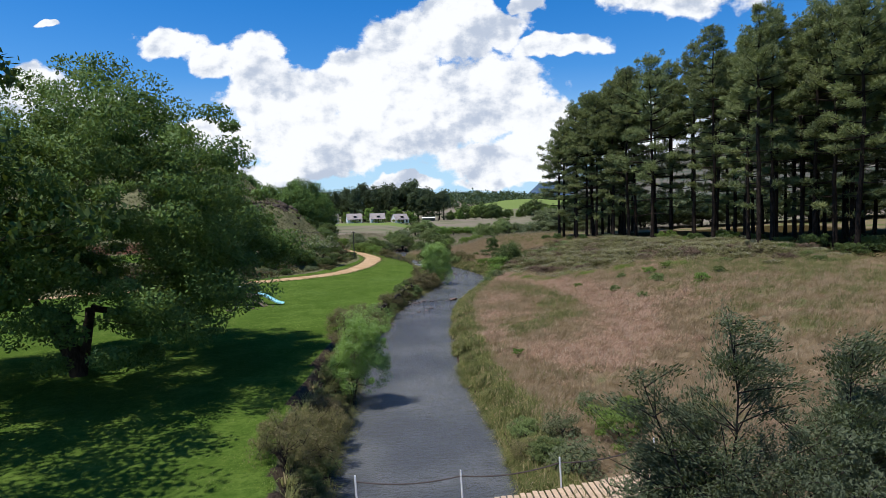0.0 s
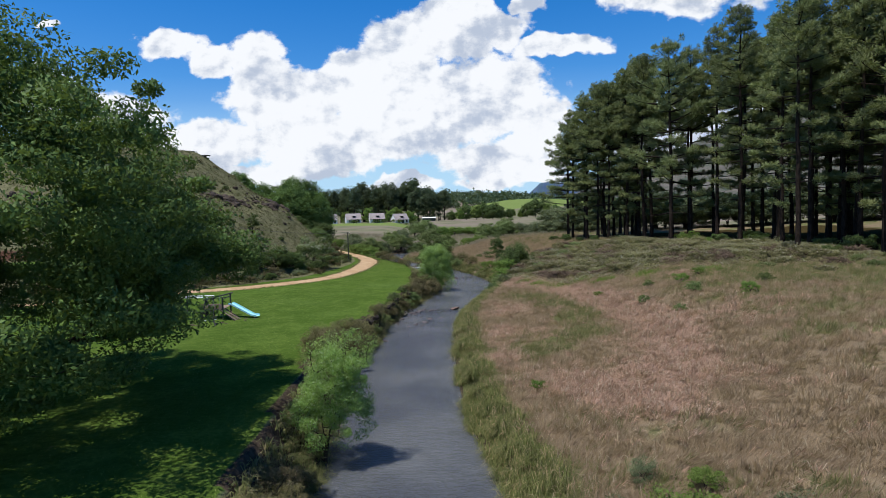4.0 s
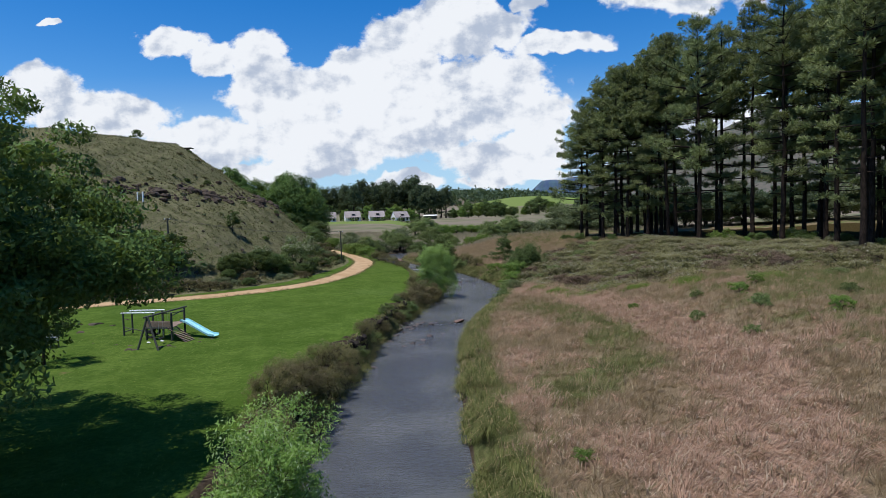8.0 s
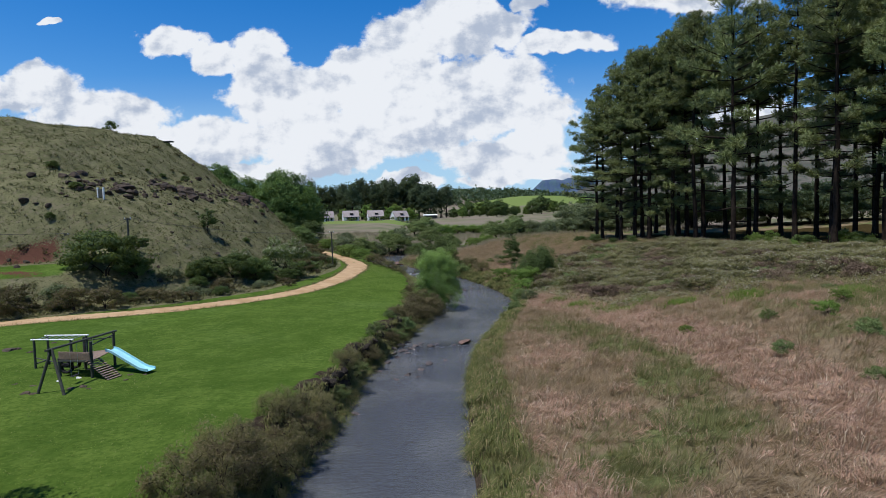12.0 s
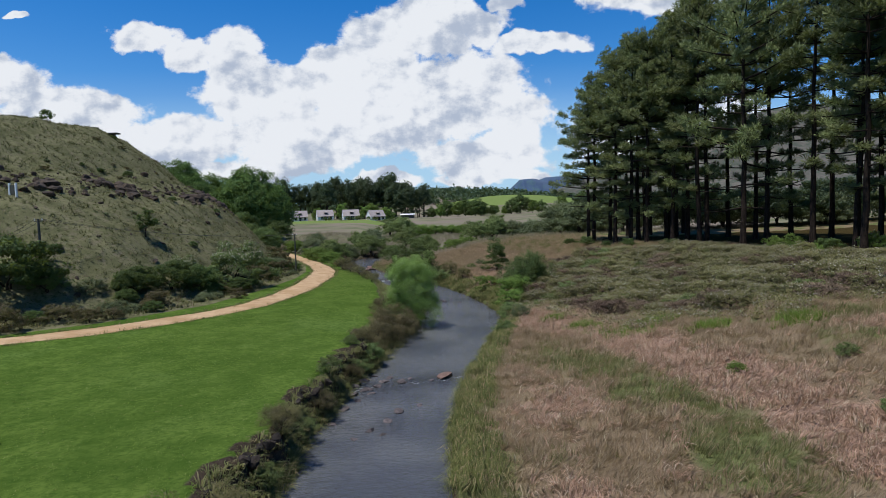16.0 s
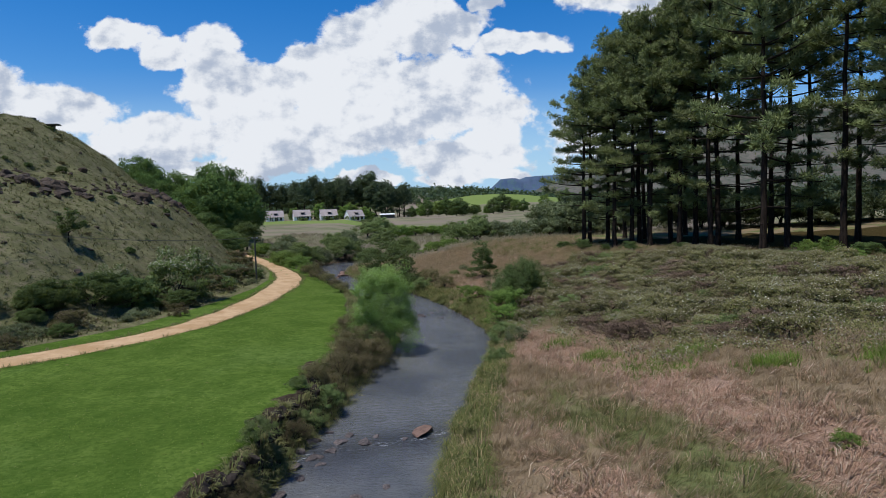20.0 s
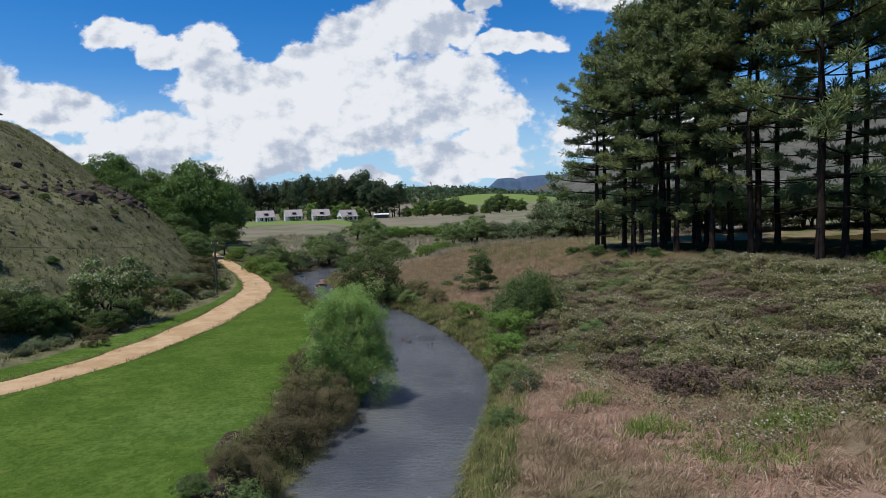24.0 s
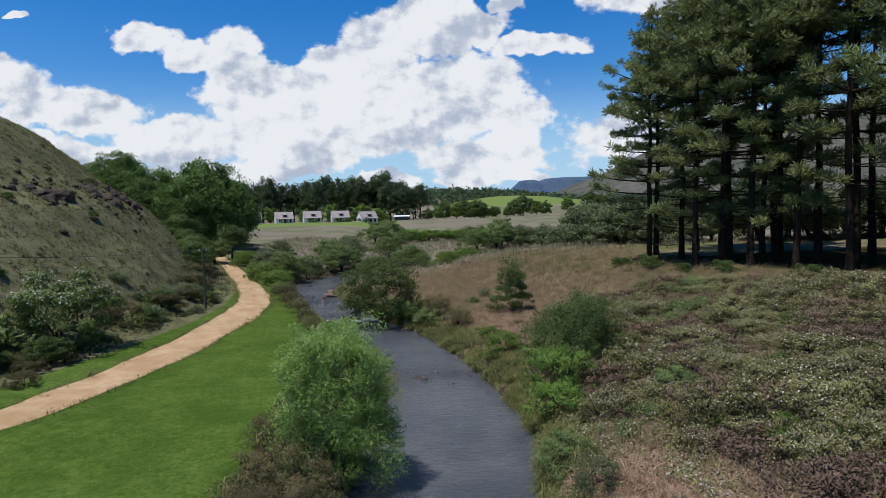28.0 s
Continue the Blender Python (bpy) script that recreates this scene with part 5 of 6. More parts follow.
def far_trees():
    g = "woods behind the cottages"
    gum = make_tree("gum_tree", (0, 0, 0), "tall dark gum tree with an open top", "tree", 231, 30, 7.0, 12, 1.1, M_GUM, 80, 55, 2.3, trunk_r=0.6, low=0.45, fill=0.2, group=g, squash=0.7)
    fir = make_tree("fir_tree", (0, 0, 0), "dark conifer in the woods", "tree", 232, 24, 4.4, 4, 1.0, M_GUM, 80, 55, 1.9, trunk_r=0.4, low=0.1, fill=0.1, group=g)
    rnd = make_tree("round_tree", (0, 0, 0), "round green tree at the wood's edge", "tree", 233, 11.5, 5.0, 0.8, 0.85, M_DARKLEAF, 100, 60, 1.7, trunk_r=0.35, low=0.0, group=g)
    lit = make_tree("light_tree", (0, 0, 0), "yellow-green young tree behind the cottages", "tree", 234, 9.5, 3.7, 0.8, 0.8, M_BRIGHT, 80, 55, 1.4, trunk_r=0.25, low=0.0, group=g)
    kinds = {"gum": gum, "fir": fir, "round": rnd, "light": lit}
    rng = np.random.RandomState(12)
    S = []
    tops = [-118, -104, -88, -77, -64, -54, -38, -22, -8]
    hts = [24, 30, 27, 24, 28, 31, 28, 32, 24]
    for i in range(46):
        x = -135 + i * 3.0 + rng.uniform(-1.5, 1.5)
        h = np.interp(x, tops, hts) * rng.uniform(0.82, 1.04)
        k = "gum" if rng.rand() < 0.72 else "fir"
        S.append((x, 455 + rng.uniform(-18, 25), h / (30 if k == "gum" else 24), k))
    for x, y, s in ((-8, 420, 0.85), (-3, 428, 0.8), (-14, 424, 1.0), (-20, 430, 1.05)):
        S.append((x, y, s, "fir"))
    for x, y, s in ((-84, 400, 0.85), (-66, 404, 0.8), (-50, 402, 0.95), (-35, 400, 1.0), (-30, 405, 1.05), (-22, 402, 1.0), (-58, 410, 0.7)):
        S.append((x, y, s, "light"))
    for x, y, s in ((6, 430, 0.7), (12, 424, 0.85), (17, 436, 1.0), (24, 430, 1.05), (30, 440, 1.1), (36, 432, 1.0), (41, 446, 0.9), (62, 440, 0.95), (69, 446, 1.1), (77, 442, 0.95), (85, 452, 0.7), (48, 440, 0.6), (-96, 385, 1.1), (-104, 372, 1.3), (-88, 360, 1.0), (-100, 340, 1.2), (-92, 318, 1.2), (100, 450, 1.0), (112, 440, 1.1), (125, 446, 1.0)):
        S.append((x, y, s, "round" if rng.rand() < 0.8 else "light"))
    for x, y, s in ((52, 452, 0.7), (57, 440, 0.6), (90, 470, 0.5), (44, 455, 0.8)):
        S.append((x, y, s, "light"))
    spread_out(kinds, S, 66)
    # the wooded ridge far off
    net = Net()
    n = 2300
    x = rng.uniform(-260, 420, n)
    y = rng.uniform(770, 980, n)
    z = ground_z(x, y)
    per = 16
    c = np.repeat(np.stack([x, y, z + 4.5], 1), per, 0) + rng.normal(0, 1, (n * per, 3)) * np.array([2.6, 2.6, 2.6])
    net.add(*leaf_quads(c, 3.4, 0.8, rng, 0.2))
    tagged(new("ridge_wood", net.mesh("ridge_wood", M_GUM)), "dark wooded ridge on the skyline", "woods", kind="stuff")


far_trees()


def flower_scrub():
    g = "flowering scrub on the meadow"
    kinds = {
        "a": shrub("scrub_bush", "low olive scrub with small white blossom in the meadow", 241, 1.35, 1.45, 0.12, M_SCRUB, 56, 70, 0.36, g, flowers=170),
        "b": shrub("scrub_bush", "low grey-green scrub dotted with white blossom", 242, 1.2, 1.4, 0.12, M_SCRUB, 56, 70, 0.36, g, flowers=280),
        "c": shrub("scrub_bush", "dead brown stems among the flowering scrub", 243, 1.0, 1.25, 0.12, M_DEADTWIG, 40, 60, 0.36, g),
        "d": shrub("scrub_bush", "low green scrub in the rough meadow", 244, 0.75, 1.2, 0.12, M_MIDLEAF, 40, 60, 0.38, g, flowers=30),
    }
    rng = np.random.RandomState(22)
    S, tries = [], 0
    while len(S) < 290 and tries < 9000:
        tries += 1
        x, y = rng.uniform(9.0, 40), rng.uniform(58, 108)
        lo = np.interp(x, [9, 13, 18, 24, 32, 40], [82, 75, 70, 66, 62, 59])
        hi = np.interp(x, [9, 14, 20, 26, 32, 40], [95, 103, 104, 98, 90, 76])
        if not lo + 0.8 * math.sin(x * 1.3) < y < hi:
            continue
        if S and min(math.hypot(x - a, y - b) for a, b, _, _ in S) < 1.25:
            continue
        S.append((x, y, rng.uniform(0.62, 1.12), "aabbbccd"[rng.randint(8)]))
    for x, y, s, k in ((30.5, 60, 0.7, "b"), (32, 61.5, 0.7, "c"), (28, 58.5, 0.6, "d"), (34, 58, 0.8, "c"), (36, 56, 0.8, "d"), (31, 55, 0.6, "b"), (24, 62, 0.5, "d")):
        S.append((x, y, s, k))
    spread_out(kinds, S, 67)


flower_scrub()


def edge_shrubs():
    g = "shrubs along the wood's edge"
    kinds = {
        "bright": shrub("edge_shrub", "bright green shrub at the edge of the pines", 251, 2.0, 1.5, 0.2, M_BRIGHT, 46, 60, 0.5, g),
        "cream": shrub("edge_shrub", "pale cream-flowered shrub at the pine edge", 252, 2.0, 1.6, 0.2, M_BRIGHT, 46, 60, 0.5, g, flowers=600),
        "dark": shrub("edge_shrub", "dark low shrub in the shade of pines", 253, 1.5, 1.5, 0.2, M_DARKLEAF, 44, 55, 0.5, g),
    }
    S = [(32.8, 86.0, 1.0, "bright"), (34.6, 85.0, 0.6, "bright"), (40.5, 84.5, 1.0, "cream"), (37.0, 86.5, 0.7, "dark"), (42.5, 80.0, 0.9, "dark"), (38.0, 79.0, 0.9, "dark"), (40.5, 70.0, 1.1, "dark"), (37.5, 64.5, 0.8, "dark"), (43.0, 68.0, 1.1, "dark"), (30.5, 94.0, 0.6, "dark"), (28.0, 99.0, 0.6, "dark"), (25.0, 104.5, 0.6, "dark"), (21.5, 110.0, 0.7, "dark"), (19.6, 112.0, 0.55, "dark"), (23.0, 107.0, 0.5, "dark"), (41.5, 60.0, 0.9, "dark"), (46.0, 63.0, 1.1, "dark")]
    spread_out(kinds, S, 68)


edge_shrubs()


def scrub_herbs():
    """Knee-high herbs, dead stems and white flower heads between the scrub bushes."""
    rng = np.random.RandomState(29)
    n = 32000
    x, y = rng.uniform(7.5, 40, n), rng.uniform(56, 110, n)
    lo = np.interp(x, [7, 9, 13, 18, 24, 32, 40], [80, 76, 70, 66, 63, 60, 58]) + 1.5 * np.sin(x * 0.9)
    hi = np.interp(x, [7, 9, 14, 20, 26, 32, 40], [92, 97, 104, 106, 100, 92, 78])
    drift = waves(x, y, 61, 6, 3)
    keep = (y > lo) & (y < hi) & (drift + rng.normal(0, 0.35, n) > -0.6)
    x, y, drift = x[keep], y[keep], drift[keep]
    z = ground_z(x, y)
    base = np.stack([x, y, z], 1)
    tall = rng.uniform(0.2, 0.55, len(x))

    def heap(pick, per, wide, size, aspect, flat, mat, name, label, lift):
        b = np.repeat(base[pick], per, 0)
        h = np.repeat(tall[pick], per)
        c = b + rng.normal(0, wide, (len(b), 3)) * np.array([1, 1, 0])
        c[:, 2] += h * (lift + (1 - lift) * rng.rand(len(b)))
        net = Net()
        net.add(*leaf_quads(c, size, aspect, rng, flat))
        tagged(new(name, net.mesh(name, mat)), label, "scrub", kind="stuff")

    kind = waves(x, y, 62, 4.5, 2) + rng.normal(0, 0.35, len(x))
    heap(kind < 0.45, 16, 0.16, 0.11, 0.5, 0.6, M_SCRUB, "scrub_leaves", "olive-brown knee-high herbs covering the meadow", 0.15)
    heap(kind > 0.20, 14, 0.14, 0.20, 0.10, 0.05, M_DEADTWIG, "dead_stems", "dead mauve-brown stems among the herbs", 0.2)
    bloom = (waves(x, y, 63, 7, 2) + rng.normal(0, 0.3, len(x)) > -0.05) & (kind < 0.5)
    heap(bloom, 3, 0.15, 0.075, 0.9, 0.85, M_FLOWER, "white_blossom", "small white flower heads scattered over the scrub", 0.95)


scrub_herbs()

# ---- grass ----


def grass_mat(name, a, b, c, patch=0.5, lift=0.75):
    return leaf_mat(name, a, b, 0.15, 0.8, patch, c, lift, 0.0, 0.3)


M_DRY = grass_mat("dry_grass", (0.168, 0.120, 0.070), (0.315, 0.228, 0.140), (0.32, 0.26, 0.17), 1.1)
M_PINK = grass_mat("pink_grass", (0.205, 0.122, 0.085), (0.400, 0.245, 0.180), (0.40, 0.31, 0.23), 1.1)
M_GREENGRASS = grass_mat("green_grass", (0.080, 0.092, 0.032), (0.175, 0.172, 0.066), (0.23, 0.19, 0.10), 1.1)
M_REED = grass_mat("bank_grass", (0.066, 0.082, 0.022), (0.170, 0.170, 0.056), (0.30, 0.235, 0.12), 0.9, 0.55)
M_VALLEY = grass_mat("valley_grass", (0.15, 0.140, 0.080), (0.25, 0.225, 0.150), (0.29, 0.24, 0.18), 0.06)
M_TUSSOCK = grass_mat("hill_grass", (0.046, 0.046, 0.020), (0.160, 0.148, 0.068), (0.205, 0.165, 0.11), 1.2, 0.35)


def tufts(name, label, x, y, mat, per, length, width, seed, droop=0.0, spread=0.9, radius=0.12, lean=0.0):
    """Grass tufts, each a spray of blades; with droop the blades arch over."""
    rng = np.random.RandomState(seed)
    n = len(x)
    z = ground_z(x, y)
    base = np.repeat(np.stack([x, y, z - 0.02], 1), per, 0)
    k = n * per
    a = rng.uniform(0, 6.283, k)
    out = rng.uniform(0.1, 1, k) * spread
    d = np.stack([np.cos(a) * out, np.sin(a) * out, np.ones(k)], 1)
    if lean:
        lx, ly = lean * waves(x, y, 71, 2.6, 2) + 0.4 * lean, lean * waves(x, y, 72, 2.6, 2) - 0.3 * lean
        d[:, 0] += np.repeat(lx, per)
        d[:, 1] += np.repeat(ly, per)
    d /= np.linalg.norm(d, axis=1)[:, None]
    base[:, 0] += np.cos(a) * radius * rng.uniform(0, 1, k)
    base[:, 1] += np.sin(a) * radius * rng.uniform(0, 1, k)
    size = np.repeat(rng.uniform(0.6, 1.3, n), per)
    L = rng.uniform(length[0], length[1], k) * size
    w = rng.uniform(width[0], width[1], k)
    side = np.stack([-np.sin(a), np.cos(a), np.zeros(k)], 1) * (w * 0.5)[:, None]
    net = Net()
    if droop:
        mid = base + d * (L * 0.6)[:, None]
        d2 = d.copy()
        d2[:, 2] -= droop
        d2[:, :2] *= 1.6
        d2 /= np.linalg.norm(d2, axis=1)[:, None]
        tip = mid + d2 * (L * 0.55)[:, None]
        v = np.stack([base - side, base + side, mid + side * 0.8, mid - side * 0.8, tip], 1).reshape(-1, 3)
        i = np.arange(k)[:, None] * 5
        me = bpy.data.meshes.new(name)
        faces = np.concatenate([i + np.array([[0, 1, 2, 3]])]).tolist() + (i + np.array([[3, 2, 4]])).tolist()
        me.from_pydata(v.tolist(), [], faces)
        me.materials.append(mat)
        ob = new(name, me)
    else:
        v = np.stack([base - side, base + side, base + d * L[:, None]], 1).reshape(-1, 3)
        ob = new(name, mesh_of(name, v, np.arange(3 * k).reshape(-1, 3), mat))
    return tagged(ob, label, "grass", kind="stuff")


def all_grass():
    rng = np.random.RandomState(77)
    n = 125000
    y = 8 + (132 - 8) * rng.rand(n) ** 1.08 - 6 * rng.rand(n) ** 3
    x = riv_r(y) + 0.7 + rng.rand(n) ** 1.1 * rng.uniform(0.75, 1.08, n) * (np.interp(y, [16, 60, 84, 101, 114, 132], [34, 42, 38, 33, 24, 26]) - riv_r(y))
    # tufts crowd into tussocks
    heart = np.arange(n) // 7 * 7
    near = rng.rand(n) < 0.65
    x, y = np.where(near, x[heart] + rng.normal(0, 0.26, n), x), np.where(near, y[heart] + rng.normal(0, 0.26, n), y)
    x = np.maximum(x, riv_r(y) + 0.4)
    g = green_share(x, y) + rng.normal(0, 0.15, n)
    dry = g < 0.5
    pink = dry & (pink_share(x, y) + rng.normal(0, 0.2, n) > 0.42)
    dry = dry & ~pink
    tufts("pink_grass", "lodged pinkish dry grass in the meadow", x[pink], y[pink], M_PINK, 10, (0.25, 0.6), (0.018, 0.04), 8, 0.9, 1.0, 0.16, 1.1)
    tufts("dry_grass", "dry pinkish-brown grass covering the meadow", x[dry], y[dry], M_DRY, 10, (0.2, 0.55), (0.018, 0.036), 1, 0.0, 1.3, 0.16, 1.2)
    tufts("green_grass", "green rough grass growing in patches of meadow", x[~dry & ~pink], y[~dry & ~pink], M_GREENGRASS, 10, (0.2, 0.55), (0.016, 0.034), 2, 0.0, 1.2, 0.16, 1.0)
    pick = rng.rand(n) < 0.05
    tufts("tall_grass", "taller pale grass heads leaning in the meadow", x[pick], y[pick], M_DRY, 12, (0.3, 0.65), (0.012, 0.03), 14, 1.1, 0.9, 0.2)
    # lush green herbs in front of the scrub
    spots = ((12.0, 69.0, 1.5), (10.4, 71.6, 0.8), (14.6, 70.4, 0.9), (16.2, 66.2, 0.8), (9.2, 75.0, 0.7), (19.5, 63.5, 1.0), (24.0, 60.0, 0.9))
    x = np.concatenate([a + rng.normal(0, 0.6 * r, int(170 * r)) for a, b, r in spots])
    y = np.concatenate([b + rng.normal(0, 0.5 * r, int(170 * r)) for a, b, r in spots])
    tufts("green_herbs", "bright green leafy herbs growing in patches of meadow", x, y, grass_mat("green_herbs", (0.085, 0.150, 0.022), (0.165, 0.265, 0.045), (0.20, 0.29, 0.07), 1.1), 14, (0.2, 0.5), (0.03, 0.06), 16, 0.0, 1.3, 0.16)
    # river banks
    m = 3400
    y = rng.uniform(12, 118, m)
    x = riv_r(y) + 0.3 + 1.8 * rng.rand(m) ** 1.3
    thick = waves(x, y, 51, 4.5, 2) + rng.normal(0, 0.3, m) > -0.25
    x, y = x[thick], y[thick]
    tufts("bank_grass", "long arching yellow-green grass along the bank", x, y, M_REED, 30, (0.35, 0.75), (0.014, 0.03), 3, 1.2, 0.8, 0.22)
    bx, by = np.array([1.9, 1.7, 2.2, 1.5, 1.6, 2.4, 1.2, 1.5, 2.0, 1.4, 3.2, 4.6, 6.8, 7.2]), np.array([33.4, 36.2, 31.0, 39.0, 43.5, 29.0, 47.0, 52.0, 34.8, 41.0, 66.0, 72.5, 82.0, 80.2])
    tufts("bank_tussock", "large arching pale-tipped grass tussocks on the bank", bx, by, M_REED, 260, (0.6, 1.15), (0.015, 0.03), 13, 1.2, 0.9, 0.3)
    y = rng.uniform(12, 125, 4200)
    l, e = riv_l(y), np.minimum(lawn_edge(y), riv_l(y) - 0.6)
    x = e + (l - e) * rng.uniform(0.12, 1.03, 4200)
    tufts("bank_grass", "rough green grass growing on the earth bank", x, y, M_GREENGRASS, 22, (0.25, 0.6), (0.02, 0.045), 4, 1.0, 0.9, 0.2)
    # hill
    n = 52000
    x, y = rng.uniform(-75, -17, n), rng.uniform(66, 165, n)
    h = hill_d(x, y)
    keep = (h > -1.6) & (h < 48) & ~((x < -33) & (h > 4) & (h < 10.4) & (y < 88)) & (waves(x, y, 33, 3.2, 2) + rng.normal(0, 0.4, n) > -0.1)
    tufts("hill_grass", "coarse olive grass tussocks on the hillside", x[keep], y[keep], M_TUSSOCK, 7, (0.14, 0.40), (0.03, 0.08), 5, 0.0, 1.5, 0.2)
    # rough grass in the valley and beyond the bend
    n = 9000
    x, y = rng.uniform(-40, 60, n), rng.uniform(128, 250, n)
    keep = ((x < riv_l(y) - 0.5) | (x > riv_r(y) + 0.5) | (y > 160)) & (hill_d(x, y) < 0) & (off_line(x, y, ROAD)[0] > 2.4)
    tufts("valley_grass", "rough grey-green grass on the valley floor", x[keep], y[keep], M_VALLEY, 8, (0.4, 0.9), (0.06, 0.14), 6, 0.0, 0.9, 0.4)
    # the verge between track and hill
    n = 5000
    x, y = rng.uniform(-45, -15, n), rng.uniform(64, 145, n)
    h = hill_d(x, y)
    keep = (h > -1.0) & (h < 1.6) & (off_line(x, y, ROAD)[0] > 1.9)
    tufts("verge_grass", "long green grass on the track's verge", x[keep], y[keep], M_GREENGRASS, 12, (0.2, 0.5), (0.02, 0.05), 7, 0.8, 0.9, 0.2)


    # grass creeping over the edges of the track
    lx, ly = smooth_line(ROAD, 0.12)
    gx, gy = np.gradient(lx), np.gradient(ly)
    ln = np.hypot(gx, gy)
    half = np.interp(ly, [60, 85, 100, 112, 120, 135], [1.15, 1.25, 1.5, 1.65, 1.6, 1.3])
    side = np.where(rng.rand(len(lx)) < 0.5, 1, -1) * (half + rng.normal(0.05, 0.16, len(lx)))
    x, y = lx - gy / ln * side, ly + gx / ln * side
    tufts("track_grass", "short grass creeping over the track's edges", x, y, M_GREENGRASS, 14, (0.1, 0.26), (0.03, 0.06), 15, 0.0, 1.6, 0.25)


all_grass()


def lawn_blades():
    rng = np.random.RandomState(5)
    n = 60000
    y = 16 + 106 * rng.rand(n) ** 1.3
    e = np.minimum(lawn_edge(y), riv_l(y) - 0.6)
    x = e - 0.05 - rng.rand(n) * np.interp(y, [16, 50, 75, 100, 122], [22, 19, 13, 6, 1.5])
    keep = off_line(x, y, ROAD)[0] > 2.0
    tufts("lawn_grass", "short mown green lawn grass", x[keep], y[keep], M_LAWN, 4, (0.03, 0.07), (0.02, 0.045), 11, 0.0, 1.0, 0.12)


M_LAWN = grass_mat("lawn_blades", (0.076, 0.120, 0.018), (0.140, 0.200, 0.036), (0.19, 0.20, 0.07), 0.3)
lawn_blades()

# ---- rocks ----


def stone_mat(name, a, b):
    m, t, out = nodes_of(name)
    n1, n2 = noise_tex(t, 3, 6, 0.7), noise_tex(t, 14, 5, 0.7)
    info = t.nodes.new("ShaderNodeObjectInfo")
    col = mix(t, mapr(t, n1, 0.35, 0.65), a, b)
    col = mix(t, mapr(t, n2, 0.55, 0.7, 0, 0.6), col, tuple(v * 0.45 for v in a))
    hue = t.nodes.new("ShaderNodeHueSaturation")
    t.links.new(col, hue.inputs["Color"])
    t.links.new(mapr(t, info.outputs["Random"], 0, 1, 0.7, 1.25, False), hue.inputs["Value"])
    principled(t, out, hue.outputs[0], 0.85, normal=bump(t, n1, 0.7, 0.08))
    return m


M_HILLROCK = stone_mat("hill_rock", (0.030, 0.021, 0.014), (0.080, 0.056, 0.036))
M_RIVROCK = stone_mat("river_rock", (0.06, 0.05, 0.047), (0.15, 0.12, 0.11))
M_REDROCK = stone_mat("red_rock", (0.12, 0.072, 0.052), (0.21, 0.13, 0.095))


def rock_mesh(seed, mat, flat=0.6, jag=0.35):
    bm = bmesh.new()
    bmesh.ops.create_icosphere(bm, subdivisions=2, radius=1)
    rng = np.random.RandomState(seed)
    cuts = rng.normal(size=(7, 3))
    cuts /= np.linalg.norm(cuts, axis=1)[:, None]
    lim = rng.uniform(0.38, 0.8, 7)
    for v in bm.verts:
        p = np.array(v.co)
        for c, l in zip(cuts, lim):
            d = p @ c
            if d > l:
                p = p - c * (d - l)
        p = p * (1 + jag * 0.35 * noise.noise(Vector(p * 1.7 + seed)))
        v.co = Vector((p[0], p[1], p[2] * flat))
    me = bpy.data.meshes.new("rock")
    bm.to_mesh(me)
    bm.free()
    me.materials.append(mat)
    return me


def set_rocks(name, label, group, spots, mat, seed, flat):
    rng = np.random.RandomState(seed)
    shapes = [rock_mesh(seed * 10 + i, mat, flat) for i in range(6)]
    for x, y, z, s in spots:
        ob = new(name, shapes[rng.randint(6)])
        ob.matrix_basis = pose(x, y, z, rng.uniform(-15, 15), rng.uniform(-15, 15), rng.uniform(0, 360)) @ Matrix.Diagonal((s * rng.uniform(0.8, 1.5), s, s * rng.uniform(0.7, 1.2), 1))
        tagged(ob, label, "rock", group)


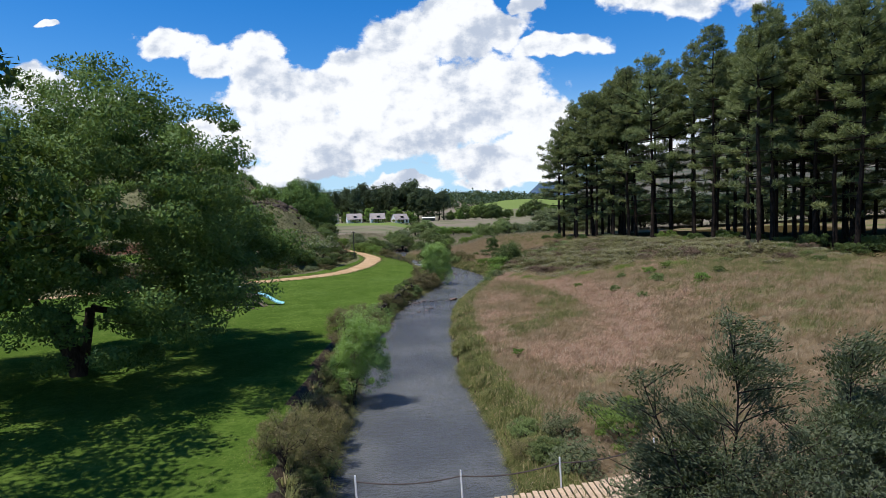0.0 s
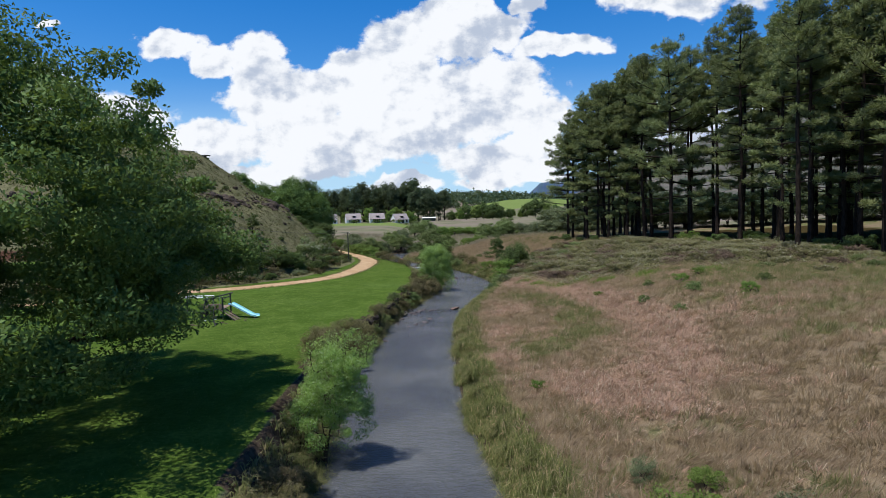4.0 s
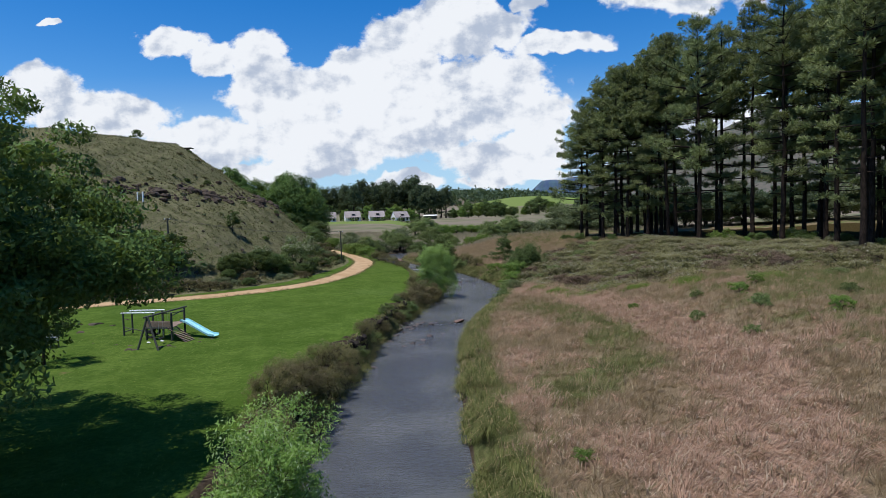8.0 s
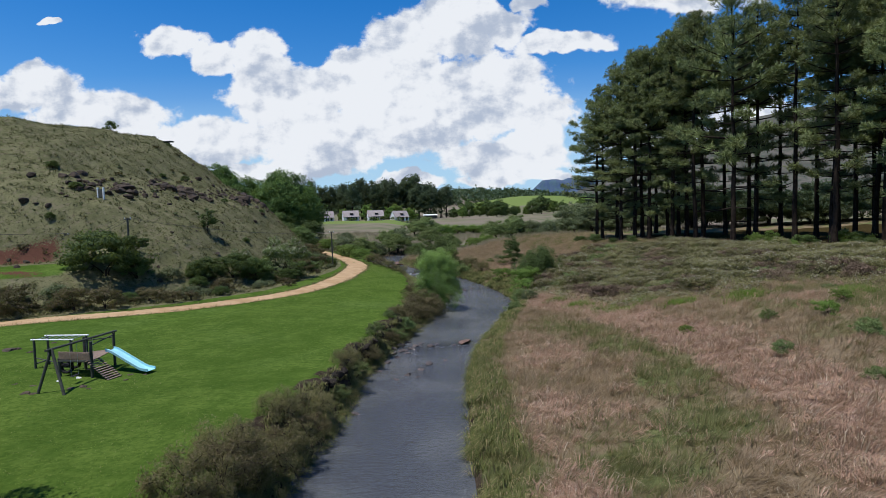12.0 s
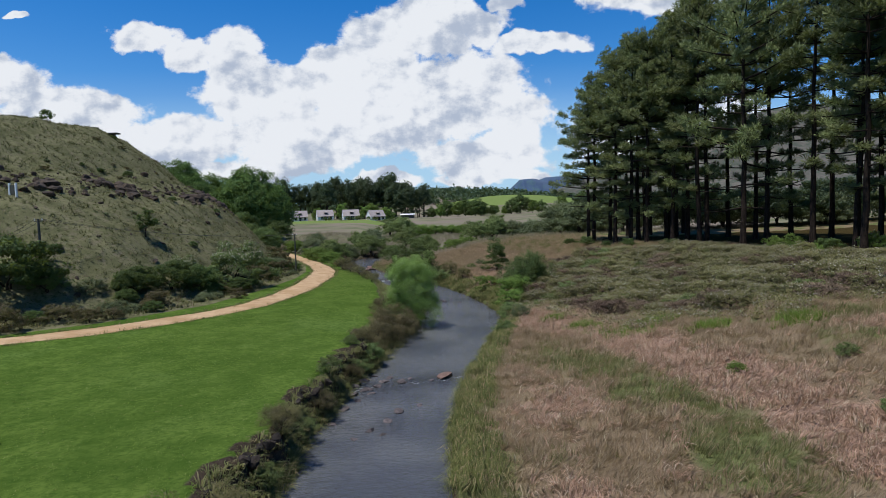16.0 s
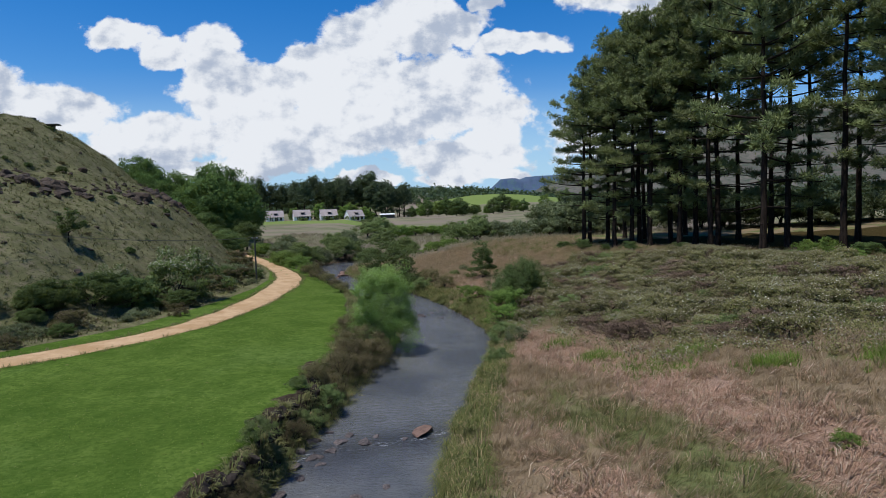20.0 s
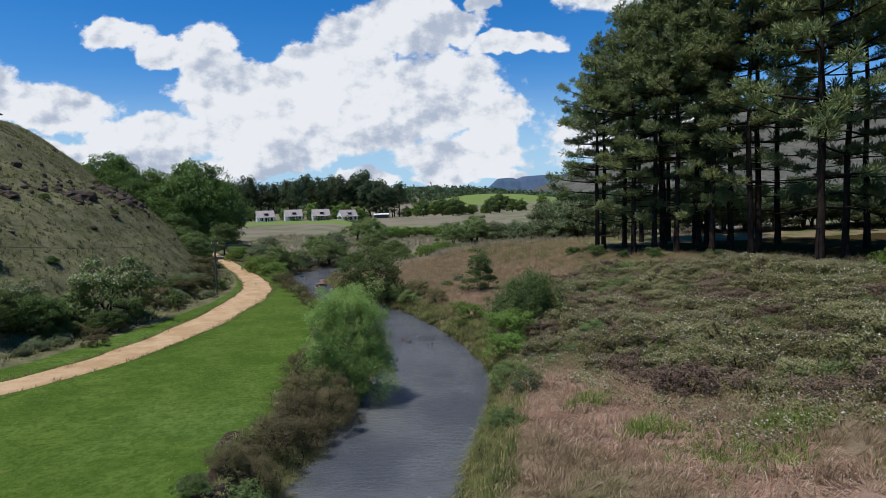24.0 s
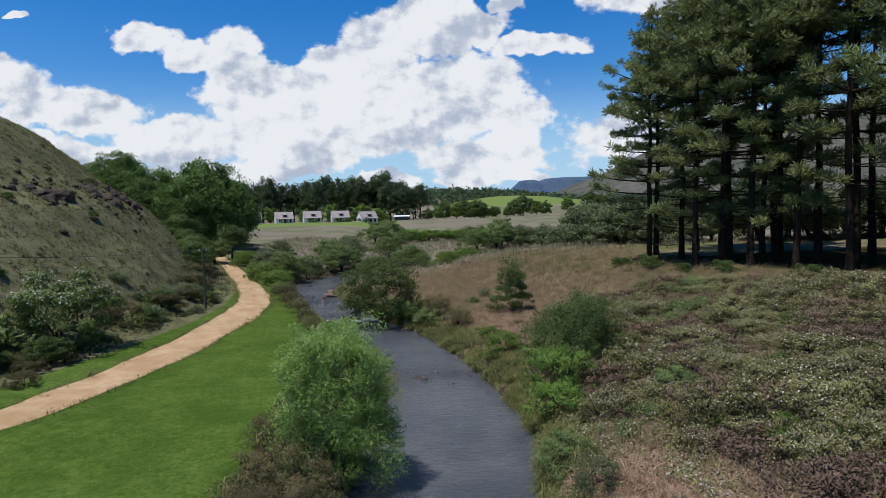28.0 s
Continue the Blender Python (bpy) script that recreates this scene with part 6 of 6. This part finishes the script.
def all_rocks():
    rng = np.random.RandomState(91)
    # outcrop band across the hill
    S = []
    for i in range(420):
        y = rng.uniform(78, 146)
        f = rng.rand()
        line = np.arange(-62, -20, 0.35)
        level = np.interp(y, [78, 95, 110, 125, 150], [11.6, 12.4, 12.2, 11.6, 11.8]) + rng.normal(0, 1.0)
        x = float(line[np.argmax(ground_z(line, np.full_like(line, y)) < level)])
        clump = 0.5 + 0.5 * math.sin(y * 0.55)
        if rng.rand() > 0.35 + 0.65 * clump:
            continue
        S.append((x, y, gz(x, y) + 0.08, rng.uniform(0.18, 0.85) * (0.45 + 0.65 * clump)))
    for i in range(60):
        x, y = rng.uniform(-46, -21), rng.uniform(78, 135)
        h = hill_d(x, y)
        if 3 < h < 30:
            S.append((x, y, gz(x, y) - 0.03, rng.uniform(0.18, 0.45)))
    set_rocks("hill_rock", "dark weathered rock breaking out of the hillside", "hill rocks", S, M_HILLROCK, 5, 0.95)
    # stones in the river
    R = [(1.0, 67.0, 0.5), (-1.4, 66.2, 0.35), (-2.8, 65.6, 0.3), (-3.3, 65.0, 0.35), (-3.6, 66.6, 0.4), (-2.2, 67.2, 0.25), (-1.9, 60.2, 0.26), (-1.4, 61.4, 0.28), (-2.6, 59.0, 0.25), (-3.2, 58.2, 0.2), (-2.0, 58.6, 0.2), (-0.4, 62.2, 0.18), (1.9, 94.6, 0.5), (2.8, 96.0, 0.2), (3.6, 93.4, 0.2), (-4.2, 62.0, 0.3), (-4.4, 60.0, 0.22), (-4.6, 52.5, 0.25), (0.8, 88, 0.15), (-6.0, 112.6, 0.4), (-5.0, 113.2, 0.35), (-3.9, 113.4, 0.4), (-7.4, 118, 0.35), (-9.4, 122, 0.3), (-10.4, 127, 0.3), (-12.6, 131, 0.35), (-11.6, 135, 0.3), (-12.9, 139, 0.3), (-3.9, 64.2, 0.3), (-3.0, 64.4, 0.22), (-2.5, 66.5, 0.3), (-3.1, 67.6, 0.25), (-1.0, 66.9, 0.2), (0.2, 66.4, 0.16), (-4.1, 65.6, 0.35), (-3.6, 63.2, 0.2), (2.1, 30.6, 0.35), (1.7, 31.2, 0.3), (2.3, 29.9, 0.28)]
    set_rocks("river_stone", "wet grey-brown stone lying in the river", "river stones", [(x, y, float(water_z(y)) + 0.02 * s, s) for x, y, s in R[1:]], M_RIVROCK, 6, 0.5)
    B = [R[0]] + [(-8.4 + rng.uniform(-0.9, 1.2), 130 + rng.uniform(-4.5, 4.5), rng.uniform(0.2, 0.55)) for _ in range(22)]
    set_rocks("red_stone", "reddish boulder at the water's edge", "red stones", [(x, y, float(water_z(y)) + 0.05, s) for x, y, s in B], M_REDROCK, 7, 0.45)
    MOUNDS = [(-26.3, 59.6, 0.5), (-26.0, 59.9, 0.35), (-24.6, 59.0, 0.3), (-25.4, 56.4, 0.35), (-18.9, 50.5, 0.25), (-18.4, 50.4, 0.2), (-16.9, 51.5, 0.3), (-16.4, 51.2, 0.2), (-22.3, 52.8, 0.2), (-20.5, 52.1, 0.18), (-19.4, 51.9, 0.2), (-15.2, 53.6, 0.2), (-15.8, 53.6, 0.2), (-15.6, 52.6, 0.18), (-27.3, 59.7, 0.25), (-25.0, 61.6, 0.25), (-17.3, 51.3, 0.2)]
    M_MOUND = stone_mat("dug_earth", (0.040, 0.030, 0.020), (0.100, 0.072, 0.046))
    set_rocks("earth_mound", "small heap of dug dark earth on the lawn", "earth heaps on the lawn", [(x, y, gz(x, y) - 0.02, s) for x, y, s in MOUNDS], M_MOUND, 8, 0.35)
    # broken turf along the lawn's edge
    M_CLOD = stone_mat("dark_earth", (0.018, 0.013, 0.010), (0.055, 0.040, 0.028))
    net = Net()
    shapes = []
    for i in range(5):
        me = rock_mesh(300 + i, M_CLOD, 0.8, 0.8)
        co = np.empty(len(me.vertices) * 3)
        me.vertices.foreach_get("co", co)
        shapes.append((co.reshape(-1, 3), np.array([p.vertices[:] for p in me.polygons])))
        bpy.data.meshes.remove(me)
    for i in range(120):
        y = rng.uniform(49, 74)
        e = float(min(lawn_edge(y), riv_l(y) - 0.6))
        if math.sin(y * 1.9) + 0.6 * math.sin(y * 4.3) < -0.5:
            continue
        co, f = shapes[i % 5]
        s = rng.uniform(0.12, 0.30)
        x = e + rng.uniform(0.02, 0.5)
        a = rng.uniform(0, 6.28)
        q = co * np.array([s * 1.2, s, s * 1.3])
        q = np.stack([q[:, 0] * math.cos(a) - q[:, 1] * math.sin(a), q[:, 0] * math.sin(a) + q[:, 1] * math.cos(a), q[:, 2]], 1)
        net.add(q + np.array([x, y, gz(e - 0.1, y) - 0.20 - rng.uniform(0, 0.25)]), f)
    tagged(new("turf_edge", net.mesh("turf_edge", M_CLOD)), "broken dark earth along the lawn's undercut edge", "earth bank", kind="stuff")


all_rocks()
# ---- playground, bench, poles, bridge ----
M_POST = plain_mat("tarred_timber", (0.060, 0.062, 0.050), 0.85, grain=9, vary=0.3)
M_PLANK = plain_mat("weathered_plank", (0.24, 0.17, 0.125), 0.85, grain=9, vary=0.25)
M_DECK = plain_mat("bridge_plank", (0.46, 0.33, 0.22), 0.85, grain=7, vary=0.22)
M_SLIDE = plain_mat("pale_blue_plastic", (0.36, 0.68, 0.74), 0.3, grain=3, vary=0.06, relief=0.02)
M_TYRE = plain_mat("black_rubber", (0.012, 0.012, 0.013), 0.75, vary=0.2)
M_ROPE = plain_mat("dark_rope", (0.07, 0.055, 0.05), 0.9)
M_WHITEPAINT = plain_mat("white_paint", (0.80, 0.80, 0.78), 0.5, vary=0.05, relief=0.05)
M_GREYMETAL = plain_mat("grey_metal", (0.45, 0.46, 0.46), 0.45, 0.7, vary=0.1)


def pole(name, a, b, r, mat, parent, sides=8, label="", r2=None):
    net = Net()
    s = np.linspace(0, 1, 4)
    net.tube(np.array(a) + s[:, None] * (np.array(b) - np.array(a)), r + (((r2 or r) - r) * s), sides)
    for p, q in ((a, r), (b, r2 or r)):
        t = np.array(b, float) - np.array(a, float)
        t /= np.linalg.norm(t)
        u = np.cross(t, [0.3, 0.5, 0.81])
        u /= np.linalg.norm(u)
        w = np.cross(t, u)
        ang = np.arange(sides) * 6.2832 / sides
        net.add(np.array(p) + q * 0.99 * (np.cos(ang)[:, None] * u + np.sin(ang)[:, None] * w), [list(range(sides))])
    return part(name, net.mesh(name, mat), parent, label)


def beam(name, a, b, w, h, mat, parent, label=""):
    """A plank from a to b."""
    a, b = Vector(a), Vector(b)
    me = block(name, (w, (b - a).length, h), (0, 0, 0), mat, min(w, h) * 0.12)
    q = (b - a).to_track_quat("Y", "Z").to_matrix().to_4x4()
    me.transform(Matrix.Translation((a + b) / 2) @ q)
    return part(name, me, parent, label)


def playground():
    ox, oy = -18.3, 53.8
    oz = gz(ox, oy)
    p = thing("play_tower", (ox, oy, oz), "wooden climbing tower with pale-blue slide on the lawn", "playground")

    def g(x, y):
        return gz(ox + x, oy + y) - oz

    # tower posts
    corners = [(-0.95, -0.3), (0.85, -0.65), (-0.55, 1.1), (0.6, 1.75)]
    for (x, y), h in zip(corners, (1.15, 2.25, 2.1, 2.2)):
        pole("post", (x, y, g(x, y) - 0.3), (x, y, g(x, y) + h), 0.07, M_POST, p)
    # deck planks
    for i in range(9):
        f = i / 8
        a = (-0.95 + 1.8 * f, -0.32 - 0.35 * f, 1.08)
        b = (-0.6 + 1.2 * f, 1.1 + 0.62 * f, 1.08)
        beam("deck_plank", a, b, 0.19, 0.04, M_PLANK, p)
    for a, b in (((-0.98, -0.34, 1.02), (0.88, -0.68, 1.02)), ((-0.58, 1.12, 1.02), (0.62, 1.76, 1.02))):
        beam("joist", a, b, 0.09, 0.12, M_POST, p)
    # side screen
    for i in range(12):
        f = (i + 0.5) / 12
        x, y = -0.92 + 1.72 * f, -0.36 - 0.33 * f
        beam("screen_board", (x, y, 1.12), (x, y, 1.52), 0.13, 0.025, M_PLANK, p)
    beam("screen_rail", (-0.95, -0.33, 1.55), (0.85, -0.67, 1.55), 0.05, 0.07, M_PLANK, p)
    beam("rail", (0.85, -0.65, 2.0), (0.6, 1.75, 2.05), 0.06, 0.06, M_POST, p)
    beam("rail", (-0.55, 1.1, 1.85), (0.6, 1.75, 1.9), 0.06, 0.06, M_POST, p)
    # swing beam on an A-frame
    apex = (0.55, -3.0, 2.45)
    for fx, fy in ((0.0, -3.3), (1.4, -3.6)):
        pole("swing_leg", (fx, fy, g(fx, fy) - 0.1), (apex[0], apex[1], 2.5), 0.065, M_POST, p)
    pole("swing_beam", (apex[0] - 0.05, apex[1] - 0.3, 2.48), (0.75, 1.75, 2.3), 0.07, M_POST, p)
    for f in (0.3, 0.55):
        x, y = apex[0] + 0.2 * f, apex[1] + 4.7 * f
        for dx in (-0.2, 0.2):
            pole("chain", (x + dx * 0.2, y + dx, 2.32), (x + dx * 0.2, y + dx, 0.5), 0.008, M_GREYMETAL, p, 4)
        box("swing_seat", (0.18, 0.46, 0.03), (x, y, 0.49), M_TYRE, p, 0.01)
    # climbing frame with bars and tyres
    fr = [(-3.3, 1.35), (-3.2, 2.25), (-1.1, 0.9), (-0.95, 1.95)]
    for x, y in fr:
        pole("frame_post", (x, y, g(x, y) - 0.3), (x, y, g(x, y) + 2.0), 0.06, M_POST, p)
    pole("top_bar", (-3.45, 1.36, 1.95), (-0.95, 0.88, 2.0), 0.05, M_WHITEPAINT, p, label="pale top bar")
    pole("top_bar", (-3.35, 2.26, 1.98), (-0.8, 1.93, 2.02), 0.05, M_WHITEPAINT, p, label="pale top bar")
    for i in range(6):
        f = (i + 0.5) / 6
        pole("rung", (-3.3 + 2.2 * f, 1.35 - 0.45 * f, 1.97), (-3.2 + 2.25 * f, 2.25 - 0.3 * f, 1.99), 0.02, M_GREYMETAL, p, 6)
    pole("low_bar", (-3.3, 1.35, 0.35), (-3.2, 2.25, 0.35), 0.045, M_POST, p)
    pole("low_bar", (-3.3, 1.35, 0.75), (-1.1, 0.9, 0.3), 0.035, M_POST, p)
    for x, y, z in ((-1.0, 0.3, 0.35), (-1.0, 0.3, 0.75), (-0.9, 0.75, 0.5)):
        bm = bmesh.new()
        ring = [[bm.verts.new(Vector((math.cos(a) * (0.27 + 0.09 * math.cos(b)), 0.09 * math.sin(b), math.sin(a) * (0.27 + 0.09 * math.cos(b))))) for b in np.arange(8) * 0.7854] for a in np.arange(16) * 0.3927]
        for i in range(16):
            for j in range(8):
                bm.faces.new((ring[i][j], ring[(i + 1) % 16][j], ring[(i + 1) % 16][(j + 1) % 8], ring[i][(j + 1) % 8]))
        me = bpy.data.meshes.new("tyre")
        bm.to_mesh(me)
        bm.free()
        me.materials.append(M_TYRE)
        me.transform(Matrix.Translation((x, y, z)))
        part("tyre", me, p, "black rubber tyre")
    # ramp
    for i in range(11):
        f = i / 10
        c = Vector((0.75 + 1.25 * f, -0.35 - 0.45 * f, 1.06 - 1.02 * f))
        beam("ramp_slat", c + Vector((0.10, 0.42, 0)), c - Vector((0.10, 0.42, 0)), 0.11, 0.035, M_PLANK, p)
    for s in (-1, 1):
        o = Vector((0.08, 0.34, 0)) * s
        beam("ramp_rail", Vector((0.7, -0.33, 1.02)) + o, Vector((2.05, -0.82, -0.02)) + o, 0.07, 0.06, M_POST, p)
    # slide: a trough with raised lips
    top, end = Vector((0.95, 0.75, 1.30)), Vector((3.35, 0.1, g(3.35, 0.1) + 0.18))
    n = 14
    run = (end - top)
    flat = Vector((run.x, run.y, 0)).normalized()
    side = Vector((-flat.y, flat.x, 0))
    prof = [(-0.29, 0.15), (-0.25, 0.17), (-0.24, 0.03), (-0.18, 0.0), (0.18, 0.0), (0.24, 0.03), (0.25, 0.17), (0.29, 0.15), (0.28, -0.02), (-0.28, -0.02)]
    bm = bmesh.new()
    rows_ = []
    for i in range(n):
        f = i / (n - 1)
        drop = np.interp(f, [0, 0.10, 0.82, 1.0], [0, 0.03, 0.96, 1.0])
        c = Vector((top.x + run.x * f, top.y + run.y * f, top.z + run.z * drop))
        rows_.append([bm.verts.new(c + side * a + Vector((0, 0, b))) for a, b in prof])
    m = len(prof)
    for i in range(n - 1):
        for j in range(m):
            bm.faces.new((rows_[i][j], rows_[i][(j + 1) % m], rows_[i + 1][(j + 1) % m], rows_[i + 1][j]))
    bm.faces.new(rows_[0])
    bm.faces.new(rows_[-1][::-1])
    bmesh.ops.recalc_face_normals(bm, faces=bm.faces)
    me = bpy.data.meshes.new("slide")
    bm.to_mesh(me)
    bm.free()
    me.materials.append(M_SLIDE)
    part("slide", me, p, "pale blue plastic slide")
    p.scale = (1, 1, 0.79)
    for x, y, s in ((-0.35, -1.3, 0.12), (0.25, -0.75, 0.13)):
        ob = new("white_stone", rock_mesh(401 + int(s * 100), M_WHITEPAINT, 0.6))
        ob.matrix_basis = at_ground(ox + x, oy + y, 0.02, 40, s)
        tagged(ob, "small white painted stone on the lawn", "stone", "white stones")


playground()


def bench():
    x, y = -24.4, 51.7
    b = thing("bench", (x, y, gz(x, y)), "pale weathered wooden bench on the lawn", "bench")
    for i in range(4):
        beam("seat_slat", (-0.8, -0.2 + 0.13 * i, 0.45), (0.8, -0.2 + 0.13 * i, 0.45), 0.1, 0.04, M_GREYMETAL, b)
    for i in range(3):
        beam("back_slat", (-0.8, 0.28 + 0.03 * i, 0.58 + 0.14 * i), (0.8, 0.28 + 0.03 * i, 0.58 + 0.14 * i), 0.04, 0.1, M_GREYMETAL, b)
    for sx in (-0.65, 0.65):
        for yy, h in ((-0.2, 0.45), (0.28, 0.9)):
            box("leg", (0.07, 0.07, h), (sx, yy, h / 2), M_POST, b)
    b.rotation_euler[2] = radians(-25)


bench()


def poles_and_wires():
    P = [(-17.2, 113.2, 5.3, 0.11), (-31.4, 83.0, 4.8, 0.12), (-38.6, 84.5, 3.4, 0.15), (-75, 66, 6.0, 0.12)]
    tops = []
    for i, (x, y, h, r) in enumerate(P):
        z = gz(x, y)
        if i == 1:
            h = 8.84 - z
        if i == 2:
            h = 7.45 - z
        t = thing("utility_pole", (x, y, z), "dark wooden utility pole with a small crossbar", "pole", "utility poles")
        pole("mast", (0, 0, -0.4), (0, 0, h), r, M_POST, t, r2=r * 0.75)
        beam("crossbar", (-0.35, 0, h - 0.18), (0.35, 0, h - 0.18), 0.09, 0.09, M_POST, t)
        for s in (-1, 1):
            pole("insulator", (0.3 * s, 0, h - 0.14), (0.3 * s, 0, h + 0.02), 0.03, M_WHITEPAINT, t, 6)
        tops.append((x, y, z + h - 0.02))
    w = thing("overhead_wire", tops[0], "two thin dark wires slung between the poles", "wire")
    for a, b in zip(tops[:-1], tops[1:]):
        for s in (-0.3, 0.3):
            u = np.linspace(0, 1, 20)
            pts = np.array(a) + u[:, None] * (np.array(b) - np.array(a)) - np.array(tops[0])
            pts[:, 0] += s
            pts[:, 2] -= 4 * 0.75 * u * (1 - u)
            net = Net()
            net.tube(pts, np.full(20, 0.014), 4)
            part("wire", net.mesh("wire", M_POST), w)


poles_and_wires()


def hill_marks():
    x, y = -37.7, 89.6
    s = thing("hill_sign", (x, y, gz(x, y)), "small white two-post marker on the hillside", "sign")
    for dx in (-0.42, 0.42):
        box("post", (0.16, 0.16, 1.35), (dx, 0, 0.5), M_WHITEPAINT, s)
    box("board", (0.68, 0.05, 0.9), (0, 0, 0.55), M_POST, s)
    s.rotation_euler[2] = radians(-20)
    x, y = -49.4, 131.4
    t = thing("stone_table", (x, y, gz(x, y)), "dark viewpoint table on the hilltop", "table")
    box("pedestal", (0.5, 0.5, 0.8), (0, 0, 0.35), M_POST, t)
    box("tabletop", (1.8, 1.2, 0.18), (0, 0, 0.84), M_POST, t, 0.04)
    x, y = -51.5, 130.6
    t = thing("stone_stool", (x, y, gz(x, y)), "dark stool beside the hilltop table", "stool")
    box("block", (0.5, 0.5, 0.6), (0, 0, 0.3), M_POST, t, 0.05)


hill_marks()


def bridge():
    """A plank footbridge with posts and a rope rail."""
    b = thing("footbridge", (0, 16.9, 0.25), "rough plank footbridge over the river with rope rails", "bridge")

    def deck(u):
        return Vector((-4.6 + 11.6 * u, -0.55 + 1.25 * u + 0.25 * u * u, -0.10 + 0.32 * u - 0.35 * math.sin(u * 3.1416)))

    n = 58
    rng = np.random.RandomState(3)
    for i in range(n):
        u = (i + 0.5) / n
        c = deck(u)
        w = 0.62 + rng.uniform(-0.06, 0.06)
        beam("plank", c + Vector((-0.05, w, rng.uniform(-0.01, 0.01))), c - Vector((-0.05, w + 0.1, rng.uniform(-0.01, 0.01))), 0.155, 0.045, M_DECK, b)
    for s in (-0.45, 0.45):
        net = Net()
        pts = np.array([deck(u) + Vector((0, s, -0.09)) for u in np.linspace(0, 1, 18)])
        net.tube(pts, np.full(18, 0.06), 6)
        part("bearer", net.mesh("bearer", M_POST), b)
    posts = []
    for u in (0.155, 0.43, 0.70, 0.97):
        c = deck(u) + Vector((0, 0.62, 0))
        top = c + Vector((-0.05, 0.0, 1.0))
        pole("post", c - Vector((0, 0, 0.25)), top, 0.03, M_WHITEPAINT, b, 6, "pale thin post")
        posts.append(top - Vector((0, 0, 0.18)))
    for a, c in zip(posts[:-1], posts[1:]):
        net = Net()
        u = np.linspace(0, 1, 14)
        pts = np.array(a) + u[:, None] * (np.array(c) - np.array(a))
        pts[:, 2] -= 4 * 0.16 * u * (1 - u)
        net.tube(pts, np.full(14, 0.022), 5)
        part("rope", net.mesh("rope", M_ROPE), b, "sagging dark rope")


bridge()


def shed():
    x, y = -9.3, 402
    t = thing("shed", (x, y, gz(x, y)), "low white-roofed shed among the far trees", "shed")
    box("wall", (8, 4, 2.2), (0, 0, 1.1), M_POST, t)
    box("roof", (9, 5, 0.3), (0, 0, 2.4), M_WHITE, t, 0.03, (6, 0, 0))


shed()
